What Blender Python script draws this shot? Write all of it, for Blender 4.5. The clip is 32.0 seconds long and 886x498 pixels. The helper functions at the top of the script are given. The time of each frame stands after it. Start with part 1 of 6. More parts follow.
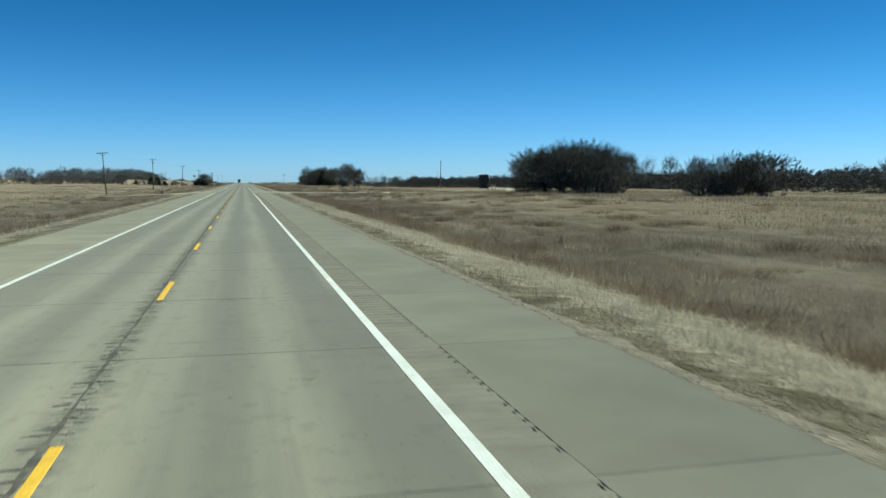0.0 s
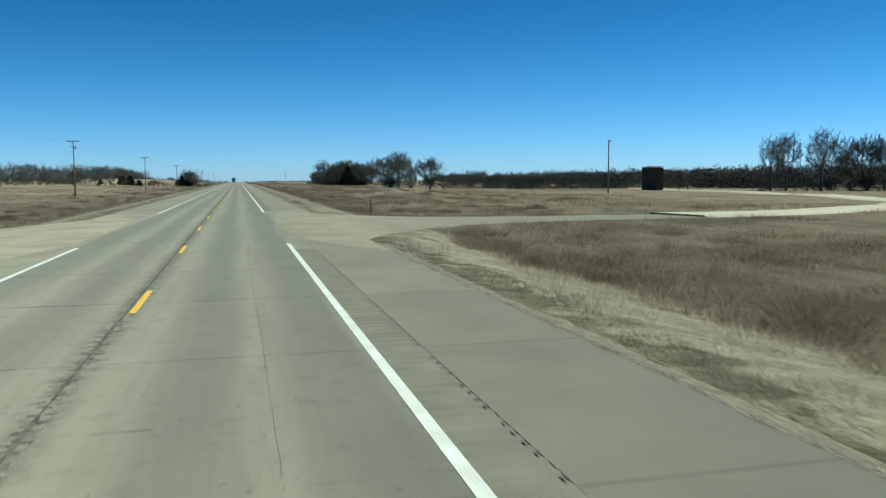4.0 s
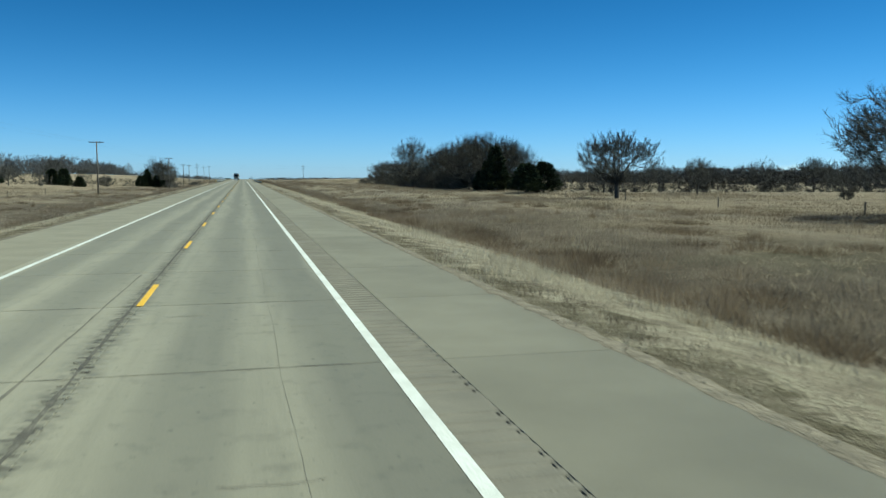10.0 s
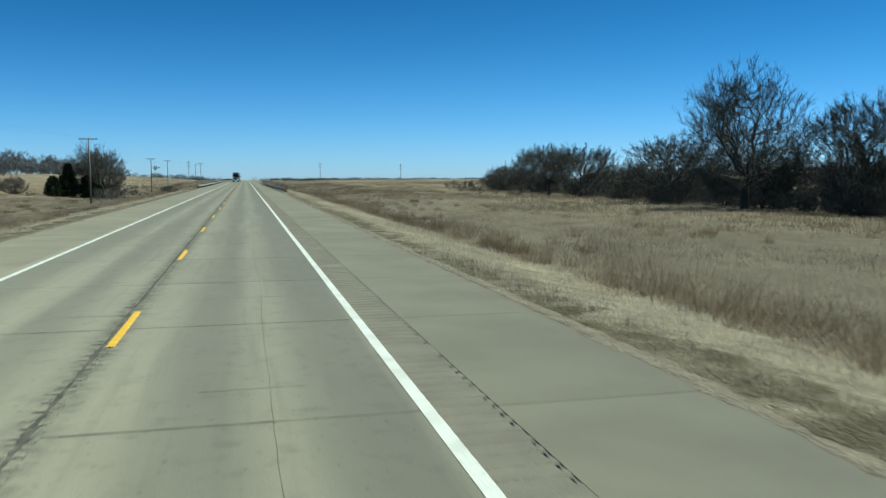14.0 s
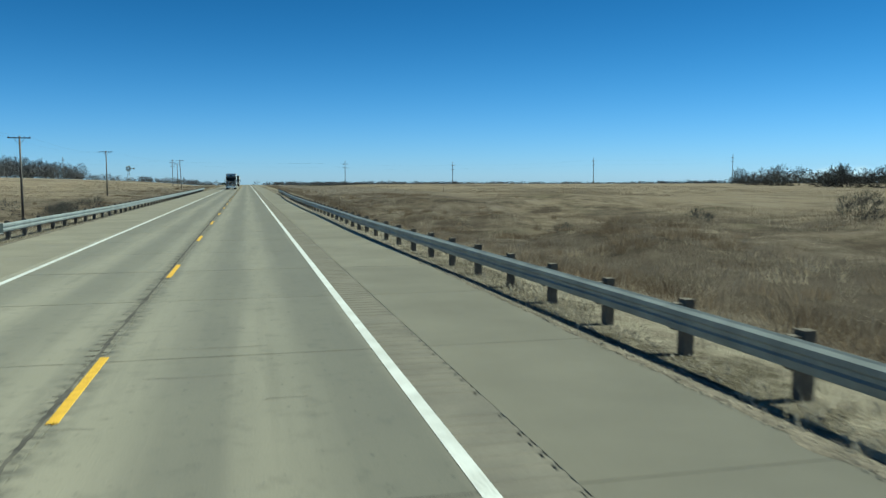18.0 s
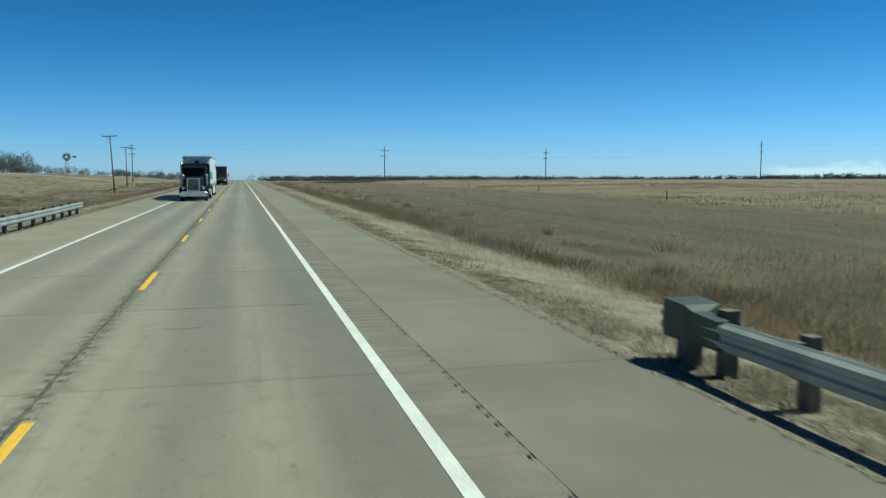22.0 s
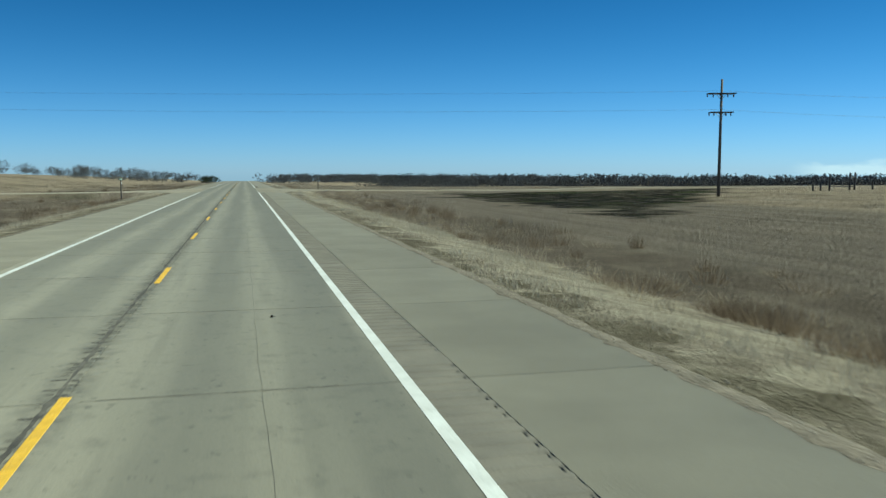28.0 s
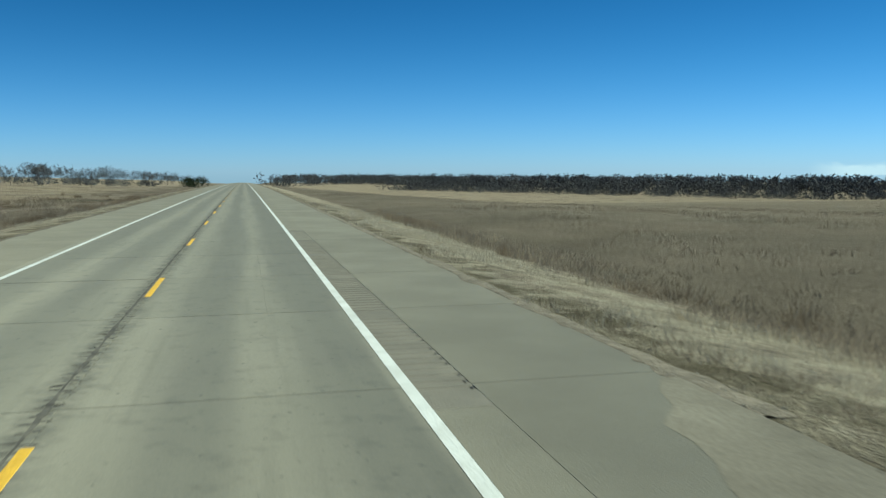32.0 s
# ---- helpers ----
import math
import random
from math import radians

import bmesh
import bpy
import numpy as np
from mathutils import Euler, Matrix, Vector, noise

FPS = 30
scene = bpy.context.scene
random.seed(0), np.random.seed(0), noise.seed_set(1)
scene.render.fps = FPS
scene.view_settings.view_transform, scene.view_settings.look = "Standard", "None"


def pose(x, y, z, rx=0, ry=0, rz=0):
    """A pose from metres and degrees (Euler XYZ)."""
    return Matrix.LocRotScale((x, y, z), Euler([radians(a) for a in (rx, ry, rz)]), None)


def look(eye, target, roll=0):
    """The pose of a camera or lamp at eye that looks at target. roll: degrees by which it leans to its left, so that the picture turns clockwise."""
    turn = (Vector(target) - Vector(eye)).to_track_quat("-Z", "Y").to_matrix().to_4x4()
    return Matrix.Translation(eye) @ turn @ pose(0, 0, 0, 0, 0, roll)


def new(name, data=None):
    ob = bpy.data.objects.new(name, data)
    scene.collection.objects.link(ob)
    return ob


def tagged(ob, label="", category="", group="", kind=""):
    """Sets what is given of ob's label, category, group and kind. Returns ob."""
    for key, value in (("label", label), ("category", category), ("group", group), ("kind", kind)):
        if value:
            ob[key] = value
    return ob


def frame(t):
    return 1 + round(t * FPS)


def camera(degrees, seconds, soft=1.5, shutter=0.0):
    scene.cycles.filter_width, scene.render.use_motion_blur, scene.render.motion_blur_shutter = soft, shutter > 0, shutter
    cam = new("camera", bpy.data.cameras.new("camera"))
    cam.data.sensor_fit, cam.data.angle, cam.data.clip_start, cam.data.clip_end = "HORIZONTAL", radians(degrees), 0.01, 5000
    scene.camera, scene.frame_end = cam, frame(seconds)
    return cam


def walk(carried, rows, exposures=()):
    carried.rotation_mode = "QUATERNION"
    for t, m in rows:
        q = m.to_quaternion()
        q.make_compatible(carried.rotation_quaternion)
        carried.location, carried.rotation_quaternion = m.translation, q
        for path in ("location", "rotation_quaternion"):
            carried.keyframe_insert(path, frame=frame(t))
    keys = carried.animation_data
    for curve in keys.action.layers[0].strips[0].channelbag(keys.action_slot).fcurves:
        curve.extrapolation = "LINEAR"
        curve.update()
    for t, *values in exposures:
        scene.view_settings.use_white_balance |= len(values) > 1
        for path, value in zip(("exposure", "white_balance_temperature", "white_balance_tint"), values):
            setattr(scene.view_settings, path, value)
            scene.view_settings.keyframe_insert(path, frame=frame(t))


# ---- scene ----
cam = camera(57.8, 32.0, soft=1.35, shutter=0.08)
# seconds, x, y, z, tilt, roll, heading
PATH = [
    (0.0, 1.665, 7.8, 2.39, 85.174, -0.086, -13.957),
    (1.0, 1.673, 41.39, 2.39, 85.233, 0.045, -13.71),
    (2.0, 1.619, 75.92, 2.39, 85.098, -0.084, -14.219),
    (3.0, 1.719, 109.63, 2.39, 84.822, -0.086, -14.192),
    (3.5, 1.816, 126.29, 2.39, 84.995, 0.156, -14.313),
    (5.5, 2.05, 196.81, 2.39, 85.026, 0.118, -13.908),
    (6.0, 1.975, 214.01, 2.39, 84.953, -0.006, -13.709),
    (7.0, 2.006, 248.27, 2.39, 85.01, -0.009, -13.813),
    (8.0, 1.981, 282.65, 2.39, 84.788, -0.012, -13.835),
    (9.0, 1.945, 316.6, 2.39, 84.864, -0.048, -13.72),
    (10.0, 1.891, 350.48, 2.39, 84.832, -0.081, -13.958),
    (11.0, 1.906, 384.68, 2.39, 84.719, 0.029, -14.16),
    (12.0, 1.979, 418.93, 2.39, 84.799, 0.04, -13.675),
    (13.0, 1.918, 454.1, 2.39, 84.785, -0.009, -13.893),
    (14.0, 1.893, 488.22, 2.39, 84.821, 0.042, -13.8),
    (14.5, 1.848, 504.99, 2.39, 85.032, 0.023, -13.976),
    (16.5, 1.999, 574.34, 2.39, 84.859, 0.011, -14.021),
    (17.0, 1.994, 591.10, 2.39, 84.785, 0.068, -13.948),
    (18.0, 1.904, 625.83, 2.39, 85.079, 0.029, -13.721),
    (19.0, 1.85, 660.05, 2.39, 84.881, 0.022, -13.762),
    (20.0, 1.936, 694.68, 2.39, 84.614, 0.035, -13.91),
    (21.0, 1.931, 728.78, 2.39, 84.756, -0.032, -14.01),
    (22.0, 2.029, 763.11, 2.39, 84.651, -0.017, -14.137),
    (23.0, 2.06, 797.36, 2.39, 84.707, 0.023, -13.806),
    (24.0, 1.975, 832.73, 2.39, 84.764, -0.089, -13.58),
    (25.0, 1.808, 866.83, 2.39, 85.079, 0.049, -13.822),
    (25.5, 1.794, 883.78, 2.39, 84.832, -0.082, -13.92),
    (28.0, 1.898, 969.55, 2.342, 84.5, -0.014, -13.862),
    (29.0, 1.867, 1003.87, 2.282, 84.73, -0.026, -13.697),
    (30.0, 1.717, 1036.52, 2.204, 84.78, -0.031, -13.6),
    (31.0, 1.841, 1071.35, 2.096, 84.929, 0.092, -14.196),
    (32.0, 1.905, 1105.2, 1.971, 84.528, -0.006, -13.903),
]
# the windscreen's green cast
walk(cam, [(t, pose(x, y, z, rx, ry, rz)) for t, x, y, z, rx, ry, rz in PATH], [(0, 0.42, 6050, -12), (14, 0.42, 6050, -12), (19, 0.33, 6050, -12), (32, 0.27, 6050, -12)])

# ---- daylight: clear sky, high sun square on the right of the road ----
SUN_EL, SUN_AZ = 53.0, 84.0          # azimuth from +y towards +x
world = bpy.data.worlds.new("sky")
scene.world = world
world.use_nodes = True
wt = world.node_tree
sky = wt.nodes.new("ShaderNodeTexSky")
sky.sky_type = "NISHITA"
sky.sun_disc = False
sky.sun_elevation = radians(SUN_EL)
sky.sun_rotation = radians(SUN_AZ)
sky.altitude = 1500
sky.air_density = 1.0
sky.dust_density = 0.5
sky.ozone_density = 10.0
# clear winter air: pale blue low down, deepening smoothly with height
way = wt.nodes.new("ShaderNodeTexCoord")
split = wt.nodes.new("ShaderNodeSeparateXYZ")
deep = wt.nodes.new("ShaderNodeValToRGB")
deep.color_ramp.interpolation = "B_SPLINE"
for k, (at, c) in enumerate(((0.0, (0.60, 0.68, 0.92)), (0.105, (0.29, 0.52, 0.66)), (0.21, (0.155, 0.372, 0.50)), (0.32, (0.13, 0.33, 0.44)), (0.62, (0.095, 0.18, 0.205)))):
    e = deep.color_ramp.elements[k] if k < 2 else deep.color_ramp.elements.new(at)
    e.position = at
    e.color = (*c, 1)
tone = wt.nodes.new("ShaderNodeMix")
tone.data_type, tone.blend_type = "RGBA", "MULTIPLY"
tone.inputs[0].default_value = 1.0
wt.links.new(way.outputs["Generated"], split.inputs[0])
wt.links.new(split.outputs[2], deep.inputs[0])
wt.links.new(deep.outputs[0], tone.inputs[7])
wt.links.new(sky.outputs[0], tone.inputs[6])
wt.links.new(tone.outputs[2], wt.nodes["Background"].inputs[0])
wt.nodes["Background"].inputs[1].default_value = 0.125
sun_data = bpy.data.lights.new("sun", "SUN")
sun_data.energy = 5.0
sun_data.angle = radians(0.55)
sun_data.color = (1.0, 0.94, 0.82)
sun = new("sun", sun_data)
sd = Vector((math.sin(radians(SUN_AZ)) * math.cos(radians(SUN_EL)),
             math.cos(radians(SUN_AZ)) * math.cos(radians(SUN_EL)), math.sin(radians(SUN_EL))))
sun.matrix_world = look(sd * 200, (0, 0, 0))


# ---- materials ----
def nodes_of(name, rough=0.8, metal=0.0):
    m = bpy.data.materials.new(name)
    m.use_nodes = True
    nt = m.node_tree
    b = nt.nodes["Principled BSDF"]
    b.inputs["Roughness"].default_value = rough
    b.inputs["Metallic"].default_value = metal
    return m, nt, b


def add(nt, kind, **kw):
    n = nt.nodes.new(kind)
    for k, v in kw.items():
        n.inputs[k.replace("_", " ")].default_value = v
    return n


def mixc(nt, fac, a, b, blend="MIX"):
    """Mixes two colours (tuples or sockets) by a socket or a number."""
    n = nt.nodes.new("ShaderNodeMix")
    n.data_type = "RGBA"
    n.blend_type = blend
    for i, v in ((0, fac), (6, a), (7, b)):
        if isinstance(v, (tuple, float, int)):
            n.inputs[i].default_value = (*v, 1) if isinstance(v, tuple) else v
        else:
            nt.links.new(v, n.inputs[i])
    return n.outputs[2]


def calc(nt, op, a, b=0.0, c=0.0):
    n = nt.nodes.new("ShaderNodeMath")
    n.operation = op
    for i, v in enumerate((a, b, c)):
        if isinstance(v, (float, int)):
            n.inputs[i].default_value = v
        else:
            nt.links.new(v, n.inputs[i])
    return n.outputs[0]


def noise_at(nt, vec, scale, detail=3.0, rough=0.55, lo=0.35, hi=0.65):
    n = add(nt, "ShaderNodeTexNoise", Scale=scale, Detail=detail, Roughness=rough)
    nt.links.new(vec, n.inputs["Vector"])
    r = add(nt, "ShaderNodeMapRange", From_Min=lo, From_Max=hi)
    nt.links.new(n.outputs["Fac"], r.inputs["Value"])
    return r.outputs[0]


def ramp01(nt, v, lo, hi):
    r = add(nt, "ShaderNodeMapRange", From_Min=lo, From_Max=hi)
    r.interpolation_type = "SMOOTHSTEP"
    nt.links.new(v, r.inputs["Value"])
    return r.outputs[0]


def place(nt, stretch=(1, 1, 1)):
    g = nt.nodes.new("ShaderNodeNewGeometry")
    mp = nt.nodes.new("ShaderNodeMapping")
    mp.inputs["Scale"].default_value = stretch
    nt.links.new(g.outputs["Position"], mp.inputs["Vector"])
    return mp.outputs[0], g


def bumped(nt, b, height, strength=0.3, dist=0.02):
    n = add(nt, "ShaderNodeBump", Strength=strength, Distance=dist)
    nt.links.new(height, n.inputs["Height"])
    nt.links.new(n.outputs[0], b.inputs["Normal"])


def surface(name, c1, c2, scale=3.0, fine=40.0, rough=0.8, metal=0.0, bump=0.3, grain=0.25, stretch=(1, 1, 1), per_object=0.0):
    """Two-scale mottled surface: broad patches between c1 and c2, fine grain, bump."""
    m, nt, b = nodes_of(name, rough, metal)
    v, g = place(nt, stretch)
    col = mixc(nt, noise_at(nt, v, scale), c1, c2)
    fn = noise_at(nt, v, fine, 2.0)
    dark = tuple(x * 0.55 for x in c1)
    col = mixc(nt, calc(nt, "MULTIPLY", fn, grain), col, dark)
    if per_object:
        oi = nt.nodes.new("ShaderNodeObjectInfo")
        col = mixc(nt, calc(nt, "MULTIPLY", oi.outputs["Random"], per_object), col, tuple(x * 0.6 for x in c2))
    nt.links.new(col, b.inputs["Base Color"])
    if bump:
        bumped(nt, b, fn, bump)
    return m


def concrete_lane():
    """Worn highway concrete: darker tyre tracks, paler streaks between, broom grain, stains and spalls."""
    m, nt, b = nodes_of("lane_concrete", 0.7)
    b.inputs["Diffuse Roughness"].default_value = 1.0
    b.inputs["Specular IOR Level"].default_value = 0.25
    v, g = place(nt)
    vs, _ = place(nt, (1, 0.05, 1))
    s = nt.nodes.new("ShaderNodeSeparateXYZ")
    nt.links.new(g.outputs["Position"], s.inputs[0])
    wob = calc(nt, "MULTIPLY", calc(nt, "SUBTRACT", noise_at(nt, vs, 1.2), 0.5), 0.35)
    d = calc(nt, "ADD", calc(nt, "ABSOLUTE", s.outputs[0]), wob)
    inner = calc(nt, "MULTIPLY", ramp01(nt, d, 0.45, 1.25), ramp01(nt, d, 2.15, 1.45))
    outer = calc(nt, "MULTIPLY", ramp01(nt, d, 2.1, 2.95), ramp01(nt, d, 3.75, 3.5))
    track = calc(nt, "MAXIMUM", inner, outer)
    col = mixc(nt, calc(nt, "MULTIPLY", track, 0.85), (0.37, 0.335, 0.262), (0.212, 0.198, 0.162))
    oi = nt.nodes.new("ShaderNodeObjectInfo")
    col = mixc(nt, calc(nt, "MULTIPLY", oi.outputs["Random"], 0.22), col, (0.205, 0.192, 0.152))
    # long streaks of rubber and drip
    col = mixc(nt, calc(nt, "MULTIPLY", noise_at(nt, vs, 3.5, 4.0, 0.6, 0.5, 0.72), 0.4), col, (0.19, 0.18, 0.145))
    col = mixc(nt, calc(nt, "MULTIPLY", noise_at(nt, v, 0.5), 0.35), col, (0.28, 0.26, 0.20))
    st = noise_at(nt, v, 2.6, 5.0, 0.65, 0.54, 0.74)
    col = mixc(nt, calc(nt, "MULTIPLY", st, 0.4), col, (0.11, 0.107, 0.094))
    mid = ramp01(nt, calc(nt, "ABSOLUTE", calc(nt, "ADD", s.outputs[0], 0.1)), 0.42, 0.05)
    col = mixc(nt, calc(nt, "MULTIPLY", mid, calc(nt, "ADD", calc(nt, "MULTIPLY", noise_at(nt, v, 3.0, 4.0, 0.7, 0.4, 0.65), 0.6), 0.1)), col, (0.09, 0.087, 0.075))
    spot = noise_at(nt, v, 9.0, 2.0, 0.5, 0.68, 0.72)
    col = mixc(nt, calc(nt, "MULTIPLY", spot, 0.5), col, (0.08, 0.078, 0.07))
    fn = noise_at(nt, v, 55.0, 2.0)
    col = mixc(nt, calc(nt, "MULTIPLY", fn, 0.25), col, (0.11, 0.107, 0.094))
    col = mixc(nt, 1.0, col, (0.97, 1.0, 1.0), "MULTIPLY")
    nt.links.new(col, b.inputs["Base Color"])
    bumped(nt, b, fn, 0.2, 0.003)
    return m


def ground_material():
    """Dry winter prairie: golden far fields, brown ditch growth, straw strips, mown, eroded and burnt plots."""
    m, nt, b = nodes_of("dry_grassland", 1.0)
    b.inputs["Diffuse Roughness"].default_value = 0.15
    b.inputs["Specular IOR Level"].default_value = 0.03
    v, g = place(nt)
    vs, _ = place(nt, (1, 0.35, 1))
    s = nt.nodes.new("ShaderNodeSeparateXYZ")
    nt.links.new(g.outputs["Position"], s.inputs[0])
    x, y = s.outputs[0], s.outputs[1]
    d0 = calc(nt, "ABSOLUTE", x)
    # broad patches of tan and grey-brown, golden farther from the road
    col = mixc(nt, noise_at(nt, vs, 0.045, 4.0), (0.35, 0.290, 0.222), (0.205, 0.168, 0.13))
    gold = calc(nt, "MULTIPLY", ramp01(nt, calc(nt, "ADD", d0, calc(nt, "MULTIPLY", noise_at(nt, v, 0.04, 3.0), 25.0)), 30.0, 52.0), 0.85)
    col = mixc(nt, gold, col, (0.43, 0.346, 0.24))
    col = mixc(nt, calc(nt, "MULTIPLY", noise_at(nt, v, 0.13, 4.0, 0.6, 0.48, 0.68), 0.6), col, (0.16, 0.132, 0.104))
    col = mixc(nt, calc(nt, "MULTIPLY", noise_at(nt, v, 0.5, 4.0, 0.6, 0.5, 0.7), 0.5), col, (0.42, 0.355, 0.27))
    col = mixc(nt, calc(nt, "MULTIPLY", noise_at(nt, v, 1.6, 5.0, 0.7, 0.5, 0.75), 0.45), col, (0.15, 0.124, 0.092))
    near = calc(nt, "MULTIPLY", calc(nt, "MULTIPLY", ramp01(nt, d0, 12.0, 14.0), ramp01(nt, d0, 30.0, 20.0)), noise_at(nt, v, 0.12, 4.0, 0.6, 0.35, 0.6))
    col = mixc(nt, calc(nt, "MULTIPLY", near, 0.6), col, (0.155, 0.126, 0.094))
    # pale flattened swathes along the road
    vl, _ = place(nt, (1, 0.22, 1))
    col = mixc(nt, calc(nt, "MULTIPLY", noise_at(nt, vl, 0.35, 4.0, 0.6, 0.5, 0.66), 0.6), col, (0.44, 0.375, 0.285))
    # the grazed field before the hedge is paler
    open_field = calc(nt, "MULTIPLY", calc(nt, "MULTIPLY", ramp01(nt, y, 440.0, 490.0), ramp01(nt, y, 625.0, 590.0)), calc(nt, "MULTIPLY", ramp01(nt, x, 7.0, 10.0), 0.5))
    col = mixc(nt, open_field, col, (0.42, 0.365, 0.285))
    # greenish winter growth in damp spots
    col = mixc(nt, calc(nt, "MULTIPLY", noise_at(nt, v, 0.075, 3.0, 0.5, 0.58, 0.7), 0.45), col, (0.10, 0.101, 0.06))
    # rough eroded ground round the creek
    e = calc(nt, "DIVIDE", calc(nt, "ABSOLUTE", calc(nt, "SUBTRACT", y, 705.0)), 75.0)
    ero = calc(nt, "MULTIPLY", ramp01(nt, e, 1.0, 0.5), calc(nt, "MULTIPLY", ramp01(nt, d0, 12.0, 16.0), ramp01(nt, d0, 70.0, 45.0)))
    col = mixc(nt, calc(nt, "MULTIPLY", calc(nt, "MULTIPLY", ero, 0.95), noise_at(nt, v, 0.22, 5.0, 0.7, 0.42, 0.62)), col, (0.125, 0.10, 0.075))
    # mown hay field
    mow = calc(nt, "MULTIPLY", calc(nt, "MULTIPLY", ramp01(nt, x, 16.5, 19.0), ramp01(nt, x, 46.0, 41.0)), calc(nt, "MULTIPLY", ramp01(nt, y, 770.0, 800.0), ramp01(nt, y, 1092.0, 1086.0)))
    lines = noise_at(nt, place(nt, (1, 0.02, 1))[0], 0.9, 3.0)
    col = mixc(nt, calc(nt, "MULTIPLY", mow, 0.85), col, mixc(nt, lines, (0.215, 0.181, 0.142), (0.285, 0.242, 0.19)))
    graze = calc(nt, "MULTIPLY", calc(nt, "MULTIPLY", ramp01(nt, x, 12.0, 15.0), ramp01(nt, y, 1104.0, 1112.0)), ramp01(nt, y, 1420.0, 1330.0))
    col = mixc(nt, calc(nt, "MULTIPLY", graze, 0.75), col, mixc(nt, noise_at(nt, v, 0.09, 4.0), (0.235, 0.20, 0.15), (0.31, 0.262, 0.195)))
    # straw strip beside the road, broken by darker weeds
    d = calc(nt, "ADD", d0, calc(nt, "MULTIPLY", calc(nt, "SUBTRACT", noise_at(nt, v, 0.55, 5.0), 0.5), 1.8))
    straw = calc(nt, "MULTIPLY", ramp01(nt, d, 12.4, 11.2), calc(nt, "ADD", calc(nt, "MULTIPLY", noise_at(nt, v, 0.9, 5.0, 0.7, 0.36, 0.6), 0.75), 0.2))
    col = mixc(nt, straw, col, (0.62, 0.545, 0.405))
    col = mixc(nt, calc(nt, "MULTIPLY", ramp01(nt, d, 8.4, 7.8), calc(nt, "ADD", calc(nt, "MULTIPLY", noise_at(nt, v, 0.8, 4.0, 0.6, 0.4, 0.6), 0.5), 0.4)), col, (0.17, 0.145, 0.096))
    # burnt plot by the second crossroad
    fray = calc(nt, "MULTIPLY", calc(nt, "SUBTRACT", noise_at(nt, v, 0.12, 5.0, 0.65), 0.5), 9.0)
    slant = calc(nt, "ADD", calc(nt, "SUBTRACT", calc(nt, "SUBTRACT", y, 1026.0), calc(nt, "MULTIPLY", calc(nt, "SUBTRACT", x, 34.0), 1.3)), fray)
    burn = calc(nt, "MULTIPLY", ramp01(nt, slant, -3.0, 4.0), ramp01(nt, calc(nt, "ADD", x, fray), 25.0, 29.0))
    burn = calc(nt, "MULTIPLY", burn, ramp01(nt, calc(nt, "ADD", y, fray), 1082.0, 1074.0))
    burn = calc(nt, "MULTIPLY", burn, calc(nt, "ADD", calc(nt, "MULTIPLY", noise_at(nt, v, 0.4, 4.0, 0.6, 0.36, 0.5), 0.35), 0.65))
    black = mixc(nt, noise_at(nt, v, 0.25, 4.0), (0.010, 0.010, 0.009), (0.035, 0.032, 0.02))
    black = mixc(nt, calc(nt, "MULTIPLY", noise_at(nt, v, 0.15, 3.0, 0.5, 0.52, 0.66), 0.8), black, (0.045, 0.06, 0.02))
    col = mixc(nt, burn, col, black)
    col = mixc(nt, 1.0, col, (0.78, 0.795, 0.82), "MULTIPLY")
    fn = noise_at(nt, v, 9.0, 4.0, 0.7)
    col = mixc(nt, calc(nt, "MULTIPLY", fn, 0.3), col, mixc(nt, 0.5, col, (0.06, 0.05, 0.035)))
    nt.links.new(col, b.inputs["Base Color"])
    bumped(nt, b, fn, 0.8, 0.15)
    return m


def blade_material(name, c1, c2, c3, thin=0.0, dim=0.55):
    m, nt, b = nodes_of(name, 0.95)
    b.inputs["Specular IOR Level"].default_value = 0.05
    v, g = place(nt)
    col = mixc(nt, g.outputs["Random Per Island"], c1, c2)
    col = mixc(nt, calc(nt, "MULTIPLY", noise_at(nt, v, 0.22, 3.0), 0.7), col, c3)
    col = mixc(nt, calc(nt, "MULTIPLY", noise_at(nt, v, 0.06, 3.0, 0.6, 0.45, 0.65), 0.55), col, tuple(x * dim for x in c2))
    nt.links.new(col, b.inputs["Base Color"])
    if thin:
        tr = nt.nodes.new("ShaderNodeBsdfTranslucent")
        mx = nt.nodes.new("ShaderNodeMixShader")
        mx.inputs[0].default_value = thin
        nt.links.new(col, tr.inputs[0])
        nt.links.new(b.outputs[0], mx.inputs[1])
        nt.links.new(tr.outputs[0], mx.inputs[2])
        nt.links.new(mx.outputs[0], nt.nodes["Material Output"].inputs[0])
    return m


M_LANE = concrete_lane()
M_SHOULDER = surface("shoulder_concrete", (0.330, 0.306, 0.234), (0.265, 0.246, 0.189), 0.45, 50, 0.7, 0, 0.2, 0.25, per_object=0.25)
for key, v in (("Specular IOR Level", 0.25), ("Diffuse Roughness", 1.0)):
    M_SHOULDER.node_tree.nodes["Principled BSDF"].inputs[key].default_value = v
M_BASE = surface("joint_sealant", (0.035, 0.033, 0.03), (0.06, 0.055, 0.05), 5, 40, 0.9)
M_SEAL = surface("tar_sealed_joint", (0.06, 0.055, 0.048), (0.15, 0.14, 0.115), 3.5, 25, 0.9, grain=0.5)
M_CRACK = surface("dirty_crack", (0.19, 0.175, 0.143), (0.12, 0.11, 0.09), 2.0, 30, 0.9)
M_GROOVE = surface("milled_concrete", (0.180, 0.166, 0.133), (0.138, 0.127, 0.103), 1.5, 40, 0.8)
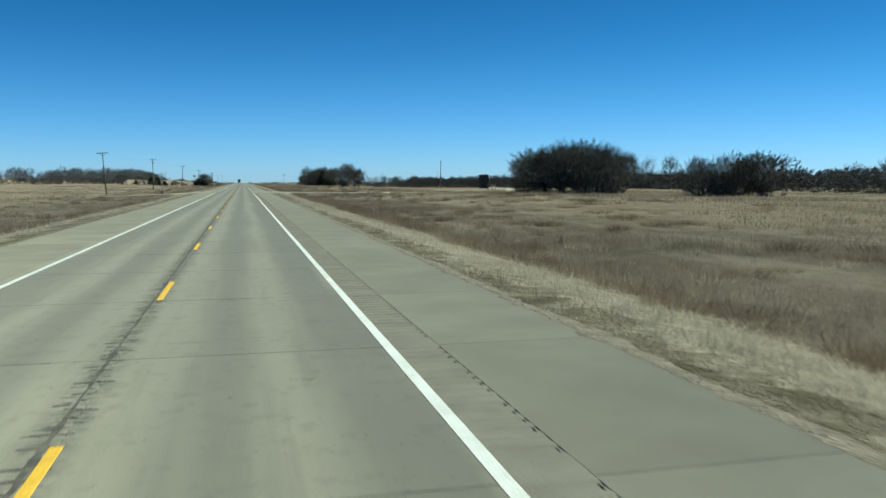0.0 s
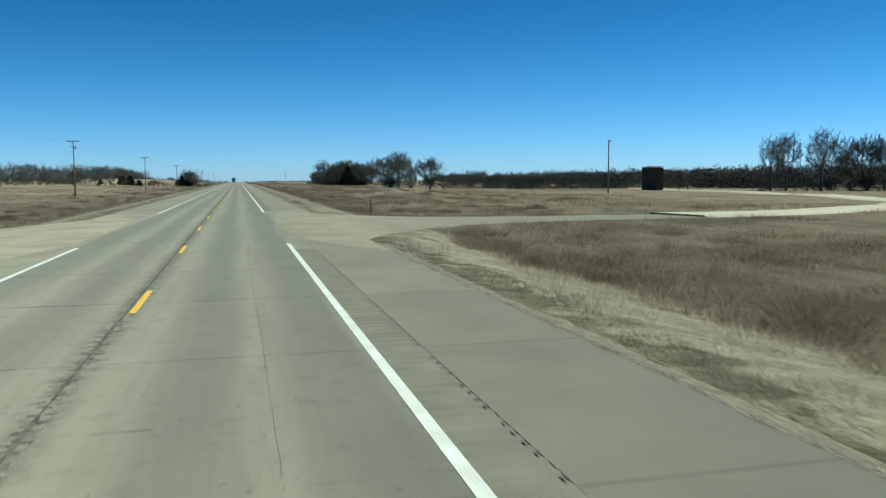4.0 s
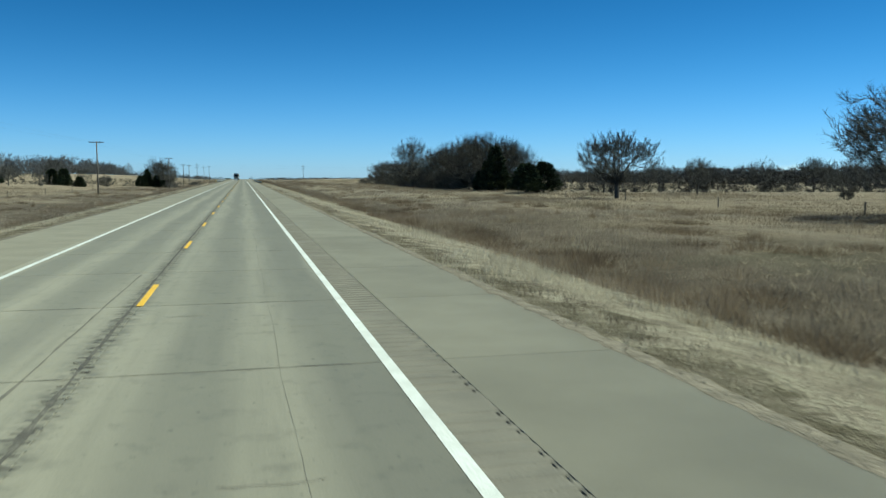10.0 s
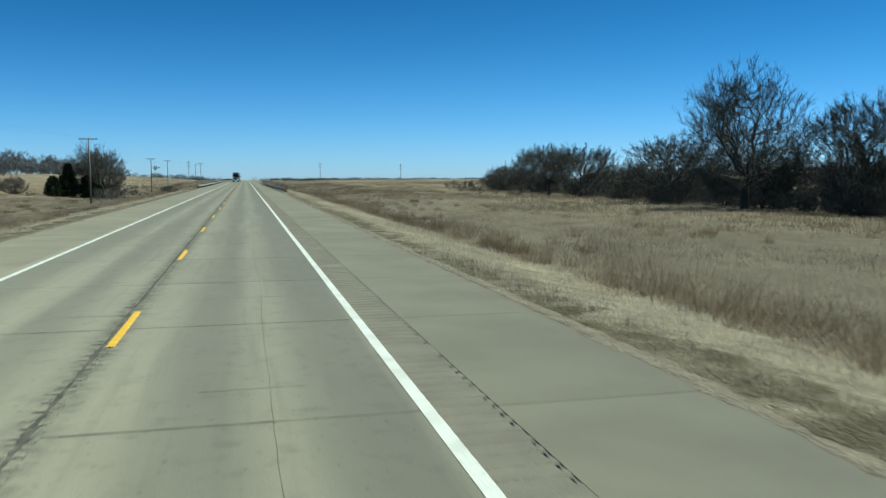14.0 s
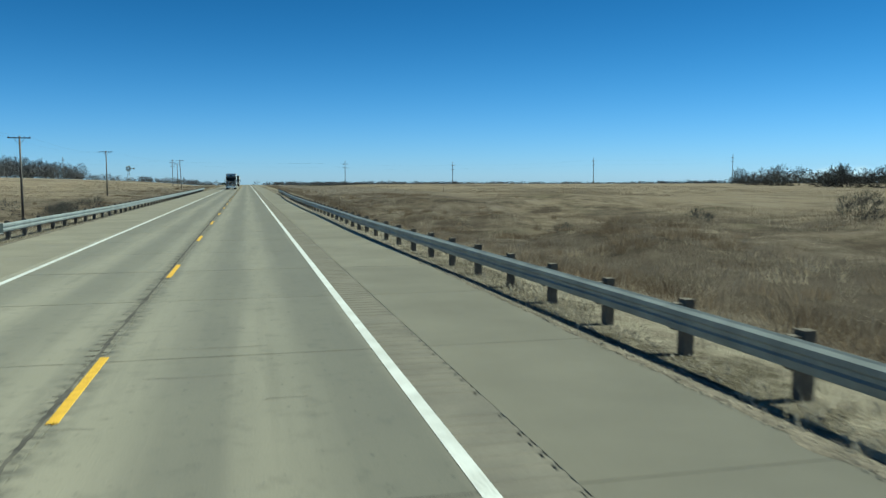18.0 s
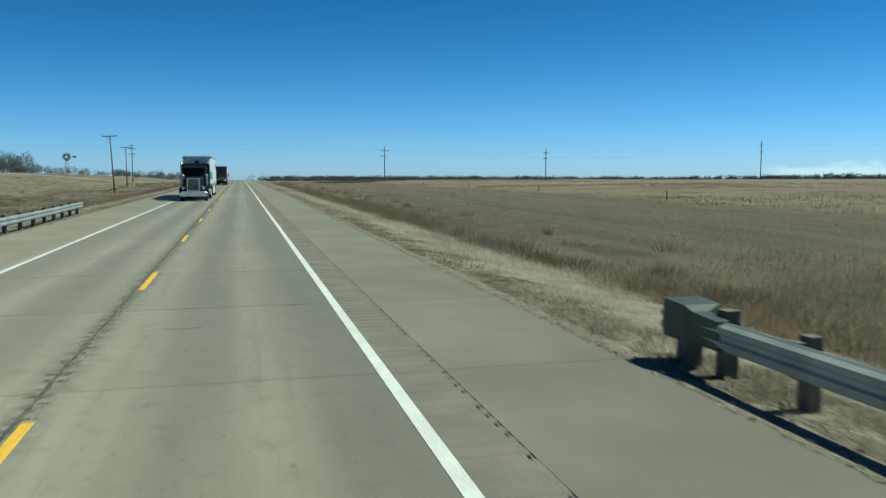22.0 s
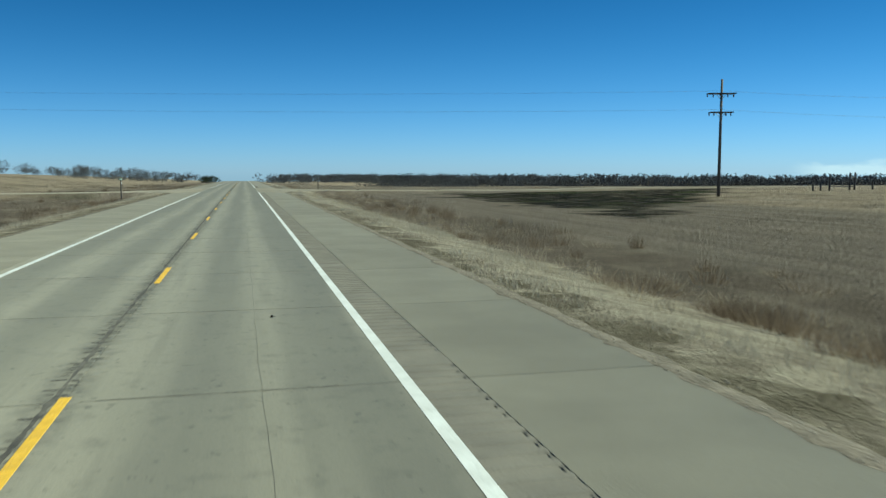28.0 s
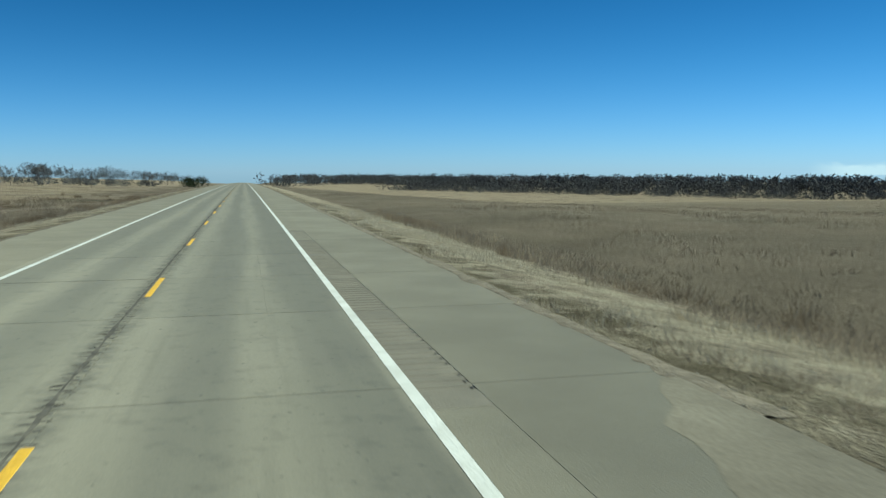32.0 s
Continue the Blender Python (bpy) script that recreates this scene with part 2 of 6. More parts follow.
M_WHITE = surface("white_road_paint", (0.66, 0.68, 0.66), (0.53, 0.545, 0.52), 2.0, 30, 0.6, grain=0.15)
M_YELLOW = surface("yellow_road_paint", (0.76, 0.47, 0.045), (0.62, 0.37, 0.04), 6.0, 35, 0.6, grain=0.25)
M_GROUND = ground_material()


def gravel_material():
    """Pale packed gravel; soft dark arcs where wheels turn in from the highway."""
    m, nt, b = nodes_of("pale_gravel", 0.95)
    b.inputs["Diffuse Roughness"].default_value = 1.0
    b.inputs["Specular IOR Level"].default_value = 0.1
    v, g = place(nt)
    s = nt.nodes.new("ShaderNodeSeparateXYZ")
    nt.links.new(g.outputs["Position"], s.inputs[0])
    col = mixc(nt, noise_at(nt, v, 0.35, 4.0), (0.42, 0.38, 0.295), (0.32, 0.288, 0.222))
    col = mixc(nt, calc(nt, "MULTIPLY", noise_at(nt, v, 1.7, 4.0, 0.65, 0.5, 0.72), 0.4), col, (0.19, 0.17, 0.13))
    sway = calc(nt, "MULTIPLY", noise_at(nt, v, 0.25, 3.0), 0.5)
    for cx, cy, at, w, f in ((-6.5, 1090.5, 16.5, 0.4, 0.6), (-6.5, 1090.5, 18.0, 1.6, 0.35), (-2.1, 1086.5, 9.2, 0.35, 0.5), (-2.1, 1086.5, 7.6, 1.6, 0.35)):
        dx, dy = calc(nt, "SUBTRACT", s.outputs[0], cx), calc(nt, "SUBTRACT", s.outputs[1], cy)
        r = calc(nt, "ADD", calc(nt, "SQRT", calc(nt, "ADD", calc(nt, "MULTIPLY", dx, dx), calc(nt, "MULTIPLY", dy, dy))), sway)
        band = ramp01(nt, calc(nt, "ABSOLUTE", calc(nt, "SUBTRACT", r, at)), w, w * 0.1)
        col = mixc(nt, calc(nt, "MULTIPLY", calc(nt, "MULTIPLY", band, f), noise_at(nt, v, 0.4, 3.0, 0.5, 0.25, 0.6)), col, (0.15, 0.140, 0.108))
    fn = noise_at(nt, v, 16.0, 3.0)
    col = mixc(nt, calc(nt, "MULTIPLY", fn, 0.35), col, (0.19, 0.17, 0.132))
    nt.links.new(col, b.inputs["Base Color"])
    bumped(nt, b, fn, 0.25, 0.012)
    return m


M_GRAVEL = gravel_material()
M_LIME = surface("pale_limestone_gravel", (0.46, 0.42, 0.335), (0.36, 0.328, 0.26), 0.6, 18, 0.95, bump=0.6, grain=0.3)
M_EDGE = surface("roadside_gravel_soil", (0.215, 0.185, 0.14), (0.105, 0.09, 0.066), 2.4, 14, 0.95, bump=1.0, grain=0.6)
M_STRAW = blade_material("straw_blades", (0.66, 0.60, 0.48), (0.51, 0.46, 0.362), (0.37, 0.33, 0.255), 0.45, 0.72)
M_TALL = blade_material("tall_brown_blades", (0.31, 0.26, 0.198), (0.165, 0.137, 0.105), (0.36, 0.305, 0.236), 0.45)
M_TUSSOCK = blade_material("brown_tussock_blades", (0.30, 0.235, 0.165), (0.155, 0.118, 0.084), (0.37, 0.30, 0.215), 0.45)
M_THICKET = blade_material("dark_thicket_blades", (0.215, 0.165, 0.115), (0.105, 0.079, 0.056), (0.255, 0.20, 0.142), 0.35)
M_PALETUFT = blade_material("pale_tuft_blades", (0.52, 0.45, 0.335), (0.38, 0.325, 0.24), (0.45, 0.385, 0.285), 0.5, 0.7)
M_STONE = blade_material("loose_stones", (0.46, 0.42, 0.345), (0.24, 0.215, 0.175), (0.36, 0.325, 0.26))
M_FIELD = blade_material("field_blades", (0.36, 0.305, 0.236), (0.22, 0.185, 0.143), (0.31, 0.262, 0.203), 0.45)
M_GOLD = blade_material("golden_field_blades", (0.355, 0.295, 0.218), (0.275, 0.227, 0.167), (0.315, 0.262, 0.193), 0.45)
M_STUBBLE = blade_material("mown_stubble_blades", (0.33, 0.28, 0.215), (0.22, 0.185, 0.142), (0.28, 0.237, 0.18), 0.4)
M_BURNT = blade_material("burnt_blades", (0.02, 0.019, 0.017), (0.045, 0.042, 0.03), (0.03, 0.04, 0.018))
M_BARK = surface("dark_bark", (0.105, 0.099, 0.087), (0.06, 0.057, 0.051), 1.5, 14, 0.95)
M_TWIG = blade_material("bare_twigs", (0.122, 0.119, 0.109), (0.076, 0.074, 0.069), (0.138, 0.133, 0.119))
M_BROWNTWIG = blade_material("dark_tangled_twigs", (0.100, 0.095, 0.084), (0.058, 0.055, 0.050), (0.088, 0.083, 0.073))
# bare twigs of the far woods, aerial haze mixed into their colour as paler blue-grey
M_HAZETWIG = blade_material("far_twigs_hazed", (0.150, 0.152, 0.158), (0.098, 0.101, 0.109), (0.135, 0.137, 0.143))
M_SCRUB = blade_material("dark_scrub_twigs", (0.098, 0.094, 0.091), (0.062, 0.060, 0.059), (0.086, 0.082, 0.079))
M_CEDAR = blade_material("cedar_sprays", (0.030, 0.044, 0.026), (0.055, 0.07, 0.038), (0.034, 0.042, 0.026))
M_POLE = surface("weathered_pole_wood", (0.175, 0.16, 0.145), (0.11, 0.10, 0.091), 2, 20, 0.9, stretch=(1, 1, 0.1))
M_GALV = surface("galvanised_steel", (0.30, 0.335, 0.33), (0.205, 0.232, 0.23), 1.2, 20, 0.55, 0.2, 0.05, 0.25)
M_POSTWOOD = surface("grey_guardrail_timber", (0.17, 0.15, 0.12), (0.11, 0.095, 0.075), 3, 18, 0.9)
M_BLACK = surface("black_sheet", (0.018, 0.018, 0.018), (0.03, 0.03, 0.03), 2, 20, 0.6)
M_SIGNWHITE = surface("white_sign_sheet", (0.75, 0.76, 0.76), (0.65, 0.66, 0.66), 5, 30, 0.45, bump=0)
M_SHOE = surface("weathered_teal_steel", (0.05, 0.068, 0.068), (0.033, 0.045, 0.045), 2.0, 20, 0.6, 0.2, 0.05, 0.3)
M_SIGNYEL = surface("reflective_yellow", (0.75, 0.50, 0.03), (0.65, 0.42, 0.03), 4, 30, 0.45, bump=0)
M_INSUL = surface("brown_porcelain", (0.12, 0.06, 0.04), (0.09, 0.05, 0.035), 10, 40, 0.3)
M_WIRE = surface("dull_conductor", (0.10, 0.10, 0.10), (0.07, 0.07, 0.07), 2, 10, 0.6, 0.3)


# ---- mesh tools ----
class Build:
    """A growing list of vertices and faces."""

    def __init__(self):
        self.v, self.f = [], []

    def box(self, lo, hi, m=None):
        n = len(self.v)
        c = [Vector((x, y, z)) for z in (lo[2], hi[2]) for y in (lo[1], hi[1]) for x in (lo[0], hi[0])]
        self.v += [tuple(m @ p if m else p) for p in c]
        self.f += [tuple(n + i for i in q) for q in ((0, 2, 3, 1), (4, 5, 7, 6), (0, 1, 5, 4), (1, 3, 7, 5), (3, 2, 6, 7), (2, 0, 4, 6))]
        return self

    def tube(self, pts, radii, sides=8, caps=True):
        """A round tube along pts, one radius a point."""
        pts = [Vector(p) for p in pts]
        n0 = len(self.v)
        for i, p in enumerate(pts):
            d = (pts[min(i + 1, len(pts) - 1)] - pts[max(i - 1, 0)]).normalized()
            a = d.cross(Vector((0, 0, 1)) if abs(d.z) < 0.9 else Vector((1, 0, 0))).normalized()
            b = d.cross(a)
            for k in range(sides):
                w = 2 * math.pi * k / sides
                self.v.append(tuple(p + (a * math.cos(w) + b * math.sin(w)) * radii[i]))
        for i in range(len(pts) - 1):
            for k in range(sides):
                k2 = (k + 1) % sides
                self.f.append((n0 + i * sides + k, n0 + i * sides + k2, n0 + (i + 1) * sides + k2, n0 + (i + 1) * sides + k))
        if caps:
            self.f.append(tuple(n0 + k for k in range(sides))[::-1])
            self.f.append(tuple(n0 + (len(pts) - 1) * sides + k for k in range(sides)))
        return self

    def loft(self, rings, close=True, caps=True):
        """Joins rings of equally many points."""
        n0, k = len(self.v), len(rings[0])
        for r in rings:
            self.v += [tuple(p) for p in r]
        for i in range(len(rings) - 1):
            for j in range(k if close else k - 1):
                j2 = (j + 1) % k
                self.f.append((n0 + i * k + j, n0 + i * k + j2, n0 + (i + 1) * k + j2, n0 + (i + 1) * k + j))
        if caps and close:
            self.f.append(tuple(n0 + j for j in range(k))[::-1])
            self.f.append(tuple(n0 + (len(rings) - 1) * k + j for j in range(k)))
        return self

    def turned(self, m):
        self.v = [tuple(m @ Vector(p)) for p in self.v]
        return self


def mesh_of(name, bm, material, smooth=False):
    me = bpy.data.meshes.new(name)
    me.from_pydata(bm.v, [], bm.f)
    me.materials.append(material)
    if smooth:
        me.shade_smooth()
    me.update()
    return me


def mesh_np(name, verts, tris, material):
    """A mesh from arrays of vertices and triangles."""
    me = bpy.data.meshes.new(name)
    me.vertices.add(len(verts))
    me.vertices.foreach_set("co", np.asarray(verts, np.float32).ravel())
    n = len(tris)
    me.loops.add(3 * n)
    me.polygons.add(n)
    me.loops.foreach_set("vertex_index", np.asarray(tris, np.int32).ravel())
    me.polygons.foreach_set("loop_start", np.arange(0, 3 * n, 3, dtype=np.int32))
    me.materials.append(material)
    me.update(calc_edges=True)
    return me


def part(name, bm, material, parent=None, label="", smooth=False):
    """Links a mesh as one object under a thing or a part."""
    ob = new(name, bm if isinstance(bm, bpy.types.Mesh) else mesh_of(name, bm, material, smooth))
    if parent:
        ob.parent = parent
    if label:
        tagged(ob, label)
    return ob


def empty(name, at=(0, 0, 0), turn=0.0):
    ob = new(name)
    ob.matrix_world = Matrix.Translation(at) @ Matrix.Rotation(turn, 4, "Z")
    return ob


# ---- lie of the land: y runs along the road, x to the right, the centre line is x = 0 ----
def road_z(y):
    u = max(0.0, y - 900.0)
    return -1e-5 * u * u if u < 600 else -3.6 - 0.012 * (u - 600)


def step(a, b, v):
    t = min(1.0, max(0.0, (v - a) / (b - a)))
    return t * t * (3 - 2 * t)


SIDE = [(0, -0.25), (6.55, -0.25), (6.75, -0.02), (8.4, -0.10), (10.2, -0.42), (12.5, -0.85), (14.5, -0.95), (18, -0.70), (24, -0.45), (60, -0.3), (9999, -0.3)]


# gravel roads that meet the highway: side, y at the pavement, drift, its length, drift a metre beyond, half width, flare
CROSSINGS = ((1, 189.0, 0.0, 10.0, 0.27, 3.1, 12.0), (-1, 185.0, -4.0, 8.0, 0.0, 3.2, 11.0), (1, 1092.5, 5.0, 10.0, 0.03, 3.6, 13.5), (-1, 1092.5, -3.5, 8.0, 0.0, 3.6, 12.5))


def apron_mid(c, d):
    return c[1] + c[2] * (1 - math.exp(-max(0.0, d - 6.86) / c[3])) + c[4] * (d - 6.86)


def apron_half(c, d):
    return c[5] + c[6] * math.exp(-max(0.0, d - 6.86) / 4.5)


def left_dip(x, y):
    """How far the land left of the road sinks below its shoulder: a shallow swale, deeper towards the creek."""
    if x > -10:
        return 0.0
    return step(11, 20, -x) * (0.35 * step(70, 45, -x) + 0.75 * step(75, 45, -x) * step(130, 50, abs(y - 665)))


def land_z(x, y):
    d = abs(x)
    z = road_z(min(y, 2600))
    for (a, za), (b, zb) in zip(SIDE, SIDE[1:]):
        if d <= b:
            z += za + (zb - za) * (d - a) / (b - a)
            break
    fill = 0.0
    for c in CROSSINGS:
        if (x > 0) == (c[0] > 0) and abs(y - c[1]) < 60:
            fill = max(fill, step(apron_half(c, d) + 4.5, apron_half(c, d) - 0.4, abs(y - apron_mid(c, d)))) * step(60, 34, d)
    if d > 6.6 and fill:
        z += fill * (road_z(y) - 0.05 - (0.012 if x > 0 or y > 600 else 0.042) * (d - 7) - z)
    far = step(9, 30, d) * (1 - fill)
    # the creek under the guardrails
    creek = math.exp(-((y - 702 - 0.12 * (x - 20)) / 26.0) ** 2) * step(8.6, 19, d)
    z -= creek * (1.9 - 0.9 * step(30, 90, d))
    if 620 < y < 790 and d > 12:
        k = step(75, 35, abs(y - 702)) * step(12, 18, d) * step(75, 50, d)
        z += k * (1.3 * noise.noise((x * 0.10, y * 0.08, 6.0)) + 0.6 * noise.noise((x * 0.26, y * 0.17, 2.0)))
    z += far * 0.22 * noise.noise((x * 0.045, y * 0.045, 0.3)) + step(9, 12, d) * (1 - fill) * 0.07 * noise.noise((x * 0.3, y * 0.3, 1.7))
    if x > 0:
        z -= min(0.028 * max(0.0, y - 1135), 11.0 + 0.004 * max(0.0, y - 1530)) * step(11, 70, x)
        z += 0.7 * step(25, 90, x) * step(760, 900, y) * step(1120, 1060, y)
        if x > 40 and y > 1250:
            z = max(z, -12.0 - 0.001 * (y - 1250))
    else:
        z -= left_dip(x, y) * (1 - fill)
        z += 3.2 * step(26, 90, -x) * step(820, 1000, y) + 2.5 * step(60, 200, -x)
    z += 0.9 * step(22, 42, x) * step(100, 80, x) * step(20, 70, y) * step(178, 150, y) if x > 0 else 0.0
    z -= 40 * step(650, 3500, x) + 35 * step(650, 3500, -x) + 40 * step(2100, 4800, y)
    return z


def ground_sheet():
    xs = [6.75, 7.1, 7.6, 8.4, 9.2, 10.2, 11.3, 12.5, 13.5, 14.5, 16, 18, 21, 24, 28, 31, 35, 39, 43, 48, 54, 60, 66, 73, 80, 100, 125, 160, 210, 280, 380, 520, 750, 1100, 1700, 2800, 4600]
    xs = [-x for x in xs[::-1]] + [-6.55, 0, 6.55] + xs
    ys = [-400, -250, -160, -100, -60] + list(range(-40, 168, 4)) + list(range(168, 212)) + list(range(212, 1036, 4)) + list(range(1036, 1120)) + list(range(1120, 1321, 4)) + [1335, 1355, 1380, 1410, 1450, 1500, 1560, 1640, 1740, 1860, 2000, 2200, 2500, 2900, 3500, 4300, 5200]
    bm = Build()
    bm.v = [(x, y, land_z(x, y)) for y in ys for x in xs]
    n = len(xs)
    bm.f = [(j * n + i, j * n + i + 1, (j + 1) * n + i + 1, (j + 1) * n + i) for j in range(len(ys) - 1) for i in range(n - 1)]
    return tagged(part("ground", bm, M_GROUND, smooth=True), "rolling winter prairie of dry tan and brown grass", "ground", kind="structure")


ground_sheet()


# ---- road: concrete panels, joints, markings, milled strips ----
PANEL, Y0, Y1 = 5.42, -8.0, 1141.0
ROWS = int((Y1 - Y0) / PANEL)


def panel_mesh(name, w, mat):
    g, t = 0.007, 0.18
    bm = Build()
    l = PANEL / 2 - g
    rings = [[(-w / 2, -l, z0 - t), (w / 2, -l, z0 - t), (w / 2, l, z0 - t), (-w / 2, l, z0 - t)] for z0 in (0,)]
    rings.append([(-w / 2, -l, -0.008), (w / 2, -l, -0.008), (w / 2, l, -0.008), (-w / 2, l, -0.008)])
    rings.append([(-w / 2 + 0.006, -l + 0.008, 0), (w / 2 - 0.006, -l + 0.008, 0), (w / 2 - 0.006, l - 0.008, 0), (-w / 2 + 0.006, l - 0.008, 0)])
    bm.loft(rings)
    return mesh_of(name, bm, mat)


def tilt_at(y):
    return math.atan((road_z(y + 2) - road_z(y - 2)) / 4)


def panel_row(name, label, x0, x1, mat):
    root = tagged(empty(name), label, "road", kind="structure")
    me = panel_mesh("slab", x1 - x0, mat)
    for i in range(ROWS):
        y = Y0 + (i + 0.5) * PANEL
        ob = part("slab", me, mat, root)
        ob.matrix_basis = Matrix.Translation(((x0 + x1) / 2, y, road_z(y))) @ Matrix.Rotation(tilt_at(y), 4, "X")
    return root


def ribbon(name, x0, x1, dz, y0, y1, mat, label, stepy=6.0, category="road", wob=0.0):
    """A strip along the road at dz over its surface."""
    bm = Build()
    n = max(2, int((y1 - y0) / stepy) + 1)
    for i in range(n):
        y = y0 + (y1 - y0) * i / (n - 1)
        w = wob * noise.noise((y * 0.7, x0, 0)) if wob else 0
        w2 = wob * noise.noise((y * 0.7, x0 + 9, 0)) if wob else 0
        bm.v += [(x0 + w, y, road_z(y) + dz), (x1 + w2, y, road_z(y) + dz)]
    bm.f = [(2 * i, 2 * i + 1, 2 * i + 3, 2 * i + 2) for i in range(n - 1)]
    return tagged(part(name, bm, mat), label, category, kind="structure")


ribbon("road", -6.85, 6.85, -0.06, -60, 2600, M_BASE, "dark sealed bed below the concrete road panels")
for a, b in ((-60.0, Y0), (Y0 + ROWS * PANEL, 2600.0)):
    ribbon("road", -3.9, 3.9, 0.0, a, b, M_LANE, "worn pale concrete two-lane highway")
    ribbon("road", 3.9, 6.85, 0.0, a, b, M_SHOULDER, "pale concrete shoulder of the highway")
    ribbon("road", -6.85, -3.9, 0.0, a, b, M_SHOULDER, "pale concrete shoulder of the highway")


def milled(name, x0, x1, depth, pitch, label, gap_every, y0, y1, mat):
    """A strip of transverse milled grooves."""
    bm = Build()
    y = y0
    k = 0
    prof = [(0, 0), (0.25, 0), (0.33, -depth), (0.82, -depth), (0.90, 0)]
    while y < y1:
        flat = gap_every and (k % gap_every) < 2
        for a, dz in ([(0, 0)] if flat else prof):
            yy = y + a * pitch
            z = road_z(yy) + 0.002 + dz
            bm.v += [(x0, yy, z), (x1, yy, z)]
        y += pitch
        k += 1
    n = len(bm.v) // 2
    bm.f = [(2 * i, 2 * i + 1, 2 * i + 3, 2 * i + 2) for i in range(n - 1)]
    return tagged(part(name, bm, mat), label, "rumble strip", kind="stuff")


GAPS = ((174.0, 204.0), (1077.0, 1110.0))
spans = [(-8.0, GAPS[0][0] - 3), (GAPS[0][1] + 3, GAPS[1][0] - 3), (GAPS[1][1] + 3, Y1)]
for a, b in spans:
    milled("rumble_strip", 3.741, 4.400, 0.012, 0.30, "milled rumble grooves in the concrete shoulder", 18, a, b, M_GROOVE)
milled("centre_rumble_strip", -0.30, 0.17, 0.012, 0.30, "milled centre-line rumble grooves in concrete", 0, Y0, Y1, M_LANE)


def centre_joint(y0, y1):
    """Crumbled joint beside the centre line: a ragged dark core that wanders, with broken nicks on both flanks."""
    rc = random.Random(41)
    bm = Build()
    y, n = y0, 0
    while y < y1:
        x = -0.115 + 0.02 * noise.noise((y * 0.5, 3.0, 0))
        w = 0.016 + 0.045 * max(0.0, noise.noise((y * 0.9, 7.0, 0)) + 0.35) * rc.uniform(0.4, 1.3)
        bm.v += [(x - w * rc.uniform(0.5, 1.3), y, road_z(y) + 0.006), (x + w * rc.uniform(0.5, 1.3), y, road_z(y) + 0.006)]
        if n:
            bm.f.append((2 * n - 2, 2 * n - 1, 2 * n + 1, 2 * n))
        n += 1
        y += 0.10
    y = y0
    while y < y1:
        for s in (-1, 1):
            for _ in range(rc.choice((1, 2, 2))):
                a = -0.115 + s * rc.uniform(0.0, 0.05)
                b = a + s * rc.uniform(0.03, 0.24 if y < 130 else 0.16)
                yy, t = y + rc.uniform(-0.1, 0.1), rc.uniform(0.008, 0.028)
                z = road_z(yy) + 0.005
                k = len(bm.v)
                bm.v += [(a, yy - t, z), (b, yy - t * 0.3 + rc.uniform(-0.03, 0.03), z), (b, yy + t * 0.3, z), (a, yy + t, z)]
                bm.f.append((k, k + 1, k + 2, k + 3) if s > 0 else (k + 3, k + 2, k + 1, k))
        y += 0.30
    return tagged(part("centre_joint", bm, M_SEAL), "dark crumbled joint along the centre line", "joint", kind="structure")


centre_joint(-40, 1300)
for a, b in ((-60.0, -8.0), (spans[0][1], spans[1][0]), (spans[1][1], spans[2][0]), (Y1, 1400.0)):
    ribbon("road", 3.741, 4.40, 0.001, a, b, M_SHOULDER, "pale concrete strip beside the edge line")
pits = Build()
for a, b in spans:
    for k in range(int((b - a) / 0.30)):
        if k % 18 < 2 or (k * 7919) % 5 == 0:
            continue
        y = a + (k + 0.33) * 0.30
        z = road_z(y) + 0.004
        n = len(pits.v)
        w = 0.010 + 0.012 * ((k * 37) % 7) / 6
        pits.v += [(4.375 - w, y, z), (4.382, y + 0.01, z), (4.384, y + 0.13, z), (4.376 - w, y + 0.11, z)]
        pits.f.append((n, n + 1, n + 2, n + 3))
tagged(part("groove_ends", pits, M_SEAL), "dark pitted ends of the rumble grooves", "rumble strip", kind="stuff")

for side in (-1, 1):
    for a, b in ((-60.0, GAPS[0][0]), (GAPS[0][1], GAPS[1][0]), (GAPS[1][1], 2600.0)):
        x = 3.66 * side
        ribbon("edge_line", x - 0.075, x + 0.075, 0.005, a, b, M_WHITE, "solid white painted edge line", 6.0, "road marking")

dash_root = tagged(empty("centre_line"), "broken yellow painted centre line", "road marking", kind="structure")
DASH = 3.048
dash_me = mesh_of("dash", Build().loft([[(-0.06, 0, 0), (0.06, 0, 0), (0.06, DASH, 0), (-0.06, DASH, 0)], [(-0.055, 0.01, 0.004), (0.055, 0.01, 0.004), (0.055, DASH - 0.01, 0.004), (-0.055, DASH - 0.01, 0.004)]]), M_YELLOW)
for i in range(-4, 200):
    y = 0.227 + 12.192 * i
    if GAPS[1][0] - 2 < y < GAPS[1][1] - 1:
        continue
    ob = part("dash", dash_me, M_YELLOW, dash_root)
    ob.matrix_basis = Matrix.Translation((0, y, road_z(y + 1.5) + 0.009)) @ Matrix.Rotation(tilt_at(y + 1.5), 4, "X")


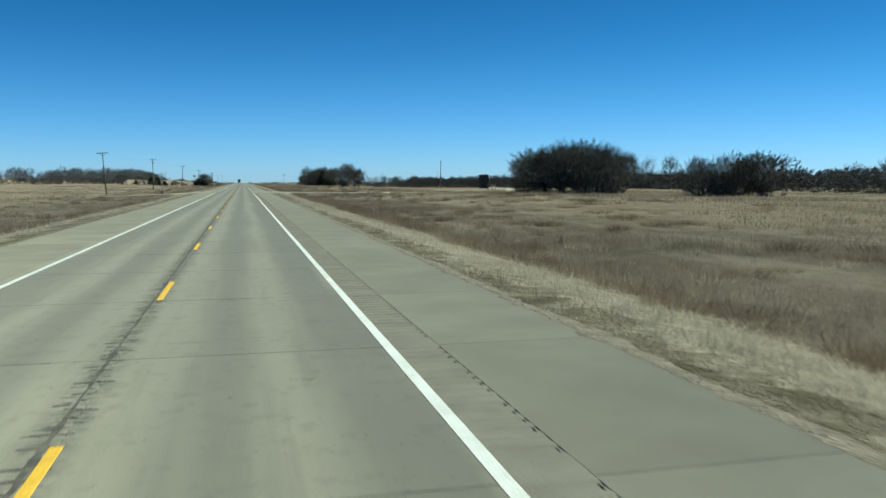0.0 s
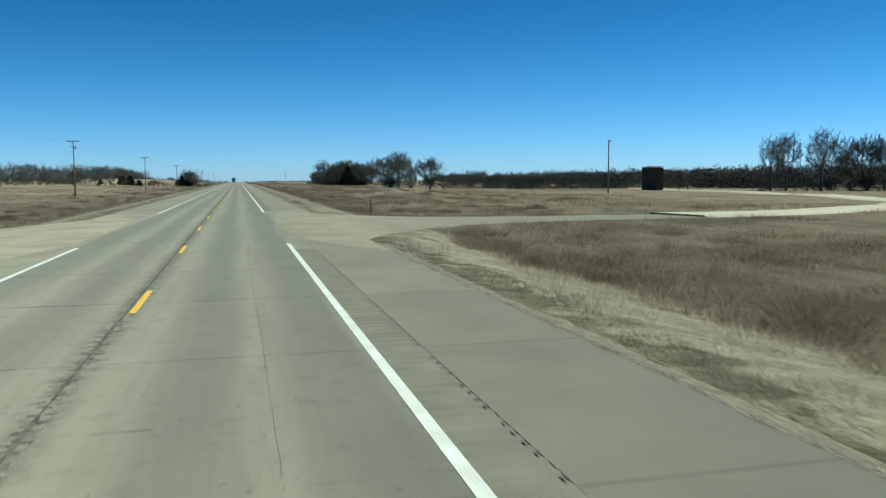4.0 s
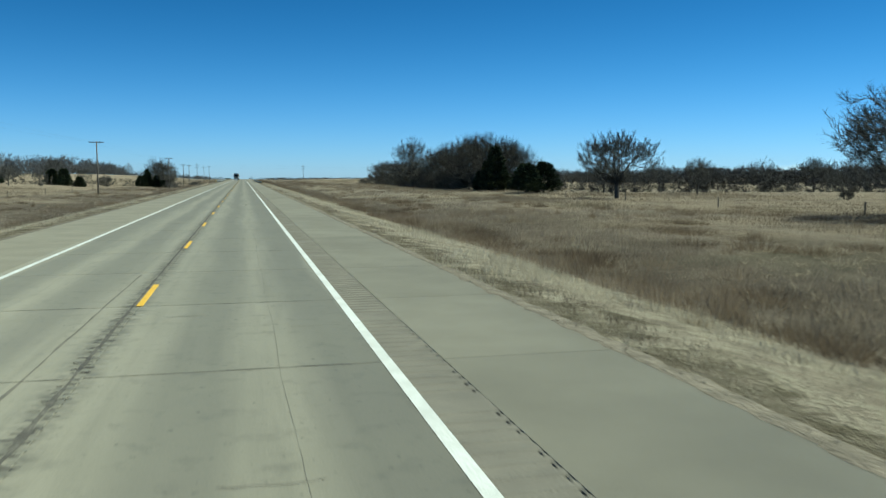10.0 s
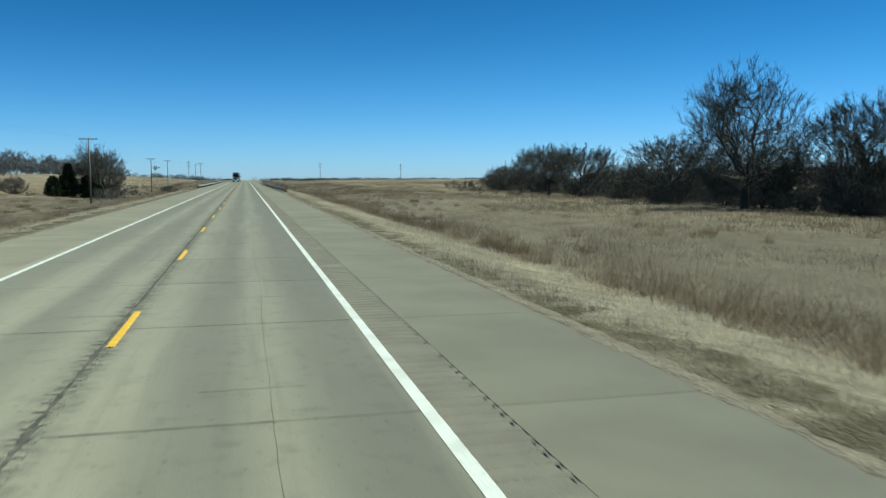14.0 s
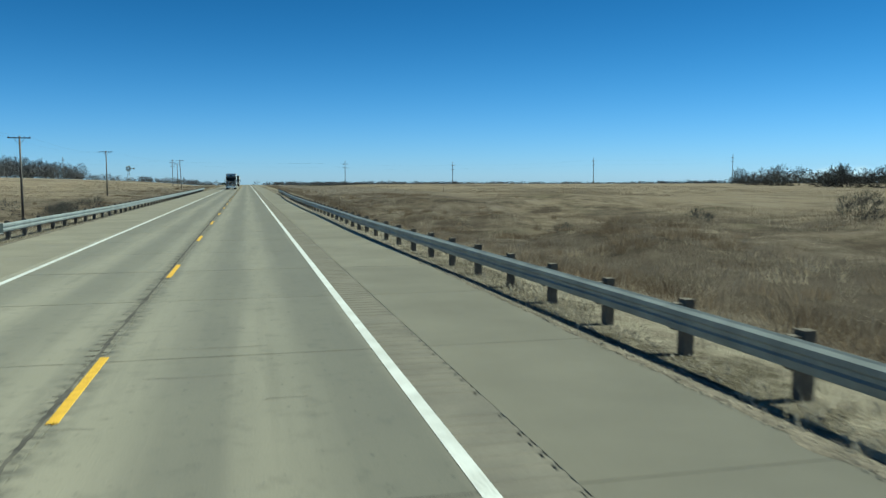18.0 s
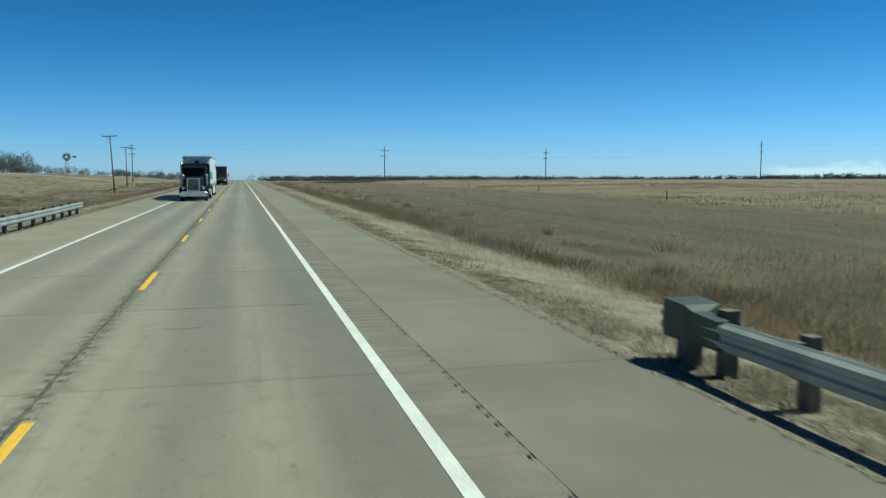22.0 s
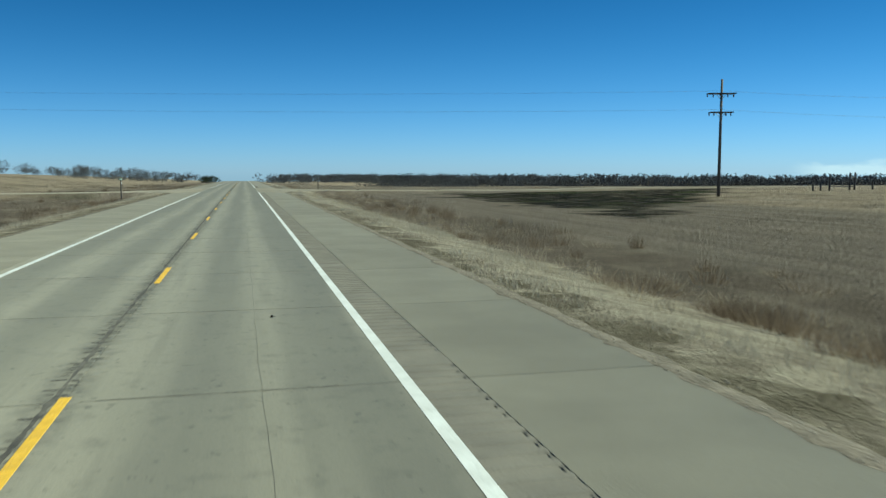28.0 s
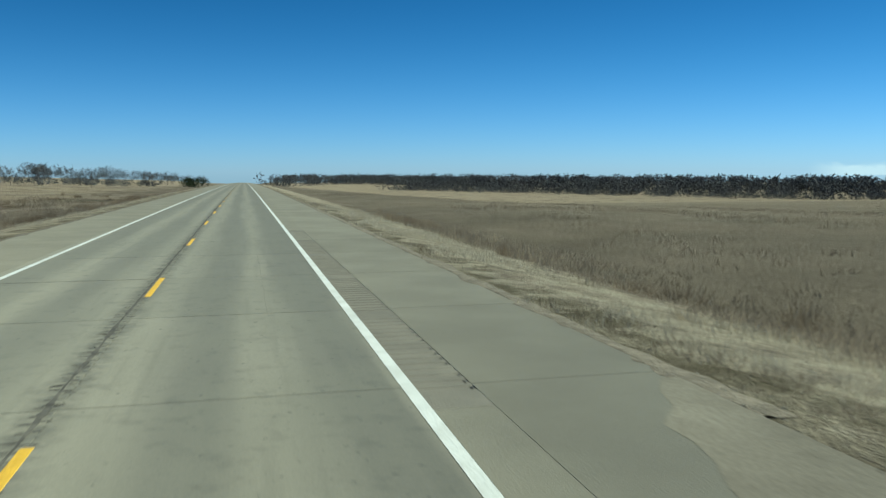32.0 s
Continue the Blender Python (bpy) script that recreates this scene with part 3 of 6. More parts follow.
# ---- crossing gravel roads and soil verges ----
def lane_along(name, pts, width, mat, label, lift=0.13, category="road"):
    """A strip that follows the land along pts; width a number or one a point."""
    bm = Build()
    fine = []
    for k in range(len(pts) - 1):
        n = max(2, int((Vector(pts[k + 1]) - Vector(pts[k])).length / 1.5))
        fine += [(Vector(pts[k]).lerp(Vector(pts[k + 1]), i / n), width[k] + (width[k + 1] - width[k]) * i / n) for i in range(n)]
    fine.append((Vector(pts[-1]), width[-1]))
    at = (-0.5, -0.42, -0.25, 0.0, 0.25, 0.42, 0.5)
    cross = 7
    for i, (p, w) in enumerate(fine):
        d = (fine[min(i + 1, len(fine) - 1)][0] - fine[max(i - 1, 0)][0]).normalized()
        s = Vector((d.y, -d.x))
        for c in range(cross):
            u = at[c] * (w + 0.5 * noise.noise((p.x * 0.4, p.y * 0.4, c * 3.0)))
            q = p + s * u
            drop = lift + 0.05 if c in (0, cross - 1) else 0.0
            z = land_z(q.x, q.y) + lift
            bm.v.append((q.x, q.y, z - drop))
    for i in range(len(fine) - 1):
        for c in range(cross - 1):
            a = i * cross + c
            bm.f.append((a, a + 1, a + cross + 1, a + cross))
    return tagged(part(name, bm, mat, smooth=True), label, category, kind="structure")


def apron(c, label):
    """Flared gravel mouth of a side road; its rim sinks under the grass."""
    bm = Build()
    n, m = 48, 20
    for i in range(n + 1):
        d = 6.83 + 27.5 * (i / n) ** 1.6
        for k in range(m + 1):
            u = 2 * k / m - 1
            y = apron_mid(c, d) + apron_half(c, d) * u * (1 + 0.05 * noise.noise((d * 0.5, u * 3, c[1])))
            rim = 0.12 if abs(u) == 1 else 0.02 if abs(u) > 0.85 else 0.0
            z = land_z(c[0] * max(d, 6.95), y) + 0.03 - rim
            bm.v.append((c[0] * d, y, z if i else road_z(y) - 0.03))
    w = m + 1
    bm.f = [(a, a + w, a + w + 1, a + 1) if c[0] > 0 else (a, a + 1, a + w + 1, a + w) for i in range(n) for a in range(i * w, i * w + m)]
    tagged(part("gravel_road", bm, M_GRAVEL, smooth=True), label, "road", kind="structure")


def gravel_drift(c):
    """Gravel dragged over the concrete shoulder by turning wheels, thin and ragged towards the lane."""
    bm = Build()
    n, half = 80, apron_half(c, 6.86) + 4.0
    for i in range(n + 1):
        u = 2 * i / n - 1
        y = c[1] + u * half
        ragged = 0.5 * noise.noise((y * 0.35, c[0] * 3.0, 4.0)) + 0.35 * noise.noise((y * 1.3, c[0] * 3.0, 9.0))
        x0 = 3.95 + 2.8 * abs(u) ** 4 + 0.7 * ragged
        for k in range(5):
            x = min(6.84, x0) + (6.86 - min(6.84, x0)) * k / 4
            bm.v.append((c[0] * x, y, road_z(y) + (0.0025 if k == 0 else 0.009)))
    bm.f = [(5 * i + k, 5 * i + k + 1, 5 * i + k + 6, 5 * i + k + 5) if c[0] > 0 else (5 * i + k, 5 * i + k + 5, 5 * i + k + 6, 5 * i + k + 1) for i in range(n) for k in range(4)]
    tagged(part("gravel_drift", bm, M_GRAVEL, smooth=True), "thin gravel dragged over the concrete shoulder", "gravel", kind="structure")


for c in CROSSINGS:
    gravel_drift(c)
    apron(c, "pale gravel mouth of a side road where it meets the highway")
lane_along("gravel_road", [(33, 196.3), (48, 199.8), (60, 203), (72, 214), (82, 238), (94, 280), (100, 330)], [6.2, 6, 6, 5.5, 5, 5, 5], M_LIME, "pale gravel farm lane curving off the highway", 0.15)
lane_along("gravel_road", [(-33, 181), (-120, 186), (-260, 195)], [6.4, 6, 6], M_GRAVEL, "pale gravel side road leaving the highway", 0.15)
lane_along("gravel_road", [(33, 1098), (75, 1100), (260, 1106)], [7.2, 7, 7], M_GRAVEL, "pale gravel crossroad through the fields", 0.15)
lane_along("gravel_road", [(-33, 1089), (-140, 1090)], [7.2, 7], M_GRAVEL, "pale gravel crossroad through the fields", 0.15)


def verge(side, a, b):
    """Gravelly soil that spills in tongues over the edge of the concrete and thins out into the grass."""
    bm = Build()
    y = a
    while y <= b:
        n1 = noise.noise((y * 0.55, side * 4.0, 2.0)) + 0.7 * noise.noise((y * 1.9, side * 4.0, 5.0))
        n2 = noise.noise((y * 0.28, side * 7.0, 1.0)) + 0.6 * noise.noise((y * 1.5, side * 7.0, 8.0))
        n1 += 0.5 * noise.noise((y * 5.0, side * 4.0, 9.0))
        x0 = 6.84 - 0.20 * max(0.0, n1)
        for x, up in ((x0, 0.002), (x0 + 0.06, 0.006), (6.93, 0.008), (7.06, 0.012), (7.18 + 0.16 * n2, 0.014), (7.40 + 0.34 * n2, -0.05)):
            bm.v.append((side * x, y, (road_z(y) if x < 6.94 else land_z(side * x, y)) + up))
        y += 0.25
    n = len(bm.v) // 6
    bm.f = [(6 * i + c, 6 * i + c + 1, 6 * i + 6 + c + 1, 6 * i + 6 + c) for i in range(n - 1) for c in range(5)]
    tagged(part("verge", bm, M_EDGE, smooth=True), "pale gravelly soil spilling over the edge of the concrete shoulder", "verge", kind="structure")


for side in (-1, 1):
    for a, b in ((-50, 173), (206, 1075), (1112, 1330)):
        verge(side, a, b)


# ---- trees: bare winter crowns, thickets, cedars ----
def crown_reach(d, bole, reach, low, belly):
    """How far the crown's outline lies from the fork, along each direction; the tree is one unit high."""
    s = np.linspace(0.02, 1.3, 130)[None, :, None]
    p = np.array([0, 0, bole]) + d[:, None, :] * s
    dz = p[..., 2] - belly
    vert = np.where(dz > 0, dz / (1 - belly), dz / max(0.02, belly - low))
    inside = (p[..., 0] ** 2 + p[..., 1] ** 2) / reach ** 2 + vert ** 2 < 1
    return np.where(inside, s[..., 0], 0.12).max(1)


def unit(v):
    return v / (np.linalg.norm(v, axis=-1, keepdims=True) + 1e-9)


def bough(nrg, p0, way, p3, d, lift, wob, n):
    """A limb that leaves its parent along way, sweeps to p3 and turns up at its end; its points and end tangents."""
    ln = np.linalg.norm(p3 - p0)
    c1 = p0 + way * ln * 0.38
    c2 = p3 - unit(d + np.array([0, 0, lift])) * ln * 0.36
    t = np.linspace(0, 1, n)[:, None]
    p = (1 - t) ** 3 * p0 + 3 * t * (1 - t) ** 2 * c1 + 3 * t * t * (1 - t) * c2 + t ** 3 * p3
    p[1:-1] += nrg.normal(0, wob * ln, (n - 2, 3))
    return p


def limb_tree(seed, reach, low, belly, bole, limbs=7, subs=5, fines=6, stems=0, steep=18.0, lift=0.6, wob=0.02, fan=0.40, core=0.55):
    """Forking limbs that fan out to a crown's outline, one unit high: a list of (points, level)."""
    nrg = np.random.RandomState(seed)
    out = []
    fork = np.array([0, 0, bole])
    if not stems:
        out.append((np.array([(0, 0, -0.03), (nrg.normal(0, 0.006), nrg.normal(0, 0.006), bole * 0.5), tuple(fork)]), 0))
    order = nrg.permutation(limbs)
    for k in range(limbs):
        az = 2 * math.pi * (k + nrg.uniform(-0.3, 0.3)) / limbs
        el = radians(steep + (84 - steep) * ((order[k] + 0.5) / limbs) ** 1.1)
        d = np.array([math.cos(az) * math.cos(el), math.sin(az) * math.cos(el), math.sin(el)])
        p0 = fork + (np.array([math.cos(az), math.sin(az), 0]) * 0.03 if stems else -np.array([0, 0, bole * nrg.uniform(0, 0.22)]))
        if stems:
            p0[2] = -0.02
        p3 = fork + d * crown_reach(d[None], bole, reach, low, belly)[0] * core * nrg.uniform(0.85, 1.15)
        main = bough(nrg, p0, unit(d + np.array([0, 0, 0.9])), p3, d, lift * 0.6, wob, 8)
        out.append((main, 1))
        for j in range(subs):
            t = 0.30 + 0.70 * (j + 1) / subs
            i = min(7, int(t * 7))
            d2 = unit(d + nrg.normal(0, fan, 3))
            d2[2] = max(d2[2], -0.05)
            e2 = fork + d2 * crown_reach(d2[None], bole, reach, low, belly)[0] * nrg.uniform(0.72, 0.9)
            b2 = bough(nrg, main[i], unit(main[i] - main[i - 1]), e2, d2, lift, wob, 7)
            out.append((b2, 2))
            for f in range(fines):
                i = min(6, 1 + int(6 * (f + nrg.uniform(0, 1)) / fines))
                d3 = unit(d2 + nrg.normal(0, fan * 0.55, 3))
                e3 = fork + d3 * crown_reach(d3[None], bole, reach, low, belly)[0] * nrg.uniform(0.82, 1.06)
                out.append((bough(nrg, b2[i], unit(b2[i] - b2[i - 1]), e3, d3, lift * 1.3, wob * 1.5, 5), 3))
    return out, nrg


def sprays(nrg, boughs, each, length, width, up=0.45, stray=0.42, forks=2):
    """Fine forked twigs, as slim triangles, along the outer boughs."""
    o, d = [], []
    for p in boughs:
        t = nrg.uniform(0.15, 1.0, each) * (len(p) - 1.001)
        i = t.astype(int)
        o.append(p[i] + (p[i + 1] - p[i]) * (t - i)[:, None])
        d.append(unit(p[i + 1] - p[i]))
    o, d = np.concatenate(o), np.concatenate(d)
    d = unit(d + nrg.normal(0, stray, d.shape) + np.array([0, 0, up]))
    ln = length * nrg.uniform(0.4, 1.25, (len(o), 1))
    side = unit(np.cross(d, nrg.normal(0, 1, d.shape)))
    tri = [np.stack([o - side * width, o + side * width, o + d * ln], 1)]
    for _ in range(forks):
        m = o + d * ln * nrg.uniform(0.2, 0.6, (len(o), 1))
        e = unit(d + nrg.normal(0, 0.5, d.shape) + np.array([0, 0, 0.15]))
        side = unit(np.cross(e, nrg.normal(0, 1, d.shape)))
        tri.append(np.stack([m - side * width * 0.7, m + side * width * 0.7, m + e * ln * nrg.uniform(0.4, 0.8, (len(o), 1))], 1))
    return np.concatenate(tri)


def tree_meshes(height, trunk_r, twigs=26, twig_len=0.085, twig_w=0.0011, up=0.45, stray=0.42, **shape):
    limbs, nrg = limb_tree(**shape)
    top = max(p[:, 2].max() for p, _ in limbs) + twig_len * 0.6
    girth = ((1.25, 0.85), (0.55, 0.20), (0.18, 0.06), (0.055, 0.016))
    bm = Build()
    for p, level in limbs:
        r0, r1 = (trunk_r * g for g in girth[level])
        n = len(p)
        bm.tube([tuple(q * height / top) for q in p], [max(0.006, r0 + (r1 - r0) * i / (n - 1)) for i in range(n)], (9, 7, 4, 3)[level], caps=False)
    v = sprays(nrg, [p for p, level in limbs if level == 3], twigs, twig_len, twig_w, up, stray) / top
    return bm, v.reshape(-1, 3) * height


TREE_KIT = {}


def tree_kind(key, name, label, category, twig_mat, **kw):
    bm, v = tree_meshes(**kw)
    TREE_KIT[key] = (name, label, category, mesh_of("trunk", bm, M_BARK, True), mesh_np("crown", v, np.arange(len(v)).reshape(-1, 3), twig_mat), kw["height"])


tree_kind("fan", "bare_tree", "broad umbrella-shaped bare tree with forking dark limbs", "tree", M_TWIG, height=10, trunk_r=0.32, seed=4, reach=0.76, low=0.40, belly=0.66, bole=0.26, limbs=8, subs=5, fines=7, steep=16, twigs=38, twig_len=0.095, twig_w=0.0017)
tree_kind("fan2", "bare_tree", "broad umbrella-shaped bare tree with forking dark limbs", "tree", M_TWIG, height=10, trunk_r=0.36, seed=12, reach=0.76, low=0.26, belly=0.60, bole=0.18, limbs=8, subs=6, fines=7, steep=10, twigs=38, twig_len=0.095, twig_w=0.0017)
tree_kind("crown_hedge", "hedge_tree", "old dark bare hedge tree with a dense umbrella crown", "tree", M_BROWNTWIG, height=11, trunk_r=0.40, seed=71, reach=0.72, low=0.28, belly=0.58, bole=0.14, limbs=10, subs=6, fines=7, steep=12, twigs=34, twig_len=0.10, twig_w=0.0013, up=0.6)
tree_kind("oak", "bare_tree", "tall spreading bare tree with long sweeping lower limbs", "tree", M_TWIG, height=12, trunk_r=0.34, seed=23, reach=0.50, low=0.12, belly=0.42, bole=0.20, limbs=10, subs=7, fines=6, steep=5, wob=0.03, twigs=26)
tree_kind("elm", "bare_tree", "tall bare vase-shaped deciduous tree in dry grass", "tree", M_TWIG, height=11, trunk_r=0.26, seed=8, reach=0.38, low=0.26, belly=0.66, bole=0.25, limbs=7, subs=5, fines=6, steep=38)
tree_kind("ash", "bare_tree", "bare grey tree with upswept branches", "tree", M_TWIG, height=9, trunk_r=0.17, seed=21, reach=0.44, low=0.16, belly=0.58, bole=0.10, limbs=6, subs=5, fines=5, stems=3, steep=35, wob=0.03)
tree_kind("pole_tree", "bare_tree", "slender tall bare tree", "tree", M_TWIG, height=11, trunk_r=0.20, seed=61, reach=0.24, low=0.30, belly=0.68, bole=0.38, limbs=6, subs=4, fines=5, steep=40, wob=0.035, twigs=18)
tree_kind("osage", "hedge_tree", "dense rounded dark bare hedge tree", "tree", M_BROWNTWIG, height=9, trunk_r=0.28, seed=31, reach=0.56, low=-0.05, belly=0.40, bole=0.06, limbs=9, subs=6, fines=7, stems=5, steep=8, twigs=20, twig_len=0.12, twig_w=0.0013, up=0.7)
tree_kind("osage2", "hedge_tree", "dense broad dark bare hedge tree", "tree", M_BROWNTWIG, height=8, trunk_r=0.26, seed=44, reach=0.72, low=-0.05, belly=0.36, bole=0.05, limbs=10, subs=6, fines=6, stems=6, steep=5, twigs=20, twig_len=0.13, twig_w=0.0014, up=0.75)
tree_kind("brush", "bare_shrub", "low tangled bare grey-brown shrub", "shrub", M_TWIG, height=3, trunk_r=0.04, seed=52, reach=0.62, low=-0.05, belly=0.42, bole=0.04, limbs=7, subs=4, fines=4, stems=6, steep=20, twigs=15, twig_len=0.20, twig_w=0.0022, up=0.6)


def plant(key, x, y, height, turn=None, wide=1.0, label=""):
    name, lab, cat, trunk, crown, h0 = TREE_KIT[key]
    rng = random.Random(int(x * 31 + y * 17))
    root = empty(name)
    s = height / h0
    root.matrix_world = Matrix.LocRotScale((x, y, land_z(x, y) - 0.1), Euler((0, 0, rng.uniform(0, 6.28) if turn is None else turn)), (s * wide, s * wide, s))
    tagged(root, label or lab, cat, "roadside trees")
    part("trunk", trunk, None, root)
    part("crown", crown, None, root)
    return root


def cedar_meshes(seed, h, w, n):
    """Sprays on many short upswept boughs: a ragged cone or a broad mound that reaches the ground."""
    nrg = np.random.RandomState(seed)
    boughs = 150
    bt = nrg.uniform(0.0, 0.97, boughs)
    ba = nrg.uniform(0, 6.283, boughs)
    full = (1 - bt) ** 0.8 if seed == 70 else np.sqrt(1 - bt ** 1.7) * (1 - 0.25 * bt)
    bl = w * full * nrg.uniform(0.7, 1.12, boughs) + 0.12
    k = nrg.randint(0, boughs, n)
    u = nrg.uniform(0.1, 1, n) ** 0.6
    r = bl[k] * u
    a = ba[k] + nrg.normal(0, 0.22, n)
    z = bt[k] * h * 0.93 + 0.28 * r + nrg.normal(0, 0.10 * h / 5, n)
    c = np.stack([np.cos(a) * r, np.sin(a) * r, np.maximum(z, 0.02)], 1)
    d = np.stack([np.cos(a), np.sin(a), nrg.uniform(0.1, 1.2, n)], 1) + nrg.normal(0, 0.4, (n, 3))
    d /= np.linalg.norm(d, axis=1, keepdims=True)
    ln = nrg.uniform(0.25, 0.5, (n, 1))
    side = np.cross(d, nrg.normal(0, 1, (n, 3)))
    side /= np.linalg.norm(side, axis=1, keepdims=True)
    return np.stack([c - side * ln * 0.28, c + side * ln * 0.28, c + d * ln], 1).reshape(-1, 3)


CEDARS = [mesh_np("crown", cedar_meshes(70 + k, 7, (2.0, 3.0)[k], 9000), np.arange(27000).reshape(-1, 3), M_CEDAR) for k in range(2)]
CEDAR_TRUNK = mesh_of("trunk", Build().tube([(0, 0, -0.3), (0.05, 0, 3), (0, 0, 6.6)], [0.16, 0.10, 0.02], 6), M_BARK)


def cedar(x, y, h, k=0, wide=1.0):
    root = empty("cedar_tree")
    s = h / 7
    root.matrix_world = Matrix.LocRotScale((x, y, land_z(x, y) - 0.05), Euler((0, 0, x * 3.1 + y)), (s * wide, s * wide, s))
    tagged(root, "dark green cone-shaped cedar standing in dry grass", "tree", "roadside cedars")
    part("trunk", CEDAR_TRUNK, None, root)
    part("crown", CEDARS[k], None, root)


# sunny side, in the order that the road passes them
for key, x, y, h, w in (
        # round grove by the first field
        ("osage2", 51.0, 144, 5.2, 1.0), ("fan2", 51, 140, 7.0, 1.0), ("fan2", 51, 135, 8.3, 1.1), ("crown_hedge", 52, 131, 8.4, 0.95), ("oak", 51, 127, 8.9, 1.1), ("fan", 52.5, 122, 8.5, 1.0),
        ("osage2", 53, 118, 7.8, 0.9), ("ash", 53.5, 114, 7.4, 1.1), ("ash", 56, 133, 7.6, 1.1), ("fan2", 57, 124, 7.2, 1.1),
        ("osage2", 57.5, 98, 5.4, 1.0), ("osage", 60.5, 96, 6.2, 1.0), ("fan2", 64, 95, 6.0, 1.1), ("ash", 62, 99, 6.2, 1.1), ("elm", 86, 128, 7.5, 1.0), ("elm", 99, 112, 7.0, 1.0), ("oak", 82, 70, 8.5, 1.0), ("elm", 96, 84, 7.5, 1.0),
        # row of tall trees behind the farm lane
        ("pole_tree", 104, 282, 11.6, 0.9), ("elm", 109, 284, 12.8, 0.7), ("pole_tree", 114, 280, 13.2, 1.0), ("ash", 118, 282, 12.6, 0.9), ("fan2", 124, 279, 12.0, 0.75),
        ("pole_tree", 130, 281, 11.6, 1.0), ("oak", 134, 277, 12.8, 0.7), ("pole_tree", 138, 276, 12.4, 1.3), ("ash", 143, 272, 12.4, 0.8), ("pole_tree", 150, 268, 12.8, 1.0), ("elm", 157, 262, 12.9, 0.8),
        # lone trees along the fence
        ("fan", 47.3, 335, 8.4, 0.72), ("fan2", 48.2, 393, 10.6, 1.2), ("elm", 49.4, 385.2, 12.3, 1.0), ("pole_tree", 52.5, 380.5, 7.6, 1.1), ("ash", 51.6, 378.5, 6.0, 0.7), ("pole_tree", 60, 345, 5.5, 0.9), ("elm", 66, 352, 5.5, 0.9),
        ("fan", 48.8, 446, 9.0, 0.9), ("ash", 60, 470, 6.0, 1.1), ("ash", 74, 480, 6.0, 1.0), ("ash", 82, 479, 6.2, 1.0), ("elm", 64, 482, 7.0, 0.9), ("ash", 91, 475, 6.4, 1.0), ("elm", 100, 473, 6.8, 1.0), ("ash", 109, 470, 6.0, 1.1), ("elm", 66, 455, 6.0, 1.0), ("ash", 70, 430, 5.6, 1.1), ("elm", 76, 420, 5.4, 1.0),
        # thick hedge
        ("crown_hedge", 49, 504, 11.6, 1.1), ("crown_hedge", 51, 513, 12.6, 1.1), ("crown_hedge", 48, 521, 11.2, 1.0), ("ash", 46, 529, 8.0, 1.1), ("osage", 56, 508, 11.0, 1.1), ("osage2", 54, 517, 10.0, 0.9), ("osage2", 50, 530, 8.0, 0.9),
        ("oak", 43.5, 549, 13.3, 0.95), ("osage2", 46, 538, 6.5, 0.9), ("ash", 47, 557, 9.4, 1.2), ("fan2", 49, 541, 9.8, 1.0), ("fan2", 46, 566, 7.6, 1.1), ("osage2", 47, 576, 5.5, 1.0),
        ("fan2", 44.5, 586, 7.4, 1.0), ("osage2", 48, 590, 4.2, 1.1), ("fan", 45.5, 600, 7.9, 1.0), ("ash", 52, 611, 6.0, 1.1), ("osage2", 48, 614, 4.6, 1.1), ("fan2", 48, 627, 5.2, 1.2), ("osage", 50, 637, 4.6, 1.0),
        ("oak", 55, 634, 8.5, 1.1), ("ash", 59, 632, 7.6, 1.2), ("pole_tree", 56, 645, 6.0, 1.2), ("ash", 60, 655, 5.5, 1.0), ("pole_tree", 58, 660, 5.5, 1.0)):
    plant(key, x, y, h, wide=w)
for x, y, h, k, w in ((48.6, 497, 8.9, 0, 1.3), (47.6, 477, 5.2, 1, 1.3), (51.4, 479, 5.6, 1, 1.3), (46.5, 500, 4.2, 1, 0.9),
                      (-64, 682, 7.6, 1, 1.0), (-69, 686, 7.0, 1, 1.1), (-59, 684, 5.2, 1, 1.1), (-33.5, 654, 4.4, 1, 0.9), (-31.5, 658, 6.9, 0, 1.2), (-28.5, 660, 5.0, 1, 0.9), (-75, 640, 3.6, 1, 0.9), (-26, 656, 3.6, 1, 1.0)):
    cedar(x, y, h, k, w)
rng = random.Random(5)
BRUSH = [(46 + rng.uniform(-3, 5), 500 + i * 5.0 + rng.uniform(-2, 2), rng.uniform(1.6, 3.2)) for i in range(29)]
BRUSH += [(57 + rng.uniform(-4, 5), 630 + i * 3.4, rng.uniform(2.0, 3.6)) for i in range(13)]
BRUSH += [(48.2 + rng.uniform(-1, 1), 392 + rng.uniform(-1, 2), 1.8) for i in range(3)] + [(43, 693, 1.9), (52, 683, 3.0), (29, 692, 1.3), (50, 143, 2.4), (51, 137, 2.4), (52, 124, 2.4), (53, 117, 2.4), (59, 95, 2.6), (63, 94, 2.6)]
BRUSH += [(44 + rng.uniform(-1.5, 4), 534 + i * 2.6 + rng.uniform(-1, 1), rng.uniform(1.8, 3.4)) for i in range(20)]
BRUSH += [(-18 - rng.uniform(0, 6), 640 + i * 3, rng.uniform(1.5, 2.6)) for i in range(4)] + [(-17 - rng.uniform(0, 5), 724 + i * 3.5, rng.uniform(1.4, 2.4)) for i in range(7)]
for x, y, h in BRUSH:
    plant("brush", x, y, h, wide=1.3)
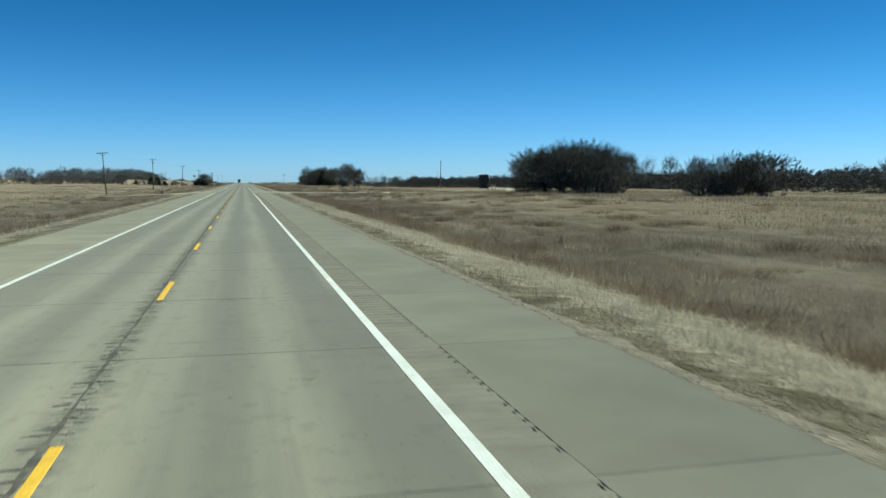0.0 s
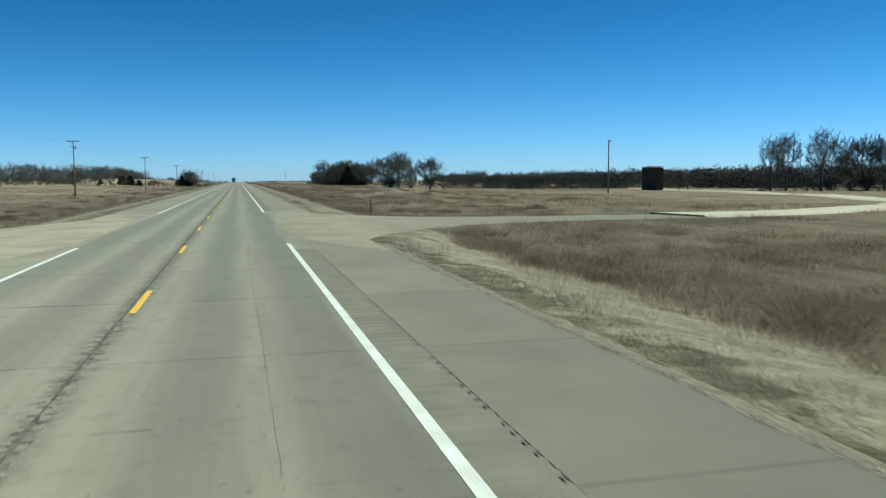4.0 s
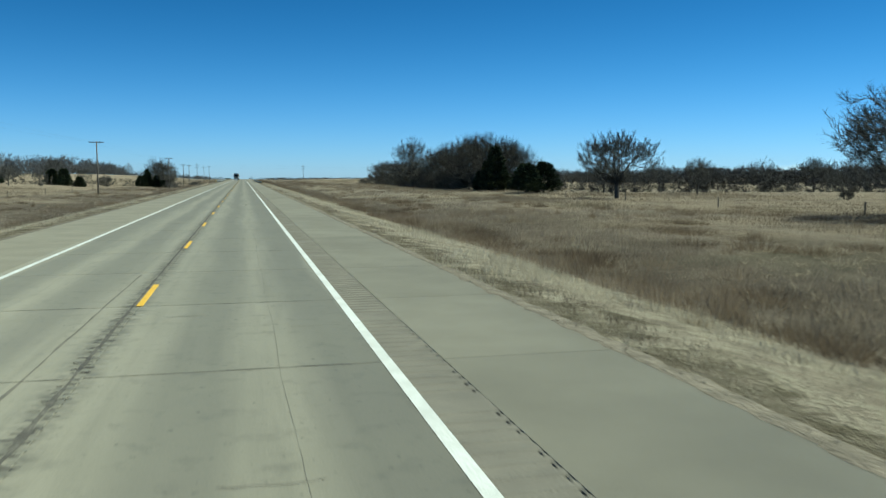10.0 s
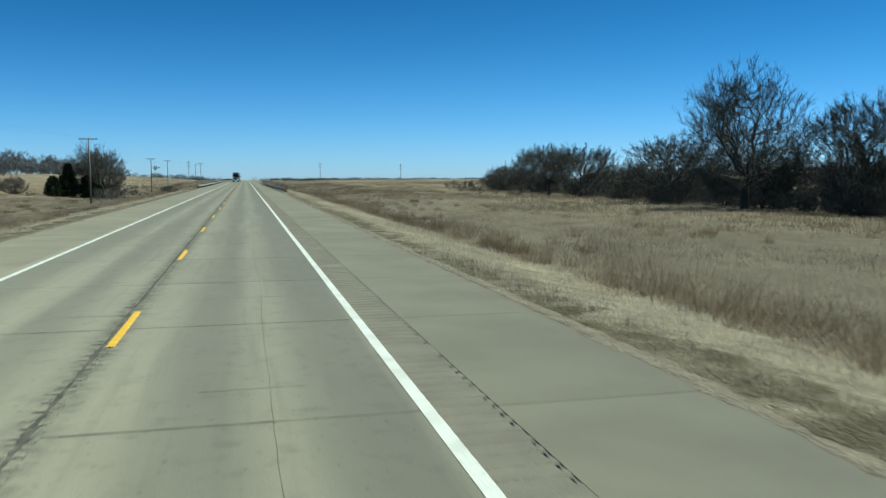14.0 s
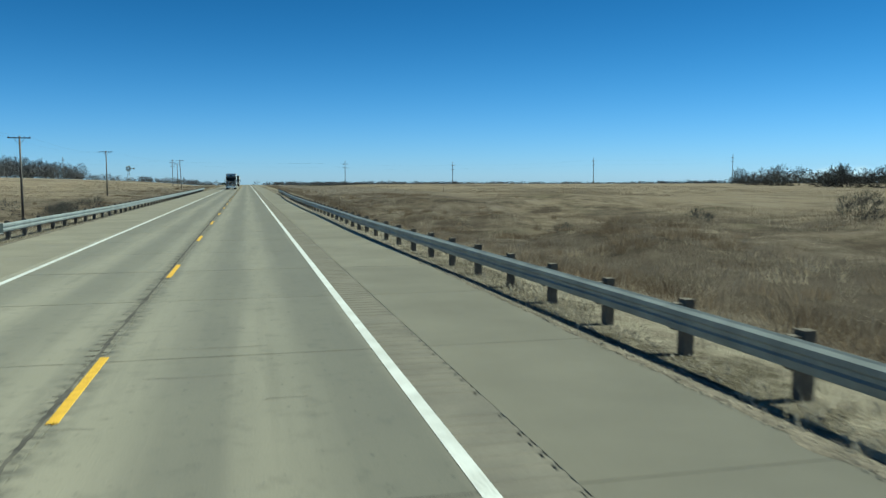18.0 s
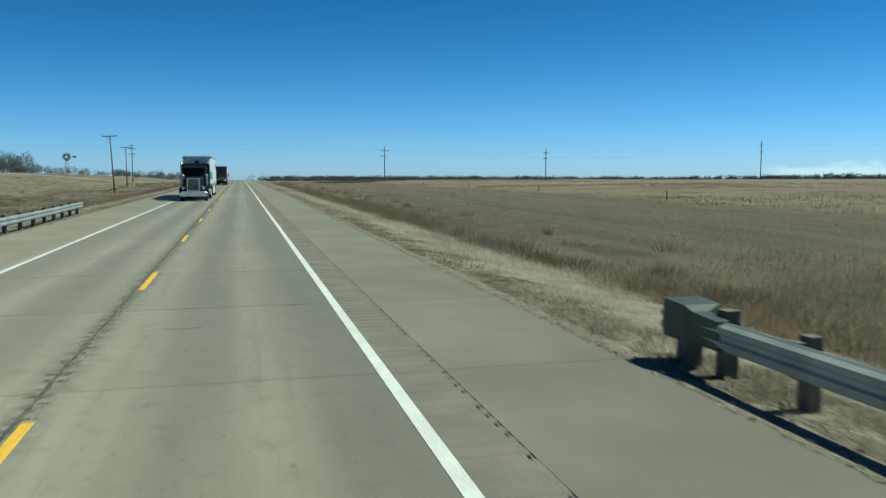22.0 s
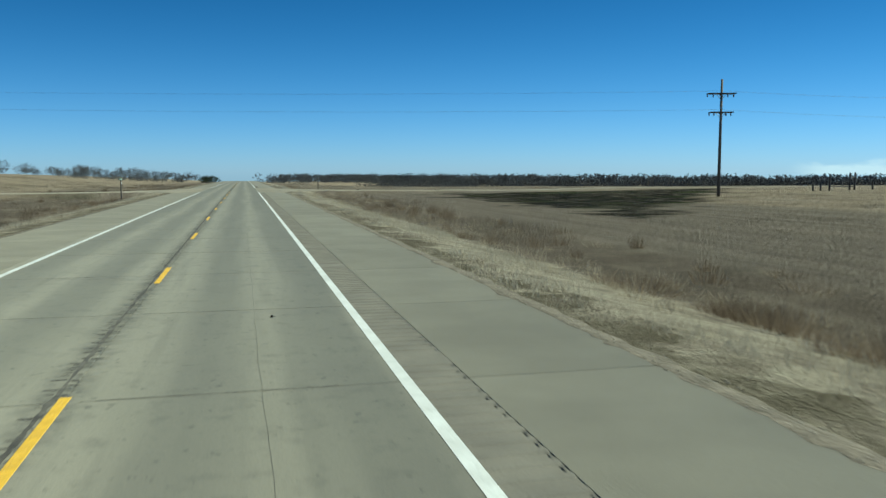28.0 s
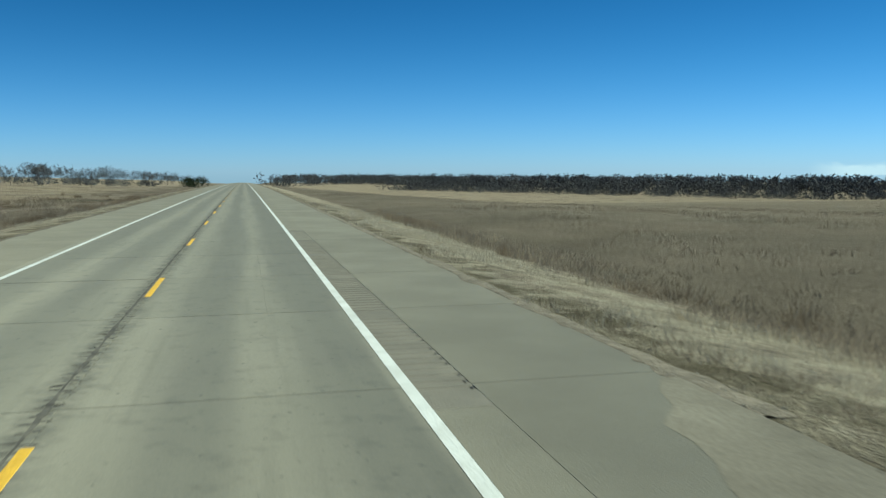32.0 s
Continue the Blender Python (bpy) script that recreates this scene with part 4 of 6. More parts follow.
for key, x, y, h, w in (("oak", -27, 664, 11.8, 1.0), ("ash", -29, 668, 12.4, 1.1), ("elm", -25, 659, 10.6, 1.2), ("ash", -33, 668, 7.0, 1.2), ("elm", -70, 696, 12.0, 1.0), ("ash", -63, 716, 8.0, 1.1), ("fan2", -52, 700, 5.5, 1.0), ("ash", -44, 650, 4.2, 1.0), ("elm", -78, 520, 7.0, 1.1), ("ash", -72, 548, 6.2, 1.1), ("fan", -76, 572, 7.4, 0.9), ("ash", -68, 590, 5.6, 1.2), ("elm", -66, 615, 7.0, 1.2), ("oak", -82, 600, 8.0, 0.9), ("ash", -60, 628, 5.8, 1.1)):
    plant(key, x, y, h, wide=w)


# ---- far woods ----
def far_kit(count, seed, twigs, length, width, limb, up=0.5, stray=0.5, **shape):
    """Simple trees one unit high as loose triangles: slim limbs and a haze of twigs."""
    kit = []
    for k in range(count):
        limbs, nrg = limb_tree(seed=seed + k, **shape)
        tri = [sprays(nrg, [p for p, level in limbs if level == 3], twigs, length, width, up, stray, 1)]
        for p, level in limbs:
            if level == 3:
                continue
            a, b = p[:-1:2], p[2::2] if len(p) % 2 else p[1::2]
            w = limb * (1.0, 0.6, 0.35, 0.18)[level]
            side = unit(np.cross(b - a, nrg.normal(0, 1, a.shape))) * w
            tri += [np.stack([a - side, a + side, b - side * 0.9], 1), np.stack([b - side * 0.9, a + side, b + side * 0.9], 1)]
        v = np.concatenate(tri)
        kit.append(v / v[..., 2].max())
    return kit


MID_KIT = far_kit(6, 100, 5, 0.15, 0.0082, 0.016, reach=0.42, low=0.05, belly=0.50, bole=0.20, limbs=5, subs=3, fines=4, steep=25, wob=0.03)
FAR_KIT = far_kit(6, 120, 9, 0.15, 0.025, 0.012, up=0.15, stray=0.9, reach=0.72, low=-0.05, belly=0.50, bole=0.10, limbs=4, subs=2, fines=2, stems=3, steep=20)
SCRUB_KIT = far_kit(5, 140, 6, 0.18, 0.0125, 0.008, up=0.3, stray=0.7, reach=0.58, low=-0.05, belly=0.45, bole=0.05, limbs=4, subs=3, fines=3, stems=4, steep=15)


def wood(name, label, trees, seed, kit, mat=None):
    """A wood joined from many simple bare trees."""
    nrg = np.random.RandomState(seed)
    vs = []
    for x, y, h, w in trees:
        t = kit[nrg.randint(len(kit))]
        a = nrg.uniform(0, 6.283)
        c, s = math.cos(a) * w, math.sin(a) * w
        r = np.stack([t[..., 0] * c - t[..., 1] * s, t[..., 0] * s + t[..., 1] * c, t[..., 2]], 2) * h
        vs.append(r + np.array([x, y, land_z(x, y) - 0.1]))
    v = np.concatenate(vs).reshape(-1, 3)
    ob = new(name, mesh_np(name, v, np.arange(len(v)).reshape(-1, 3), mat or M_TWIG))
    return tagged(ob, label, "woods", kind="stuff")


rng = random.Random(11)


def row(x0, y0, x1, y1, n, h, jitter, hj=0.35, wf=1.0):
    out = []
    for i in range(n):
        t = (i + rng.random()) / n
        out.append((x0 + (x1 - x0) * t + rng.uniform(-jitter, jitter), y0 + (y1 - y0) * t + rng.uniform(-jitter, jitter), h * rng.uniform(1 - hj, 1 + hj * 0.5), wf * rng.uniform(0.8, 1.3)))
    return out


wood("woods", "dark bare woodland along the edge of the fields", row(150, 160, 190, 900, 230, 7.5, 10, 0.25) + row(120, 560, 170, 760, 50, 6, 8), 1, MID_KIT)
wood("thicket", "dense dark brush under the field-edge woodland", row(146, 160, 186, 900, 330, 5.6, 8, 0.3, 1.7), 23, SCRUB_KIT, M_SCRUB)
# this and the remoter woods below wear the twig colour with haze painted in
wood("woods", "dark bare woodland along the edge of the fields", row(240, 150, 320, 900, 320, 9, 15, 0.2, 1.4), 2, FAR_KIT, M_HAZETWIG)
wood("thicket", "dense dark bare brush along the field edge", row(60, 374, 76, 346, 40, 3.4, 4, 0.4, 1.2) + row(70, 350, 150, 326, 150, 4.6, 6, 0.3, 1.1) + row(54, 484, 118, 466, 70, 2.9, 3, 0.4, 1.2), 21, SCRUB_KIT, M_SCRUB)
wood("thicket", "dense dark bare brush behind the hedge trees", row(53, 498, 54, 580, 60, 5.2, 3, 0.4) + row(52, 580, 52, 642, 40, 3.4, 3, 0.4, 1.1) + row(59, 630, 63, 668, 26, 2.8, 3, 0.4, 1.2) + row(55, 114, 53, 144, 20, 3.2, 2.5, 0.4) + row(58, 98, 65, 96, 8, 3.2, 2, 0.4) + row(104, 286, 160, 266, 46, 2.8, 3, 0.4, 1.2) + row(47, 526, 48, 560, 26, 3.6, 3, 0.5), 22, SCRUB_KIT, M_SCRUB)
wood("distant_woods", "long dark line of distant bare woods", row(560, 900, 480, 1350, 200, 9.0, 20, 0.2, 1.4) + row(480, 1330, 150, 1900, 420, 11.5, 24, 0.2, 1.2), 3, FAR_KIT, M_HAZETWIG)
wood("distant_woods", "long dark line of distant bare woods", row(620, 1300, 60, 2250, 420, 13.0, 30, 0.2, 1.3) + row(25, 1900, 240, 2300, 90, 11, 15) + row(330, 1420, 130, 1750, 220, 6.4, 24, 0.25, 1.2) + row(322, 1408, 122, 1738, 170, 3.4, 10, 0.25, 2.0), 4, FAR_KIT, M_HAZETWIG)
wood("woods", "grey bare trees beyond the pasture", row(-150, 380, -125, 640, 70, 9, 16, 0.5, 1.0) + row(-125, 640, -135, 1320, 180, 12.5, 18, 0.4, 1.15), 5, MID_KIT, M_HAZETWIG)
wood("thicket", "low brown brush in front of the woods", row(-110, 420, -92, 700, 60, 4.5, 10, 0.5, 1.2) + row(-80, 640, -45, 760, 26, 2.6, 8, 0.5, 1.3) + row(-40, 660, -30, 720, 14, 2.0, 5, 0.4, 1.3) + row(-17, 690, -28, 738, 24, 1.5, 4, 0.5, 1.5) + row(-125, 760, -120, 1340, 60, 4.5, 10, 0.4, 1.4), 8, SCRUB_KIT, M_SCRUB)
wood("woods", "bare trees beyond the pasture", row(-62, 1290, -30, 1420, 22, 5.5, 6, 0.5) + row(-68, 1285, -30, 1420, 40, 3.0, 6, 0.4, 1.6) + row(-190, 1300, -40, 1900, 90, 8, 20, 0.35, 1.3), 6, MID_KIT, M_HAZETWIG)
wood("cedar_windbreak", "dark evergreen windbreak beside the road", row(-14, 1420, -22, 1450, 18, 4.2, 3, 0.2, 1.0), 7, FAR_KIT, M_CEDAR)


# ---- grass as real blades ----
def blades(name, label, areas, mat, seed, nblade, hmin, hmax, width, patch=0.0, scale=0.12, spread=0.14, skip=(), droop=0.38):
    """Tufts strewn over areas of (x0, x1, y0, y1, tufts a square metre)."""
    nrg = np.random.RandomState(seed)
    px, py = [], []
    for x0, x1, y0, y1, dens in areas:
        n = int(abs(x1 - x0) * (y1 - y0) * dens)
        px.append(nrg.uniform(x0, x1, n))
        py.append(nrg.uniform(y0, y1, n))
    px, py = np.concatenate(px), np.concatenate(py)
    keep = np.ones(len(px), bool)
    for x0, x1, y0, y1 in skip:
        keep &= ~((px > x0) & (px < x1) & (py > y0) & (py < y1))
    for c in CROSSINGS:
        d = np.abs(px)
        mid = c[1] + c[2] * (1 - np.exp(-np.maximum(0, d - 6.86) / c[3])) + c[4] * (d - 6.86)
        keep &= ~((px * c[0] > 0) & (np.abs(py - mid) < c[5] + 0.4 + c[6] * np.exp(-np.maximum(0, d - 6.86) / 4.5)))
    px, py = px[keep], py[keep]
    nz = np.array([noise.noise((x * scale, y * scale * 0.5, seed * 1.3)) for x, y in zip(px, py)])
    k = nrg.uniform(-0.5, 0.5, len(px)) < 1.8 * nz + (0.5 - patch)
    px, py, nz = px[k], py[k], nz[k]
    pz = np.array([land_z(x, y) for x, y in zip(px, py)])
    n = len(px)
    tall = (hmin + (hmax - hmin) * np.clip(0.5 + 1.6 * nz, 0, 1)) * nrg.uniform(0.6, 1.25, n)
    base = np.stack([px, py, pz - 0.03], 1)[:, None, :] + np.concatenate([nrg.normal(0, spread, (n, nblade, 2)), np.zeros((n, nblade, 1))], 2)
    ang = nrg.uniform(0, 6.283, (n, nblade))
    sidev = np.stack([np.cos(ang), np.sin(ang), np.zeros_like(ang)], 2) * (width * nrg.uniform(0.6, 1.4, (n, nblade, 1)))
    lean = nrg.normal(0, droop, (n, nblade, 2)) * tall[:, None, None]
    h = tall[:, None] * nrg.uniform(0.55, 1.15, (n, nblade))
    tip = base + np.concatenate([lean, h[..., None]], 2)
    v = np.stack([base - sidev, base + sidev, tip], 2).reshape(-1, 3)
    ob = new(name, mesh_np(name, v, np.arange(len(v)).reshape(-1, 3), mat))
    return tagged(ob, label, "grass", kind="stuff")


def clumps(name, label, areas, mat, seed, per, hmin, hmax, width, patch=0.5, radii=(0.3, 0.95)):
    """Rounded tussocks: blades that fan out of a common base, tallest in the middle; areas as for blades()."""
    nrg = np.random.RandomState(seed)
    cs = []
    for x0, x1, y0, y1, dens in areas:
        n = int(abs(x1 - x0) * (y1 - y0) * dens)
        for x, y in zip(nrg.uniform(x0, x1, n), nrg.uniform(y0, y1, n)):
            near = any(x * c[0] > 0 and abs(y - apron_mid(c, abs(x))) < apron_half(c, abs(x)) + 1.5 for c in CROSSINGS)
            if not near and nrg.uniform(-0.5, 0.5) < noise.noise((x * 0.16, y * 0.06, seed * 2.1)) + 0.5 - patch:
                cs.append((x, y, land_z(x, y)))
    c = np.array(cs)
    n = len(c)
    rad = nrg.uniform(*radii, (n, 1))
    tall = nrg.uniform(hmin, hmax, (n, 1))
    a, u = nrg.uniform(0, 6.283, (n, per)), nrg.uniform(0, 1, (n, per)) ** 0.6
    off = np.stack([np.cos(a) * u * rad * 0.7, np.sin(a) * u * rad * 1.2], 2)
    base = np.concatenate([c[:, None, :2] + off, np.repeat(c[:, None, 2:], per, 1) - 0.04], 2)
    h = tall * (1 - 0.45 * u ** 2) * nrg.uniform(0.65, 1.15, (n, per))
    lean = off * 0.45 + nrg.normal(0, 0.17, (n, per, 2)) * h[..., None]
    ang = nrg.uniform(0, 6.283, (n, per))
    side = np.stack([np.cos(ang), np.sin(ang), np.zeros_like(ang)], 2) * (width * nrg.uniform(0.6, 1.4, (n, per, 1)))
    tip = base + np.concatenate([lean, h[..., None]], 2)
    v = np.stack([base - side, base + side, tip], 2).reshape(-1, 3)
    ob = new(name, mesh_np(name, v, np.arange(len(v)).reshape(-1, 3), mat))
    return tagged(ob, label, "grass", kind="stuff")


CUT = ((10, 32, 207, 224), (60, 100, 200, 300))
BLACK = (30, 84, 1032, 1093)
blades("verge_grass", "short pale straw grass beside the road", [(7.9, 11.8, -5, 1180, 11.0), (7.1, 7.9, -5, 1180, 3.0), (-12, -8.1, 10, 1250, 2.2)], M_STRAW, 1, 8, 0.06, 0.28, 0.009, 0.5, 0.45, 0.12, CUT)
blades("matted_straw", "flattened mat of pale dead grass beside the road", [(7.9, 12.2, -5, 1180, 7.0)], M_STRAW, 21, 7, 0.05, 0.11, 0.011, 0.45, 0.35, 0.16, CUT, 2.6)
blades("verge_weeds", "short dark weeds along the shoulder edge", [(7.45, 8.4, -5, 1180, 12.0), (-8.7, -7.3, 10, 1250, 3.0)], M_TALL, 9, 6, 0.05, 0.20, 0.009, 0.5, 0.4, 0.10, CUT)
blades("ditch_grass", "tall brown prairie grass in the ditch", [(11.2, 16, 200, 790, 4.0), (11.4, 15, -5, 200, 5.0), (11.4, 14.6, 790, 960, 5.0), (-17, -11.2, 20, 1260, 1.8)], M_TALL, 2, 9, 0.15, 0.60, 0.010, 0.62, 0.28, 0.2, CUT)
blades("field_grass", "tall dry prairie grass on the field", [(14.5, 24, 0, 790, 4.0), (24, 36, 0, 790, 2.0), (11.4, 18, 1005, 1090, 5.0), (11.4, 15, 1108, 1170, 5.0), (15, 70, 1106, 1300, 0.5), (-34, -17, 30, 1250, 1.0)], M_FIELD, 3, 8, 0.08, 0.45, 0.012, 0.55, 0.13, 0.24, CUT)
blades("far_field_grass", "tall dry prairie grass on the field", [(30, 75, 20, 800, 0.8), (75, 140, 40, 900, 0.2), (42, 100, 800, 1046, 0.25), (-80, -34, 100, 1250, 0.3)], M_GOLD, 4, 9, 0.10, 0.4, 0.028, 0.35, 0.05, 0.45, CUT + (BLACK,))
blades("hay_stubble", "short grey-brown mown stubble", [(19, 44, 790, 1040, 1.6)], M_STUBBLE, 5, 7, 0.03, 0.09, 0.014, 0.4, 0.05, 0.35, CUT)
blades("straw_tufts", "loose pale tufts of dead grass in the ditch", [(10.5, 22, -5, 780, 0.3), (10.5, 14.5, 780, 1170, 0.4), (-20, -10.5, 30, 1200, 0.15)], M_PALETUFT, 6, 14, 0.2, 0.5, 0.010, 0.5, 0.5, 0.16, CUT)
blades("rail_grass", "short pale grass under the guardrail", [(7.1, 8.2, 606, 775, 22.0), (-8.2, -7.1, 658, 820, 8.0)], M_STRAW, 41, 7, 0.05, 0.16, 0.008, 0.3, 0.5, 0.10)
clumps("tussock_grass", "rounded brown tussocks of tall dry grass beside the ditch", [(11.3, 13.4, -5, 600, 0.9), (11.0, 13.6, 600, 790, 0.5), (11.3, 13.6, 790, 970, 0.9), (11.3, 13.6, 970, 1175, 0.25), (-14.5, -11.5, 20, 820, 0.15), (-14.5, -10.5, 820, 1010, 0.7), (-14.5, -11.5, 1010, 1260, 0.15)], M_TUSSOCK, 31, 110, 0.35, 0.95, 0.008, 0.58)
clumps("field_tussocks", "scattered brown tussocks of tall dry grass in the field", [(13.4, 26, -5, 790, 0.10), (26, 45, 20, 790, 0.03), (13.4, 19, 790, 1080, 0.10), (-32, -14, 20, 1260, 0.02)], M_TUSSOCK, 32, 100, 0.3, 0.8, 0.009, 0.45)
clumps("ditch_tussocks", "tall golden-brown clumps of bunch grass along the ditch", [(11.2, 14.2, 800, 985, 0.38), (13.0, 16.5, 1005, 1075, 0.10), (11.2, 13.5, 40, 92, 0.25)], M_TUSSOCK, 36, 300, 0.6, 1.05, 0.009, 0.55, (0.5, 1.3))
clumps("bunch_grass", "solid bank of tall golden-brown bunch grass beside the ditch", [(12.7, 14.9, 97, 137, 0.9)], M_TUSSOCK, 37, 300, 0.55, 0.9, 0.009, -0.6, (0.5, 1.2))
clumps("prairie_thicket", "broad dark mounds of matted brown prairie grass", [(11.8, 15.5, -5, 470, 0.22), (11.8, 15.5, 470, 600, 0.05), (11.8, 15.5, 600, 790, 0.26), (15.5, 30, -5, 460, 0.07), (15.5, 30, 605, 790, 0.09), (30, 46, 40, 460, 0.03), (11.8, 15.5, 790, 1000, 0.12), (-26, -12, 20, 1260, 0.03)], M_THICKET, 34, 330, 0.28, 0.62, 0.009, 0.55, (0.8, 2.2))
blades("flattened_field_grass", "pale flattened swathes of dead grass in the field", [(12.5, 30, -5, 460, 1.6), (8.5, 40, 460, 600, 2.2), (12.5, 30, 600, 790, 1.6), (-30, -12, 30, 1250, 0.3)], M_PALETUFT, 22, 8, 0.06, 0.14, 0.014, 0.80, 0.10, 0.22, CUT, 2.4)
clumps("pale_tussocks", "scattered pale tussocks of dead grass", [(9.0, 24, -5, 970, 0.05), (10.0, 17, 970, 1080, 0.30), (10.0, 15, 1108, 1175, 0.2)], M_PALETUFT, 33, 70, 0.25, 0.55, 0.008, 0.5)


def gravel_bits():
    """Loose stones along the edge of the concrete."""
    nrg = np.random.RandomState(17)
    n = 9000
    y = nrg.uniform(-5, 1160, n)
    x = 6.80 + np.abs(nrg.normal(0, 0.28, n))
    y = np.concatenate([y, nrg.uniform(605, 664, 5200), nrg.uniform(734, 778, 3200)])
    x = np.concatenate([x, 6.78 + 1.15 * nrg.uniform(0, 1, 8400) ** 1.3])
    keep = np.array([not any(abs(q - c[1]) < 16 for c in CROSSINGS) for q in y])
    x, y = x[keep], y[keep]
    z = np.array([(road_z(b) + 0.012) if a < 6.94 else land_z(a, b) + 0.022 for a, b in zip(x, y)])
    r = nrg.uniform(0.008, 0.030, (len(x), 1))
    c = np.stack([x, y, z], 1)
    k = [nrg.normal(0, 1, (len(x), 3)) * r * 0.25 for _ in range(4)]
    q = [c + r * np.array(d) + o for d, o in zip(((1, 0, -0.3), (-0.6, 0.9, -0.3), (-0.6, -0.9, -0.3), (0, 0, 0.8)), k)]
    v = np.stack([q[0], q[1], q[3], q[1], q[2], q[3], q[2], q[0], q[3]], 1).reshape(-1, 3)
    tagged(new("loose_gravel", mesh_np("loose_gravel", v, np.arange(len(v)).reshape(-1, 3), M_STONE)), "loose pale stones along the edge of the shoulder", "gravel", kind="stuff")


gravel_bits()


# ---- overhead lines ----
def pole_mesh(h, r0=0.15, r1=0.10):
    return Build().tube([(0, 0, -0.4), (0.02, 0, h * 0.5), (0, 0, h)], [r0, (r0 + r1) / 2, r1], 9)


def t_pole(x, y, h, lean=0.0, second=False):
    """A wooden distribution pole with a braced crossarm, insulators and, at times, a second short arm."""
    root = tagged(empty("utility_pole"), "weathered wooden utility pole with a braced crossarm", "utility pole", "utility poles along the road")
    z = land_z(x, y)
    root.matrix_world = Matrix.Translation((x, y, z)) @ Matrix.Rotation(lean, 4, "Y")
    part("pole", pole_mesh(h), M_POLE, root, smooth=True)
    part("crossarm", Build().box((-1.25, -0.17, h - 0.28), (1.25, -0.08, h - 0.16)), M_POLE, root)
    for s in (-1, 1):
        part("brace", Build().tube([(0.06 * s, -0.10, h - 0.95), (0.62 * s, -0.10, h - 0.26)], [0.022, 0.022], 4), M_GALV, root)
    for u in (-1.15, -0.55, 0.55, 1.15):
        part("insulator", Build().tube([(u, -0.125, h - 0.16), (u, -0.125, h - 0.10), (u, -0.125, h - 0.03)], [0.02, 0.055, 0.03], 6), M_INSUL, root)
    if second:
        part("lower_arm", Build().box((-0.55, -0.16, h - 1.35), (0.55, -0.09, h - 1.26)), M_POLE, root)
        part("transformer", Build().tube([(0.42, 0.0, h - 1.75), (0.42, 0, h - 1.72), (0.42, 0, h - 1.2), (0.42, 0, h - 1.16)], [0.12, 0.16, 0.16, 0.12], 10), M_GALV, root, "grey cylindrical transformer", True)
    return root


LINE = [(-28, 200.6, 9.2, -0.06, False), (-30.3, 320.5, 10.9, 0, True), (-26, 408.5, 10.0, 0, False), (-23.7, 507.8, 9.2, 0, False), (-20.6, 617.6, 8.7, 0, False),
        (-23.9, 730, 8.6, 0, False), (-26, 803.4, 8.9, 0, False), (-19.8, 917, 9.9, -0.045, False), (-26.5, 986, 10.0, 0, False)]
LINE = [(x, y, h + left_dip(x, y), lean, second) for x, y, h, lean, second in LINE]
for x, y, h, lean, second in LINE:
    t_pole(x, y, h, lean, second)
lone = t_pole(69, 282, 9.9, 0.0)
lone.matrix_world = Matrix.Translation((69, 282, land_z(69, 282))) @ Matrix.Rotation(1.3, 4, "Z")


def wire(a, b, sag, r=0.012, name="overhead_wire"):
    a, b = Vector(a), Vector(b)
    pts = [a.lerp(b, i / 14) - Vector((0, 0, 4 * sag * (i / 14) * (1 - i / 14))) for i in range(15)]
    bm = Build().tube(pts, [r] * 15, 4, caps=False)
    return tagged(part(name, bm, M_WIRE), "thin sagging overhead power conductor", "power line", "overhead wires")


for (x, y, h, _, _), (x2, y2, h2, _, _) in zip(LINE, LINE[1:]):
    for u in (-1.15, 1.15):
        wire((x + u, y, land_z(x, y) + h - 0.05), (x2 + u, y2, land_z(x2, y2) + h2 - 0.05), 0.9, 0.004)


def line_pole(x, y, h, turn, third=False):
    """A tall crossing-line pole with two stacked pairs of short arms and hanging insulators."""
    root = tagged(empty("transmission_pole"), "tall dark wooden line pole with stacked crossarms", "utility pole", "crossing power line poles")
    root.matrix_world = Matrix.Translation((x, y, land_z(x, y))) @ Matrix.Rotation(turn, 4, "Z")
    part("pole", pole_mesh(h, 0.19, 0.12), M_POLE, root, smooth=True)
    for z, w in (((h - 0.5, 0.9),) if third else ()) + ((h - 1.6, 1.5), (h - 3.6, 1.25)):
        for q in (-0.42, 0.33):
            part("crossarm", Build().box((-w, q, z), (w, q + 0.09, z + 0.12)), M_POLE, root)
        part("tie_beam", Build().box((-0.07, -0.5, z - 0.10), (0.07, 0.5, z)), M_POLE, root)
    for z, w in ((h - 1.6, 1.42), (h - 3.6, 1.18)):
        for s in (-1, 1):
            for u in (1.0, 0.55):
                part("insulator", Build().tube([(s * w * u, -0.375, z + 0.02), (s * w * u, -0.375, z - 0.12), (s * w * u, -0.375, z - 0.3)], [0.03, 0.08, 0.05], 6), M_INSUL, root)
            part("brace", Build().tube([(0.08 * s, -0.10, z - 0.5), (0.55 * s, -0.10, z + 0.03)], [0.025, 0.025], 4), M_GALV, root)
    return root


